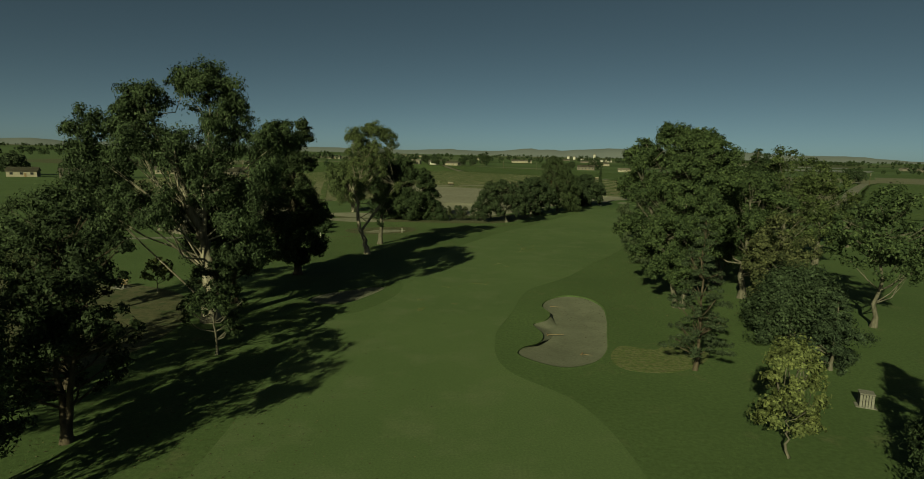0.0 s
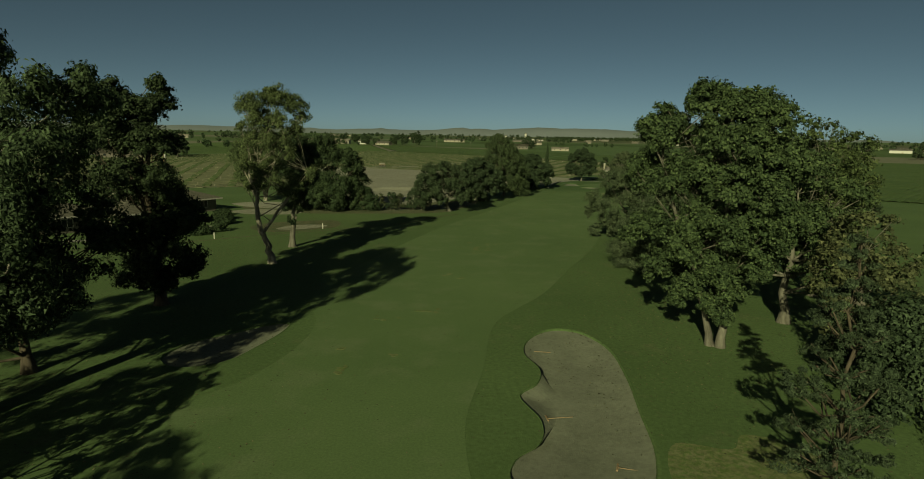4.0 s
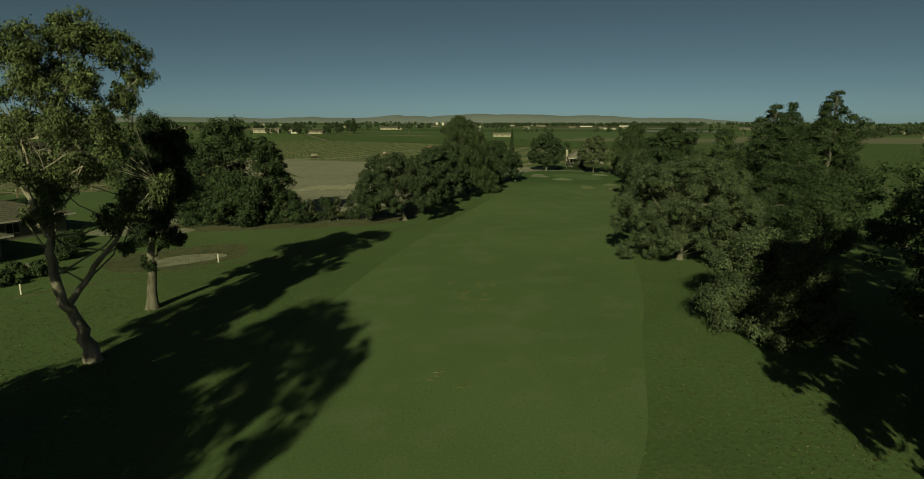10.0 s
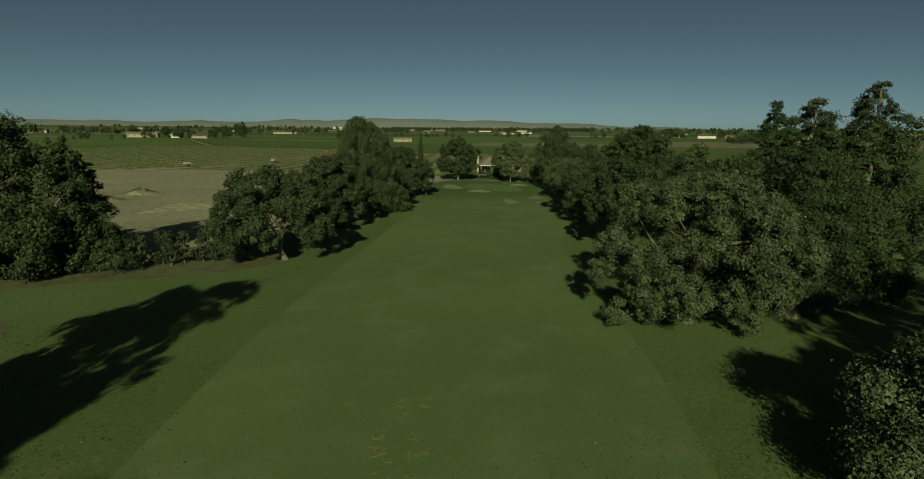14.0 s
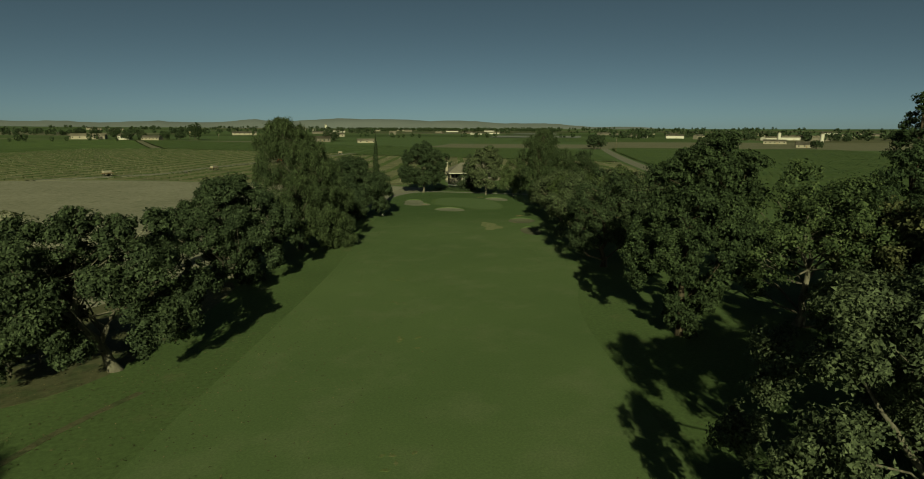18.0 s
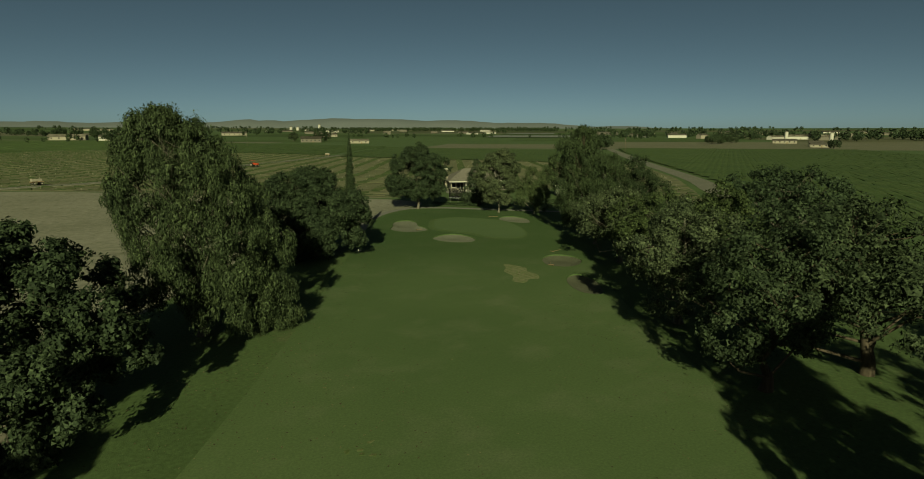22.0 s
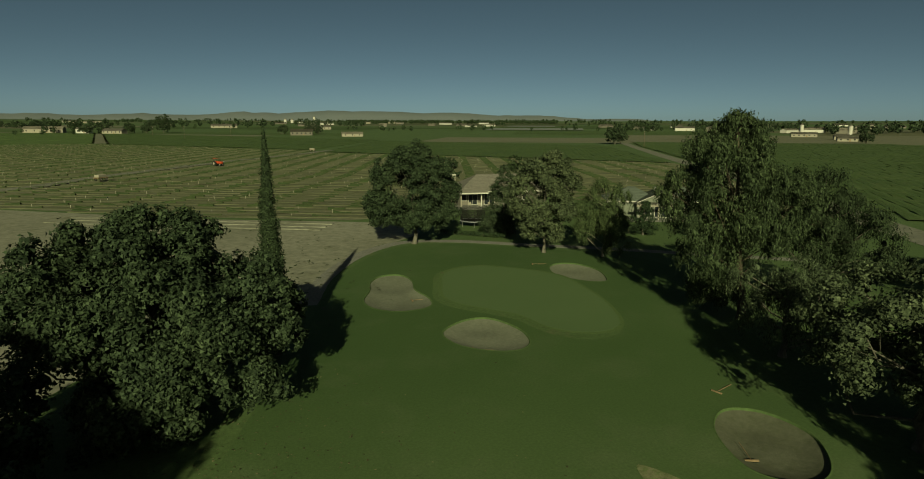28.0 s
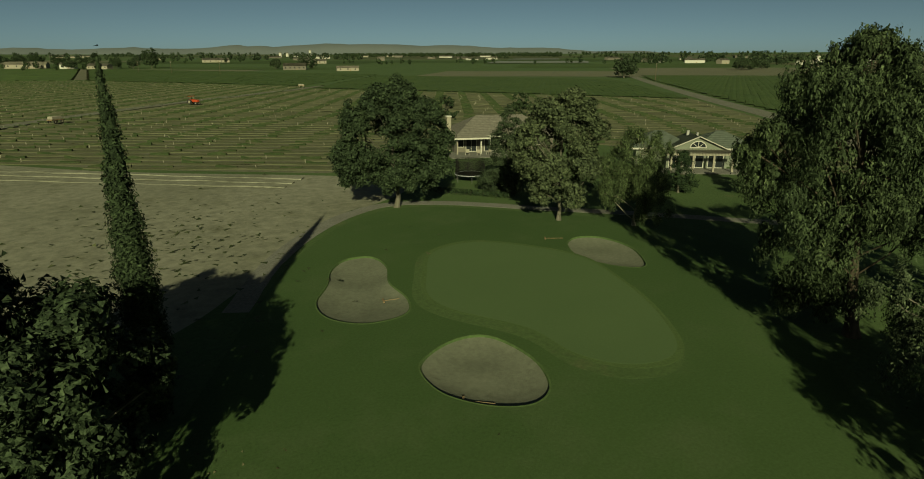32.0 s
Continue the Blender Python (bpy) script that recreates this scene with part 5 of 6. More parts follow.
pale_cover = ground_material("pale_cover", (0.118, 0.129, 0.131), (0.148, 0.160, 0.159), (0.088, 0.104, 0.077), (0.5, 0.7), 0.02, 0.4, 0.3)
FIELD_MATS = [field_green, dry_grass, vine_leaf, field_soil, row_grass, field_green]
rng = np.random.default_rng(5)
for j in range(34):
    d = 620 + 3600 * (j / 33) ** 1.3
    bearing = radians(rng.uniform(-42, 82))
    c = np.array([40 + math.sin(bearing) * d, 200 + math.cos(bearing) * d])
    w, dep = rng.uniform(120, 420) * (0.6 + d / 1800), rng.uniform(30, 120) * (0.6 + d / 1200)
    a = radians(-34)
    u, v = np.array([math.cos(a), math.sin(a)]), np.array([-math.sin(a), math.cos(a)])
    far_patch("far_field", [c + u * sx * w + v * sy * dep for sx, sy in ((-1, -1), (1, -1), (1, 1), (-1, 1))], 0.05 + 0.02 * j, FIELD_MATS[int(rng.integers(6))], "distant flat farm field")


# ---- distance: tree belts, farm buildings, hills ----
def tree_belt(places, mat, label, seed):
    """Far trees too small to tell apart, as one object."""
    rng = np.random.default_rng(seed)
    cs, outs, sizes = [], [], []
    for x, y, h in places:
        n = 70
        u = sphere_points(rng, n)
        c = np.array([x, y, h * 0.55]) + u * rng.uniform(0.6, 1.0, (n, 1)) * np.array([h * 0.42, h * 0.42, h * 0.5])
        c[:, 2] = np.maximum(c[:, 2], 0.4) + lift(x, y)
        cs.append(c)
        outs.append(u)
        sizes.append(np.full(n, h * 0.24))
    cs, outs, sizes = np.vstack(cs), np.vstack(outs), np.concatenate(sizes)
    v, f = leaves(rng, cs, outs, 1.0, 0.0, 0.45, 0.8)
    v = v.reshape(-1, 3, 3)
    v = cs[:, None] + (v - cs[:, None]) * sizes[:, None, None]
    return tagged(sheet("tree_belt", v.reshape(-1, 3), f, mat), label, "far trees", "", "stuff")


rng = np.random.default_rng(9)
for b in range(16):
    d = 620 + 240 * b
    places = []
    gaps = rng.uniform(-45, 85, 5)
    for k in range(62):
        bearing = rng.uniform(-46, 86)
        if np.min(np.abs(gaps - bearing)) < 9 or d < 1000 and -5 < bearing < 62:
            continue
        r = radians(bearing)
        dd = d + rng.normal(0, 60)
        for q in range(int(rng.integers(1, 5))):
            places.append((40 + math.sin(r) * dd + rng.normal(0, 16), 200 + math.cos(r) * dd + rng.normal(0, 10), rng.uniform(5, 11) * (0.8 + d / 5000)))
    if places:
        tree_belt(places, LEAF["con"], "distant belt of dark trees across the plain", 40 + b)


far_orchard = []
for k in range(330):
    b, d = radians(rng.uniform(15.5, 35.5)), rng.uniform(2250, 2700)
    far_orchard.append((40 + math.sin(b) * d, 200 + math.cos(b) * d, rng.uniform(11, 15)))
tree_belt(far_orchard, LEAF["con"], "distant dark orchard across the plain", 70)
far_groves = []
for bearing, d, n in ((-22, 1500, 14), (-17, 1350, 16), (-12, 1400, 18), (-5, 1700, 14), (0, 1500, 16), (4, 1750, 12), (8, 1600, 16), (12, 1800, 14), (15, 1700, 10), (44, 1150, 20), (49, 1250, 12), (53, 1000, 16), (56, 1150, 14), (61, 1000, 18), (66, 1050, 18)):
    for k in range(n):
        b, dd = radians(bearing + rng.normal(0, 1.3)), d + rng.normal(0, 40)
        far_groves.append((40 + math.sin(b) * dd, 200 + math.cos(b) * dd, rng.uniform(8, 17)))
tree_belt(far_groves, LEAF["oak"], "groves of dark trees in the distant town", 71)
for k, (b0, b1, d0, d1) in enumerate(((27.5, 37.0, 1080, 1290), (29.5, 34.5, 1500, 1700))):
    ring = [(b0, d0), (b1, d0), (b1, d1), (b0 + 1, d1)]
    far_patch("covered_field", [(70 + math.sin(radians(b)) * d, 190 + math.cos(radians(b)) * d) for b, d in ring], 0.9 + 0.1 * k, pale_cover, "pale plastic-covered strip of far field")


def hills():
    """A low range along the horizon, as a plain far backdrop."""
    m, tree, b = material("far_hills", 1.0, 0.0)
    # pale blue-grey base colour with the haze of distance mixed in
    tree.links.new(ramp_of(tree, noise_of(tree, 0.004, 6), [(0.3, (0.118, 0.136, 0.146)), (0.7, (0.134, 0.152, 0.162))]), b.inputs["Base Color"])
    n = 260
    v, f = [], []
    for i in range(n):
        a = radians(-75 + 190 * i / (n - 1))
        deg = math.degrees(a)
        h = 66 + 32 * math.exp(-((deg - 17) / 12) ** 2) + 13 * noise.noise((deg * 0.25, 4, 1)) + 8 * noise.noise((deg * 0.9, 2, 7))
        h *= 1 - 0.85 * min(1, max(0, (deg - 33) / 24))
        for d, z in ((4300, 0.2), (4500, 0.62), (4700, 1.0), (4790, 0.9)):
            v.append((40 + math.sin(a) * d, 200 + math.cos(a) * d, h * z * 1.15))
    for i in range(n - 1):
        for j in range(3):
            f.append((i * 4 + j, (i + 1) * 4 + j, (i + 1) * 4 + j + 1, i * 4 + j + 1))
    tagged(sheet("backdrop_hills", v, f, m, None, True), "low hills along the horizon, haze put into their blue-grey colour", "hills", "", "structure")


hills()


def far_house(x, y, rz, w, d, h, wall, roof, label, name="farm_house", windows=3, category="house"):
    """A gabled building with openings, seen from afar."""
    t = thing(name, x, y, lift(x, y), rz, label, category)
    part("wall", a_box(-w / 2, -d / 2, 0, w / 2, d / 2, h), wall, t)
    bm = bmesh.new()
    o, rh = 0.5, d * 0.24
    for s in (-1, 1):
        vs = [bm.verts.new(p) for p in ((-w / 2 - o, s * (d / 2 + o), h - 0.15), (w / 2 + o, s * (d / 2 + o), h - 0.15), (w / 2 + o, 0, h + rh), (-w / 2 - o, 0, h + rh))]
        bm.faces.new(vs if s < 0 else vs[::-1])
    bmesh.ops.solidify(bm, geom=bm.faces[:], thickness=0.18)
    part("roof", bm, roof, t)
    for s in (-1, 1):
        bm = bmesh.new()
        tri = [(-d / 2, h - 0.02), (d / 2, h - 0.02), (0, h + rh - 0.2)]
        a, c = [[bm.verts.new((s * (w / 2 - k), y, z)) for y, z in tri] for k in (0, 0.2)]
        bm.faces.new(a), bm.faces.new(c[::-1])
        for i in range(3):
            bm.faces.new((a[i], c[i], c[(i + 1) % 3], a[(i + 1) % 3]))
        bmesh.ops.recalc_face_normals(bm, faces=bm.faces)
        part("gable", bm, wall, t)
    for i in range(windows):
        cx = -w / 2 + w * (i + 0.5) / windows
        part("window", a_box(cx - 0.7, -d / 2 - 0.06, h * 0.38, cx + 0.7, -d / 2 + 0.02, h * 0.78), dark_glass, t)
    part("door", a_box(w * 0.08, -d / 2 - 0.07, 0, w * 0.08 + 1.0, -d / 2 + 0.02, min(2.1, h * 0.8)), timber, t)
    return t


for x, y, rz, w, d, h, wall, roof, label, nm in [
    (-101, 1130, -10, 46, 14, 5.0, cream_wall, cream_wall, "long pale farm shed on the plain", "farm_shed"),
    (-52, 1090, -20, 16, 11, 5.5, white_paint, grey_roof, "white farm house among trees", "farm_house"),
    (-16, 1060, -30, 26, 12, 4.0, cream_wall, grey_roof, "low farm shed with a grey roof", "farm_shed"),
    (194, 930, -15, 26, 14, 4.6, tan_wall, brown_roof, "farm house with a wide brown roof", "farm_house"),
    (238, 860, -10, 24, 9, 3.4, cream_wall, cream_wall, "long pale shed on the plain", "farm_shed"),
    (300, 1300, 0, 40, 14, 5.0, cream_wall, grey_roof, "large pale farm shed far off", "farm_shed"),
    (150, 1500, 0, 50, 14, 5.0, cream_wall, grey_roof, "large pale packing shed far off", "farm_shed"),
    (600, 510, -50, 16, 7, 3.0, cream_wall, grey_roof, "long white shed beyond the vineyard", "farm_shed"),
    (640, 540, -50, 13, 8, 3.6, cream_wall, grey_roof, "pale farm building beyond the vineyard", "farm_house"),
    (700, 620, -50, 26, 9, 3.6, cream_wall, grey_roof, "long white shed beyond the vineyard", "farm_shed"),
    (-207, 416, 25, 13, 9, 3.0, cream_wall, grey_roof, "small pale house at the vineyard edge", "farm_house"),
    (-203, 446, 60, 11, 8, 3.6, white_paint, grey_roof, "white gabled house at the vineyard edge", "farm_house"),
    (-163, 438, 60, 12, 8, 3.4, white_paint, brown_roof, "white gabled house at the vineyard edge", "farm_house"),
    (-168, 412, 25, 24, 9, 2.9, tan_wall, brown_roof, "low house with a brown roof at the vineyard edge", "farm_house"),
    (-330, 760, 20, 70, 16, 3.6, cream_wall, cream_wall, "long white packing shed far off", "farm_shed"),
    (-243, 330, 25, 14, 9, 3.2, cream_wall, brown_roof, "pale house among trees", "farm_house"),
    (-212, 328, 30, 16, 9, 3.2, tan_wall, grey_roof, "pale house among trees", "farm_house"),
]:
    far_house(x, y, rz, w, d, h, wall, roof, label, nm, 5 if w > 24 else 3, "shed" if "shed" in nm else "house")
rng = np.random.default_rng(61)
ROOFS, WALLS = [grey_roof, brown_roof, grey_roof, cream_wall], [cream_wall, white_paint, tan_wall]
for i in range(46):
    b = radians((rng.uniform(-24, 22) if i % 3 == 0 else rng.uniform(8, 30)) if i < 26 else rng.uniform(40, 66))
    d = rng.uniform(1250, 2600) if i < 26 else rng.uniform(950, 1900)
    far_house(40 + math.sin(b) * d, 200 + math.cos(b) * d, rng.uniform(-50, 20), rng.uniform(14, 44), rng.uniform(9, 14), rng.uniform(3.4, 6.0), WALLS[i % 3], ROOFS[i % 4], "small pale building of a distant town", "town_house", 0)


def storage_tower(bearing, d, h, r):
    b = radians(bearing)
    x, y = 40 + math.sin(b) * d, 200 + math.cos(b) * d
    t = thing("storage_tower", x, y, lift(x, y), 0, "tall white storage tower on the far plain", "tower")
    part("shaft", a_rod((0, 0, 0), (0, 0, h), r, sides=14), white_paint, t)
    part("cap", a_rod((0, 0, h), (0, 0, h + r * 0.7), r * 1.1, r * 0.3, sides=14), grey_roof, t)


for q in ((12.6, 2400, 24, 5), (57.0, 960, 12, 2.6), (60.5, 930, 11, 2.8), (10.0, 2500, 14, 6), (10.6, 2520, 13, 6)):
    storage_tower(*q)
for i, (x, y, h, r, lf) in enumerate([(40, 1075, 26, 10, "con"), (20, 1070, 13, 8, "oak"), (0, 1075, 14, 8, "con"), (-30, 1090, 13, 8, "oak"), (-70, 1160, 17, 10, "con"), (-96, 1180, 18, 10, "con"), (-120, 1200, 17, 10, "oak"), (-46, 1050, 12, 8, "oak"),
                                      (210, 960, 16, 8, "oak"), (226, 980, 14, 7, "con"), (180, 980, 13, 8, "oak"), (353, 536, 15, 8.5, "oak"), (366, 545, 12, 6, "oak"), (600, 640, 11, 9, "oak"), (625, 650, 11, 9, "con"), (650, 655, 10, 9, "oak"), (560, 470, 9, 6, "oak"),
                                      (-190, 430, 12, 7, "con"), (-180, 455, 14, 6, "con"), (-150, 450, 14, 9, "oak"), (-140, 430, 12, 8, "oak"), (-225, 430, 11, 7, "oak"), (-215, 455, 13, 7, "con"), (-225, 345, 12, 8, "oak"), (-195, 345, 11, 7, "con"), (-260, 345, 14, 9, "oak")]):
    make_tree("oak", lf, x, y, h, r, 1.0, "distant dark tree standing by farm buildings", 400 + i, size=1.0, density=0.8, trunk=0.4, group="trees of the far plain")


# ---- houses ----
def hip_roof(parent, w, d, z, rise, mat, at=(0, 0), ridge=None, over=0.6, courses=9):
    """A hipped roof laid in overlapping courses, with a ridge along x."""
    ridge = max(0.0, w - d) if ridge is None else ridge
    X, Y = w / 2 + over, d / 2 + over
    cx, cy = at

    def ring(bm, f, lift):
        x, y = X + (ridge / 2 - X) * f, max(0.001, Y * (1 - f))
        return [bm.verts.new((cx + a * x, cy + b * y, z + rise * f + lift)) for a, b in ((-1, -1), (1, -1), (1, 1), (-1, 1))]

    bm = bmesh.new()
    lo, hi, under = ring(bm, 0, 0), ring(bm, 0.995, 0), ring(bm, 0, -0.12)
    for i in range(4):
        j = (i + 1) % 4
        bm.faces.new((lo[i], lo[j], hi[j], hi[i]))
        bm.faces.new((under[i], under[j], lo[j], lo[i]))
    bm.faces.new(under[::-1])
    bm.faces.new(hi)
    roof = part("roof", bm, mat, parent)
    for k in range(courses):
        bm = bmesh.new()
        a, b, c = ring(bm, k / courses, 0.06), ring(bm, min(0.99, (k + 1.05) / courses), 0.02), ring(bm, k / courses, 0.004)
        for i in range(4):
            j = (i + 1) % 4
            bm.faces.new((a[i], a[j], b[j], b[i]))
            bm.faces.new((c[i], c[j], a[j], a[i]))
        part("shingle_course", bm, mat, roof)
    part("ridge_cap", a_box(cx - ridge / 2 - 0.1, cy - 0.14, z + rise - 0.02, cx + ridge / 2 + 0.1, cy + 0.14, z + rise + 0.08, bevel=0.03), mat, roof)
    part("fascia", a_box(cx - X, cy - Y - 0.03, z - 0.22, cx + X, cy - Y - 0.005, z + 0.02), white_paint, parent)
    return roof


def window_in(parent, x0, x1, z0, z1, y, frame_mat=None, bars=1):
    fr = frame_mat or white_paint
    bm = bmesh.new()
    t = 0.08
    for a in ((x0 - t, z0 - t, x1 + t, z0), (x0 - t, z1, x1 + t, z1 + t), (x0 - t, z0, x0, z1), (x1, z0, x1 + t, z1)):
        box(bm, a[0], y - 0.06, a[1], a[2], y + 0.02, a[3])
    for i in range(bars):
        cx = x0 + (x1 - x0) * (i + 1) / (bars + 1)
        box(bm, cx - 0.03, y - 0.05, z0, cx + 0.03, y + 0.01, z1)
    w = part("window", bm, fr, parent)
    part("pane", a_box(x0, y - 0.02, z0, x1, y + 0.012, z1), dark_glass, w)
    return w


def end_house():
    """The house behind the green: a long hipped roof, a front wing and a deep porch."""
    t = thing("house", 90.9, 269.6, 0, -15, "tan single-storey house with a grey hipped roof, porch and white chimney", "house")
    h = 2.7
    # the tan is darkened to hold the shade under the porch
    part("wall", a_box(0, 2.6, 0, 16.5, 10.4, h), tan_wall, t)
    # paler wall colour stands in for sunlight on this end
    part("wall", a_box(0, 0, 0, 0.2, 2.59, h), cream_wall, t, "cream end wall of the porch, paler to paint the sun on it")
    hip_roof(t, 16.5, 8.6, h, 2.7, grey_roof, (8.25, 6.1), courses=12)
    hip_roof(t, 4.6, 5.4, h, 1.7, grey_roof, (2.2, 2.4), ridge=0.3, courses=8)
    for x, y in ((3.9, 0.25), (7.6, 2.0), (11.4, 2.0)):
        part("porch_post", a_box(x - 0.11, y - 0.11, 0, x + 0.11, y + 0.11, h - 0.2, bevel=0.02), white_paint, t)
    part("porch_beam", a_box(0.22, 0.12, h - 0.42, 4.1, 0.38, h - 0.2, bevel=0.02), white_paint, t)
    part("porch_beam", a_box(4.12, 1.88, h - 0.42, 12.0, 2.12, h - 0.2, bevel=0.02), white_paint, t)
    part("chimney", a_box(-0.75, 4.6, 0, -0.05, 5.6, 5.4, bevel=0.04), cream_wall, t)
    part("chimney_cap", a_box(-0.85, 4.5, 5.4, 0.05, 5.7, 5.58, bevel=0.03), white_paint, t)
    part("patio", a_box(-1.4, -3.4, 0, 9.4, 2.58, 0.08, bevel=0.02), concrete, t)
    window_in(t, 0.7, 1.5, 0.9, 2.1, 2.6, bars=0)
    window_in(t, 2.0, 3.6, 0.15, 2.2, 2.6, bars=1)
    window_in(t, 5.0, 6.9, 0.15, 2.2, 2.6, bars=1)
    window_in(t, 8.4, 10.2, 0.9, 2.1, 2.6, bars=1)
    window_in(t, 12.4, 14.4, 0.9, 2.1, 2.6, bars=2)
    return t


end_house()


def patio_chair(x, y, rz, seed):
    t = thing("patio_chair", x, y, 0.08, rz, "pale slatted patio chair on the porch slab", "chair", "patio furniture")
    part("seat", a_box(-0.3, -0.28, 0.38, 0.3, 0.28, 0.44, bevel=0.02), cream_wall, t)
    part("backrest", a_box(-0.3, 0.24, 0.44, 0.3, 0.3, 0.95, bevel=0.02), cream_wall, t)
    for sx in (-0.26, 0.26):
        for sy in (-0.24, 0.24):
            part("leg", a_rod((sx, sy, 0), (sx, sy, 0.39), 0.025), white_paint, t)


for i, (x, y, rz) in enumerate([(92.2, 268.6, 160), (93.6, 267.4, 140), (95.4, 267.6, 200)]):
    patio_chair(x, y, rz, i)


def green_house():
    """The house with the green roof: a broad front gable between two wings, and a white pergola."""
    t = thing("house", 110.5, 244.0, 0, -31, "sage green house with green roof, arched window and white pergola", "house")
    h = 2.6
    part("wall", a_box(-4.4, 4.2, 0, -0.61, 10.6, h), sage_wall, t)
    part("wall", a_box(-0.6, 2.6, 0, 7.4, 11.0, h), sage_wall, t)
    part("wall", a_box(7.41, 4.2, 0, 11.0, 10.6, h), sage_wall, t)
    hip_roof(t, 7.6, 6.4, h, 1.9, green_roof, (-0.8, 7.4), courses=9)
    hip_roof(t, 7.6, 6.4, h, 1.9, green_roof, (7.6, 7.4), courses=9)
    cx, half, top = 3.4, 4.2, 4.35
    bm = bmesh.new()
    prof = [(cx - half + 0.4, h), (cx + half - 0.4, h), (cx, top - 0.15)]
    a = [bm.verts.new((x, 2.6, z)) for x, z in prof]
    b = [bm.verts.new((x, 7.6, z)) for x, z in prof]
    bm.faces.new(a), bm.faces.new(b[::-1])
    for i in range(3):
        bm.faces.new((a[i], b[i], b[(i + 1) % 3], a[(i + 1) % 3]))
    bmesh.ops.recalc_face_normals(bm, faces=bm.faces)
    part("gable", bm, sage_wall, t)
    for s in (-1, 1):
        bm = bmesh.new()
        vs = [bm.verts.new(p) for p in ((cx + s * half, 2.2, h - 0.12), (cx + s * half, 7.8, h - 0.12), (cx, 7.8, top), (cx, 2.2, top))]
        bm.faces.new(vs)
        bmesh.ops.solidify(bm, geom=bm.faces[:], thickness=0.14)
        roof = part("gable_roof", bm, green_roof, t)
        part("rake_board", a_rod((cx + s * half, 2.17, h - 0.1), (cx, 2.17, top), 0.07, sides=5), white_paint, roof)
    part("roof_vent", a_box(cx - 0.75, 6.0, top - 0.6, cx - 0.35, 6.4, top + 0.4, bevel=0.04), galvanised, t)
    part("roof_vent", a_box(cx + 0.3, 5.0, top - 0.4, cx + 0.6, 5.3, top + 0.25, bevel=0.04), galvanised, t)
    bm = bmesh.new()
    arc = [(cx + 1.05 * math.cos(a), 2.85 + 0.85 * math.sin(a)) for a in np.linspace(0, math.pi, 13)]
    bm.faces.new([bm.verts.new((x, 2.56, z)) for x, z in arc])
    win = part("window", bm, dark_glass, t, "half-round window in the gable")
    bm = bmesh.new()
    for (x0, z0), (x1, z1) in zip(arc, arc[1:]):
        rod(bm, (x0, 2.54, z0), (x1, 2.54, z1), 0.07, sides=5)
    rod(bm, (cx - 1.1, 2.54, 2.83), (cx + 1.1, 2.54, 2.83), 0.07, sides=5)
    part("window_frame", bm, white_paint, win)
    for a in (45, 90, 135):
        part("glazing_bar", a_rod((cx, 2.54, 2.85), (cx + 1.02 * math.cos(radians(a)), 2.54, 2.85 + 0.83 * math.sin(radians(a))), 0.04, sides=5), white_paint, win)
    window_in(t, -0.2, 1.5, 0.2, 2.1, 2.6, bars=1)
    window_in(t, 2.2, 4.2, 0.2, 2.1, 2.6, bars=1)
    window_in(t, 4.9, 6.8, 0.2, 2.1, 2.6, bars=1)
    for x in (-0.6, 2.2, 4.8, 7.2):
        part("pergola_post", a_box(x - 0.12, -0.12, 0, x + 0.12, 0.12, 2.2, bevel=0.02), cream_wall, t)
    part("pergola_beam", a_box(-1.3, -0.18, 2.2, 8.2, 0.18, 2.48, bevel=0.02), cream_wall, t)
    for i in range(24):
        x = -1.2 + 9.3 * i / 23
        part("rafter", a_box(x - 0.05, -0.6, 2.485, x + 0.05, 2.58, 2.62), cream_wall, t)
    part("patio", a_box(-2.2, -1.4, 0, 9.0, 2.58, 0.08, bevel=0.02), concrete, t)
    return t


green_house()


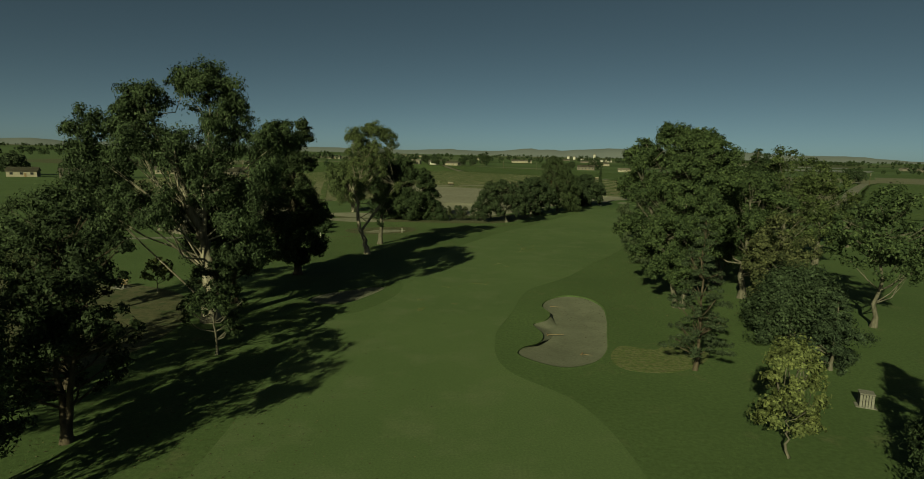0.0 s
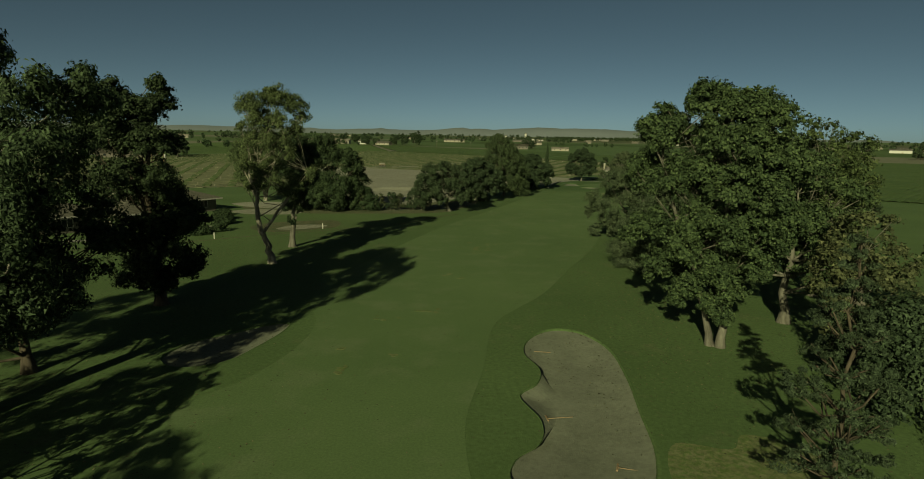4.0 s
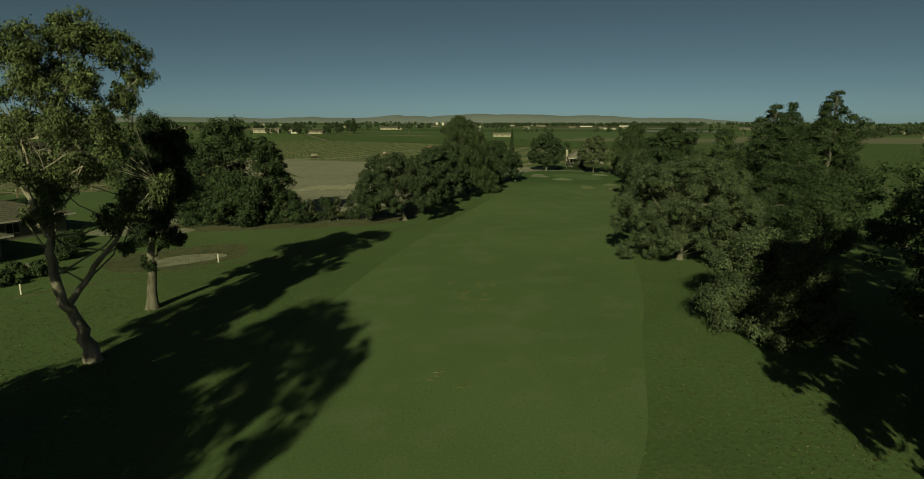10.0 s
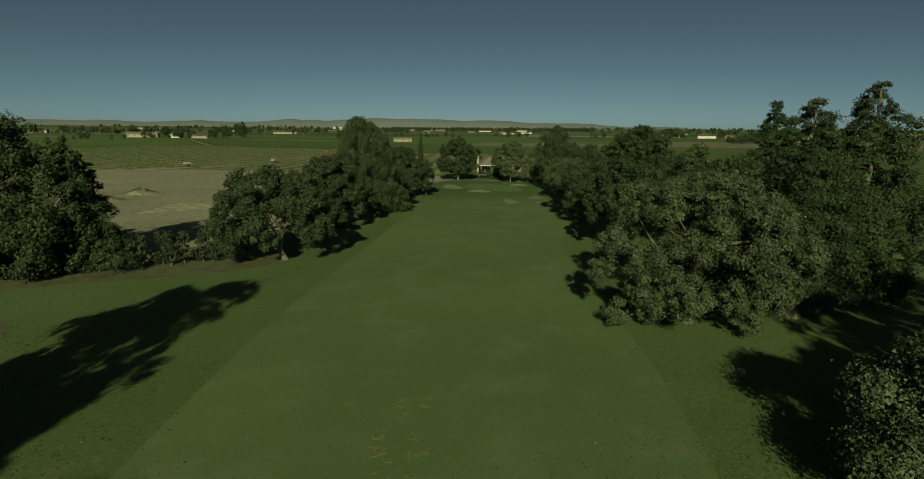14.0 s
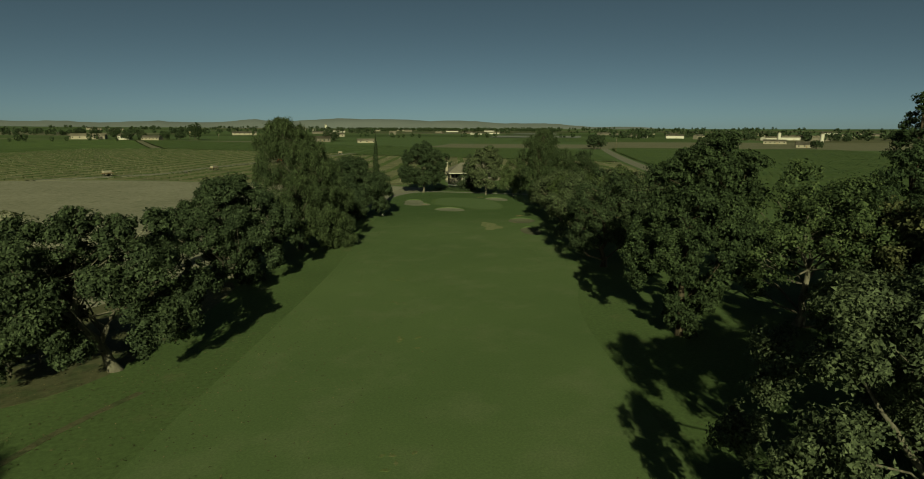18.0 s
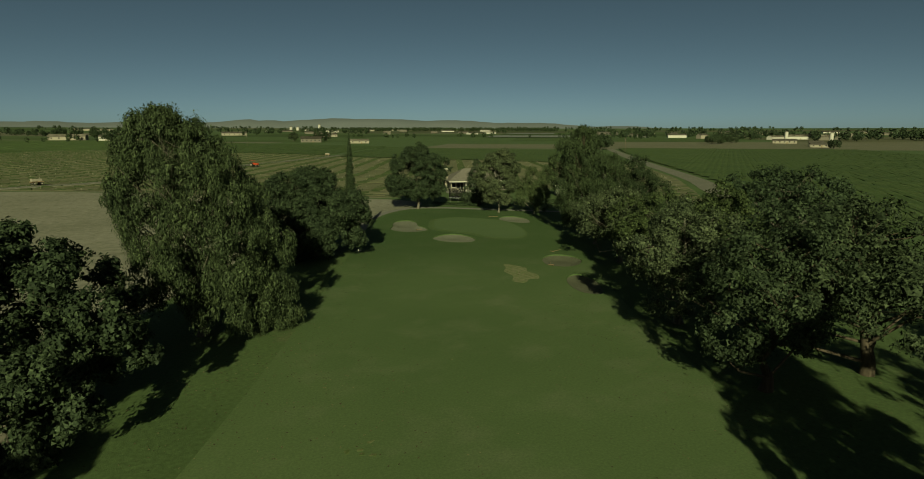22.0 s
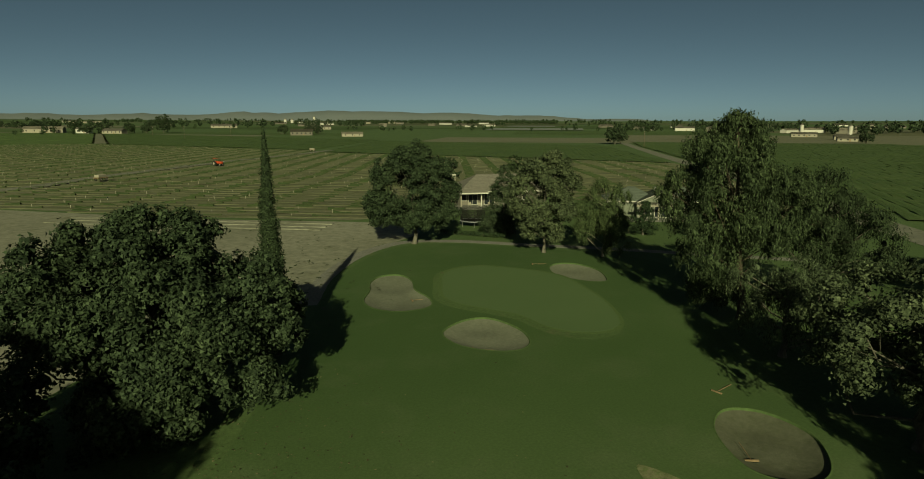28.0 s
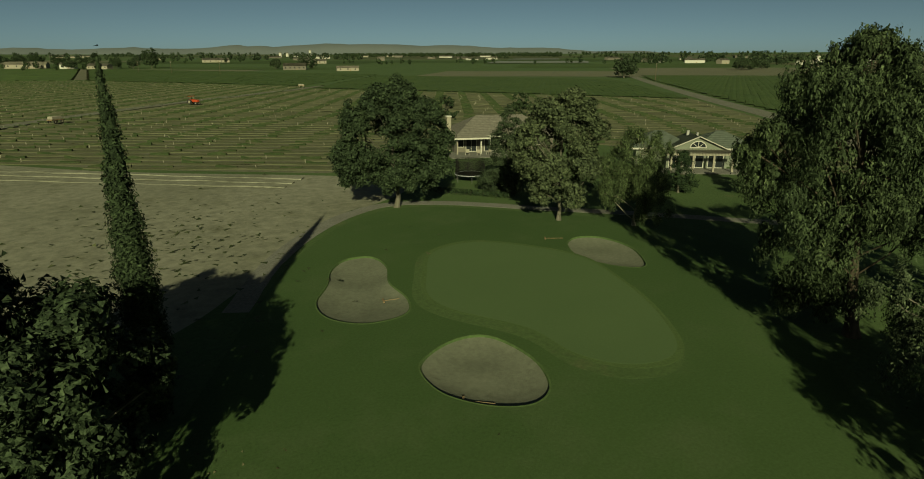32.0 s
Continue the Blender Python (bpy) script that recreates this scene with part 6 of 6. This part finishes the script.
def ranch_house():
    """Low house on the left with a rambling brown roof."""
    t = thing("house", -42.9, 125.3, 0, 54, "rambling low house with hipped brown roofs and tan walls", "house")
    for cx, cy, w, d, h, rise in ((0, 0, 12, 10, 2.6, 2.0), (13.2, 10.6, 14, 9.5, 2.6, 2.0), (-11.5, 4, 12, 9, 2.6, 1.9)):
        part("wall", a_box(cx - w / 2, cy - d / 2, 0, cx + w / 2, cy + d / 2, h), tan_wall, t)
        hip_roof(t, w, d, h, rise, brown_roof, (cx, cy), over=0.9, courses=11)
        for k in range(3):
            x0 = cx - w / 2 + w * (0.18 + 0.28 * k)
            window_in(t, x0, x0 + 1.6, 0.9, 2.1, cy - d / 2, bars=1)
    # entrance gable
    for s in (-1, 1):
        bm = bmesh.new()
        vs = [bm.verts.new(p) for p in ((1.0 + s * 3.6, -8.2, 2.5), (1.0 + s * 3.6, -2.0, 2.5), (1.0, -2.0, 4.2), (1.0, -8.2, 4.2))]
        bm.faces.new(vs)
        bmesh.ops.solidify(bm, geom=bm.faces[:], thickness=0.16)
        part("gable_roof", bm, brown_roof, t)
    bm = bmesh.new()
    a = [bm.verts.new((1.0 + x, -7.6, z)) for x, z in ((-3.0, 2.6), (3.0, 2.6), (0, 4.0))]
    b = [bm.verts.new((1.0 + x, -5.0, z)) for x, z in ((-3.0, 2.6), (3.0, 2.6), (0, 4.0))]
    bm.faces.new(a)
    for i in range(3):
        bm.faces.new((a[i], b[i], b[(i + 1) % 3], a[(i + 1) % 3]))
    part("gable", bm, tan_wall, t)
    for x in (-1.7, 3.7):
        part("porch_post", a_box(x - 0.15, -7.7, 0, x + 0.15, -7.4, 2.6, bevel=0.02), tan_wall, t)
    part("chimney", a_box(-3.6, 0.6, 3.5, -2.7, 1.5, 5.4, bevel=0.04), cream_wall, t)
    return t


ranch_house()
strip("drive", [(-60, 104), (-46, 108.5), (-37.5, 112.5), (-33.2, 118.5), (-31.0, 124)], 1.8, 0.02, concrete, "pale concrete drive before the low house", "driveway")


# ---- garden and course furniture ----
def trampoline():
    t = thing("trampoline", 83.8, 251.0, 0, 10, "round black trampoline with a safety net on the lawn", "trampoline")
    n, r = 32, 1.85
    ang = [2 * math.pi * i / n for i in range(n)]
    bm = bmesh.new()
    vs = [bm.verts.new((1.6 * math.cos(a), 1.6 * math.sin(a), 0.86)) for a in ang]
    bm.faces.new(vs)
    bmesh.ops.solidify(bm, geom=bm.faces[:], thickness=0.02)
    part("mat", bm, rubber, t)
    def ring(z, rad, thick):
        bm = bmesh.new()
        for i in range(n):
            a, b = ang[i], ang[(i + 1) % n]
            rod(bm, (rad * math.cos(a), rad * math.sin(a), z), (rad * math.cos(b), rad * math.sin(b), z), thick, sides=6)
        return bm
    v = [(k * math.cos(a), k * math.sin(a), 0.9) for k in (1.58, 1.9) for a in ang] + [(k * math.cos(a), k * math.sin(a), 0.86) for k in (1.58, 1.9) for a in ang]
    f = [(i, (i + 1) % n, n + (i + 1) % n, n + i) for i in range(n)] + [(n + i, n + (i + 1) % n, 3 * n + (i + 1) % n, 3 * n + i) for i in range(n)]
    sheet("edge_pad", v, f, plain("pad_vinyl", (0.30, 0.33, 0.36), 0.5), t)
    part("rim", ring(0.84, 1.86, 0.03), galvanised, t)
    part("top_rail", ring(2.6, 1.82, 0.012), black_steel, t)
    for i in range(6):
        a = 2 * math.pi * i / 6
        c, s = math.cos(a), math.sin(a)
        part("leg", a_rod((1.86 * c, 1.86 * s, 0), (1.86 * c, 1.86 * s, 0.84), 0.03), galvanised, t)
        part("net_pole", a_rod((1.88 * c, 1.88 * s, 0.84), (1.86 * c, 1.86 * s, 2.65), 0.03), black_steel, t)
    # the net, as a mesh of thin cords
    bm = bmesh.new()
    for i in range(150):
        a = 2 * math.pi * i / 150
        c, s = 1.8 * math.cos(a), 1.8 * math.sin(a)
        rod(bm, (c, s, 0.9), (c, s, 2.6), 0.016, sides=3)
    for k in range(18):
        z = 0.98 + 0.085 * k
        for i in range(n):
            a, b = ang[i], ang[(i + 1) % n]
            rod(bm, (1.8 * math.cos(a), 1.8 * math.sin(a), z), (1.8 * math.cos(b), 1.8 * math.sin(b), z), 0.01, sides=3)
    part("net", bm, black_steel, t)


trampoline()


def power_pole(x, y, h, rz):
    t = thing("power_pole", x, y, lift(x, y), rz, "wooden power pole with a crossarm", "pole", "power poles")
    part("pole", a_rod((0, 0, -0.3), (0, 0, h), 0.16, 0.10, sides=9), pole_wood, t)
    arm = part("crossarm", a_box(-1.2, -0.06, h - 0.9, 1.2, 0.06, h - 0.76, bevel=0.01), pole_wood, t)
    for x in (-1.1, -0.4, 0.4, 1.1):
        part("insulator", a_rod((x, 0, h - 0.76), (x, 0, h - 0.58), 0.05, 0.03, sides=7), white_paint, arm)
    part("transformer", a_rod((0.3, 0, h - 2.4), (0.3, 0, h - 1.5), 0.22, sides=10), galvanised, t)


for x, y, h, rz in ((-61.5, 190, 11.0, 20), (-90, 262, 11.0, 20), (-120, 335, 11.0, 20), (-150, 408, 11.0, 20), (60, 860, 12, 0), (30, 900, 12, 0), (330, 480, 11, 30), (100, 800, 12, 0)):
    power_pole(x, y, h, rz)


def bunker_rake(x, y, z, rz):
    t = thing("bunker_rake", x, y, z, rz, "wooden-handled rake lying in the bunker sand", "rake", "bunker rakes")
    part("handle", a_rod((0, 0, 0.05), (1.5, 0, 0.09), 0.02, sides=7), timber, t)
    bar = part("head", a_box(-0.05, -0.32, 0.02, 0.05, 0.32, 0.09, bevel=0.01), timber, t)
    for i in range(7):
        y = -0.28 + 0.56 * i / 6
        part("tine", a_rod((0, y, 0.03), (0, y, -0.07), 0.012, sides=5), black_steel, bar)


for x, y, z, rz in ((9.6, 62.7, -0.3, -20), (8.1, 52.1, -0.3, 0), (10.2, 46.9, -0.3, -25), (61.6, 207.8, -0.2, -38), (62.2, 220.4, -0.3, -10), (67.0, 190.3, -0.3, 60), (70.8, 195.6, 0.0, 10), (78.4, 226.4, 0.0, -30)):
    bunker_rake(x, y, z, rz)


def marker_stake(x, y):
    t = thing("marker_stake", x, y, 0, 0, "short white marker stake in the turf", "marker stake", "marker stakes")
    part("stake", a_box(-0.06, -0.06, -0.1, 0.06, 0.06, 0.85, bevel=0.01), white_paint, t)
    part("cap", a_box(-0.07, -0.07, 0.85, 0.07, 0.07, 0.92, bevel=0.015), white_paint, t)


for x, y in ((-12.0, 120.6), (-31.6, 96.5), (-26.5, 111)):
    marker_stake(x, y)


def tee_bench(x, y):
    t = thing("bench", x, y, 0, -20, "grey concrete and timber bench on a small slab", "bench")
    part("slab", a_box(-0.9, -0.6, 0, 0.9, 0.6, 0.06, bevel=0.01), concrete, t)
    for sx in (-0.55, 0.55):
        part("support", a_box(sx - 0.09, -0.22, 0.06, sx + 0.09, 0.22, 0.45, bevel=0.02), concrete, t)
    for i in range(3):
        part("seat_slat", a_box(-0.75, -0.22 + 0.15 * i, 0.45, 0.75, -0.1 + 0.15 * i, 0.5, bevel=0.01), timber, t)
    for i in range(3):
        part("back_slat", a_box(-0.75, 0.24, 0.58 + 0.15 * i, 0.75, 0.28, 0.70 + 0.15 * i, bevel=0.01), timber, t)
    for sx in (-0.55, 0.55):
        part("back_support", a_box(sx - 0.04, 0.2, 0.45, sx + 0.04, 0.24, 1.05, bevel=0.01), concrete, t)




def litter_bin(x, y):
    t = thing("litter_bin", x, y, 0, -25, "grey slatted litter bin on a small slab", "litter bin")
    part("slab", a_box(-0.6, -0.45, 0, 0.6, 0.45, 0.05, bevel=0.01), concrete, t)
    part("liner", a_box(-0.34, -0.34, 0.05, 0.34, 0.34, 0.8, bevel=0.02), black_steel, t)
    for i in range(5):
        o = -0.32 + 0.16 * i
        for a in ((o - 0.06, -0.4, o + 0.06, -0.35), (o - 0.06, 0.35, o + 0.06, 0.4), (-0.4, o - 0.06, -0.35, o + 0.06), (0.35, o - 0.06, 0.4, o + 0.06)):
            part("slat", a_box(a[0], a[1], 0.06, a[2], a[3], 0.88), concrete, t)
    part("lid", a_box(-0.44, -0.44, 0.9, 0.44, 0.44, 0.97, bevel=0.03), concrete, t)


litter_bin(26.7, 36.8)
tee_bench(-38.5, 66.0)


def yardage_block(x, y, label):
    t = thing("yardage_block", x, y, 0, 20, label, "marker block")
    part("block", a_box(-0.16, -0.16, 0, 0.16, 0.16, 0.3, bevel=0.04), white_paint, t)


yardage_block(48.9, 206.4, "small white marker block at the edge of the shade")


def tractor(x, y, rz):
    t = thing("tractor", x, y, 0.3, rz, "small red farm tractor parked on the dirt track", "tractor")
    part("body", a_box(-0.5, -1.9, 0.7, 0.5, 0.3, 1.5, bevel=0.12), red_paint, t)
    part("cab", a_box(-0.7, 0.2, 0.9, 0.7, 1.6, 1.6, bevel=0.1), red_paint, t)
    cab = part("canopy", a_box(-0.8, 0.1, 2.5, 0.8, 1.7, 2.62, bevel=0.05), red_paint, t)
    for sx in (-0.7, 0.7):
        for sy in (0.2, 1.6):
            part("canopy_post", a_rod((sx, sy, 1.5), (sx, sy, 2.5), 0.04), black_steel, cab)
        wheel = part("wheel", a_rod((sx * 1.25 - 0.18, 1.0, 0.8), (sx * 1.25 + 0.18, 1.0, 0.8), 0.8, sides=20), rubber, t)
        part("rim", a_rod((sx * 1.25 - 0.2, 1.0, 0.8), (sx * 1.25 + 0.2, 1.0, 0.8), 0.42, sides=16), cream_wall, wheel)
        wheel = part("wheel", a_rod((sx - 0.12, -1.4, 0.42), (sx + 0.12, -1.4, 0.42), 0.42, sides=18), rubber, t)
        part("rim", a_rod((sx - 0.14, -1.4, 0.42), (sx + 0.14, -1.4, 0.42), 0.22, sides=14), cream_wall, wheel)
    part("exhaust", a_rod((0.25, -1.0, 1.45), (0.25, -1.0, 2.3), 0.05), black_steel, t)


tractor(59.5, 400, 40)


def farm_trailer(x, y, rz, z=0.0):
    t = thing("farm_trailer", x, y, z, rz, "pale flatbed farm trailer beside the track", "trailer", "farm trailers")
    part("bed", a_box(-1.6, -0.8, 0.7, 1.6, 0.8, 0.9, bevel=0.04), timber, t)
    part("load", a_box(-1.4, -0.7, 0.9, 1.2, 0.7, 1.6, bevel=0.08), cream_wall, t)
    part("drawbar", a_rod((1.6, 0, 0.75), (2.9, 0, 0.45), 0.05), black_steel, t)
    for sx in (-0.9, 0.9):
        for sy in (-0.85, 0.85):
            w = part("wheel", a_rod((sx, sy - 0.1, 0.38), (sx, sy + 0.1, 0.38), 0.38, sides=16), rubber, t)
            part("rim", a_rod((sx, sy - 0.12, 0.38), (sx, sy + 0.12, 0.38), 0.2, sides=12), cream_wall, w)


farm_trailer(114, 500, -20, 0.3)
farm_trailer(28, 352, 50, 0.3)
farm_trailer(-6, 334, 30, 0.3)


def hedge(points, width, height, leaf, label, seed):
    """A clipped hedge along a line."""
    rng = np.random.default_rng(seed)
    p = np.array(points, float)
    root = thing("hedge", p[0, 0], p[0, 1], 0, 0, label, "hedge")
    cs, outs, tubes = [], [], []
    for a, b in zip(p - p[0], p[1:] - p[0]):
        n = int(np.linalg.norm(b - a) * 170)
        t = rng.uniform(0, 1, n)[:, None]
        c = np.column_stack([a + (b - a) * t, np.zeros(n)])
        u = sphere_points(rng, n)
        u[:, 2] = np.abs(u[:, 2])
        off = np.sign(u) * np.abs(u) ** 0.6 * np.array([width / 2, width / 2, height * 0.85])
        cs.append(c + off + np.array([0, 0, 0.12]))
        outs.append(u)
        for k in np.linspace(0.05, 0.95, max(2, int(np.linalg.norm(b - a)))):
            q = a + (b - a) * k
            tubes.append(tube([(q[0], q[1], -0.1), (q[0], q[1], height * 0.4), (q[0] + 0.1, q[1], height * 0.75)], [0.04, 0.03, 0.015], 5))
    v, f = join_tubes(tubes)
    sheet("stem", v, f, dark_bark, root)
    v, f = leaves(rng, np.vstack(cs), np.vstack(outs), 0.16, 0, 0.5, 0.7)
    sheet("foliage", v, f, LEAF[leaf], root)


hedge([(76.6, 247.6), (80.0, 243.9), (83.4, 240.4)], 0.9, 0.6, "con", "low clipped hedge between the cart path and the lawn", 61)
hedge([(90.5, 241.0), (97, 236.5), (104, 236)], 1.4, 1.3, "con", "dark hedge in front of the green-roofed house", 62)


# ---- fallen leaves and scuffs on the turf ----
def litter(name, centre, spread, count, size, mat, label, seed):
    rng = np.random.default_rng(seed)
    p = np.column_stack([rng.normal(centre[0], spread[0], count), rng.normal(centre[1], spread[1], count), np.full(count, 0.03)])
    up = np.tile(np.array([[0, 0, 1.6]]), (count, 1))
    v, f = leaves(rng, p, up, size, 0.0, 0.4, 0.7)
    v[:, 2] = np.maximum(v[:, 2], 0.018)
    tagged(sheet(name, v, f, mat), label, "fallen leaves", "", "stuff")


dead_leaf = leaf_material("dead_leaf", [(0.046, 0.036, 0.017), (0.078, 0.063, 0.029), (0.112, 0.094, 0.045)], 0.2)
for i, (c, sp, n) in enumerate([((-17, 38), (6, 12), 2600), ((-22, 70), (8, 14), 3000), ((-18, 105), (8, 12), 3500), ((-8, 122), (9, 10), 2500), ((20, 62), (7, 9), 2200), ((27, 92), (6, 9), 2200), ((15, 145), (8, 8), 1800), ((32, 176), (6, 12), 1800), ((44, 200), (5, 8), 1500), ((58, 160), (5, 14), 1500), ((36, 106), (8, 6), 1800), ((-25, 96), (11, 13), 5200), ((-12, 128), (12, 7), 3200), ((25, 76), (5, 8), 2200), ((-10, 112), (5, 12), 2600)]):
    litter("fallen_leaves", c, sp, n, 0.12, dead_leaf, "dry fallen leaves scattered over the rough", 500 + i)
litter("weed_tuft", (50, 238), (7, 9), 420, 0.45, LEAF["olive"], "dry weed tufts scattered over the dirt lot", 540)
rng = np.random.default_rng(77)
for cx, cy, r in ((11.5, 103.5, 1.5), (12.6, 101.2, 1.0), (13.5, 106.0, 0.8), (10.2, 99.0, 0.7), (2.2, 72.0, 1.1), (-1.2, 70.5, 0.8), (6.0, 86.0, 0.9), (17.5, 118, 0.7), (24, 128, 0.6), (30, 143, 0.8), (-3.5, 60.5, 1.2), (35.5, 160, 0.6), (33, 152, 0.5)):
    for k in range(5):
        a = rng.uniform(-1.5, 1.5)
        q = np.array([cx, cy]) + rng.normal(0, r * 0.9, 2)
        turn = np.array([[math.cos(a), -math.sin(a)], [math.sin(a), math.cos(a)]])
        pts = [q + turn @ np.array([math.cos(b) * 0.8, math.sin(b) * 0.5]) * r * rng.uniform(0.2, 0.55) for b in np.linspace(0, 6.28, 13)[:-1]]
        patch("turf_scuff", smooth_loop(pts, 3), 0.024 + 0.002 * k, faded_turf, "sandy divot scuff worn into the fairway", "bare patch")

patch("bare_turf", smooth_loop([(-24.0, 122.0), (-20.5, 117.5), (-15.4, 118.2), (-10.2, 122.6), (-9.8, 128.0), (-12.0, 131.0), (-17.6, 129.6), (-22.6, 126.6)], 5), 0.01, dry_grass, "dry bare ring of turf in the rough", "bare patch")
patch("bare_turf", smooth_loop([(-19.6, 121.0), (-17.4, 119.6), (-13.8, 121.4), (-11.6, 123.8), (-13.2, 125.4), (-17.2, 124.6)], 5), 0.016, dry_earth, "sandy hollow in a dry ring of turf", "bare patch")
patch("bare_turf", smooth_loop([(-33.0, 143.0), (-27.0, 139.4), (-21.0, 139.4), (-18.6, 142.4), (-22.4, 145.6), (-29.0, 147.4)], 5), 0.016, dry_earth, "bare sandy patch beside the conifers", "bare patch")
patch("bare_turf", smooth_loop([(-31.0, 151.6), (-24.0, 148.6), (-19.4, 150.4), (-22.0, 158.0), (-29.0, 162.0), (-36.0, 158.0)], 5), 0.016, dry_earth, "bare dirt bank under a pale green tree", "bare patch")
strip("worn_track", [(-60, 96), (-44, 101), (-30, 108), (-20, 114.5), (-8, 121), (2, 128), (9, 137), (13, 141)], 0.5, 0.012, dry_grass, "faint worn track across the rough", "track")


def dirt_mound(x, y, r, h, seed):
    t = thing("dirt_mound", x, y, 0, 0, "low mound of bare earth with dry weeds", "dirt mound", "dirt mounds")
    n, m = 28, 9
    v, f = [], []
    for j in range(m):
        q = j / (m - 1)
        for i in range(n):
            a = 2 * math.pi * i / n
            w = 1 + 0.25 * noise.noise((math.cos(a) * 1.3 + seed, math.sin(a) * 1.3, q * 2))
            v.append((math.cos(a) * r * w * q, math.sin(a) * r * 0.6 * w * q, -0.02 + h * (1 - q) ** 1.3 * (1 + 0.35 * noise.noise((math.cos(a) * 2 + seed, math.sin(a) * 2, q * 3)))))
    for j in range(m - 1):
        for i in range(n):
            f.append((j * n + i, (j + 1) * n + i, (j + 1) * n + (i + 1) % n, j * n + (i + 1) % n))
    sheet("mound", v, f, dry_earth, t, True)
    rng = np.random.default_rng(seed)
    p = np.column_stack([rng.normal(0, r * 0.4, 900), rng.normal(0, r * 0.25, 900), np.zeros(900)])
    p[:, 2] = h * np.clip(1 - np.hypot(p[:, 0] / r, p[:, 1] / r / 0.6), 0, 1) ** 1.3 + 0.1
    vv, ff = leaves(rng, p, np.tile([[0.3, 0.3, 0.6]], (900, 1)), 0.35, 0, 0.6, 0.3)
    sheet("weeds", vv, ff, LEAF["olive"], t)


dirt_mound(-11.5, 228, 4.5, 1.5, 3)
dirt_mound(-17.5, 216, 5.0, 1.4, 8)
hedge_rows("furrow", rows_in([(-9, 192), (8, 196), (14, 208), (-4, 206)], 12.0, 1.9), 0.1, 1.1, 1.5, dry_earth, "ploughed furrows at the edge of the dirt lot", 91, 0.25)
hedge_rows("furrow", rows_in([(30, 286), (66, 262), (62, 256), (26, 281)], -34.0, 2.6), 0.12, 0.9, 2.5, dry_earth, "shallow wheel ridges across the dirt lot", 92, 0.5)
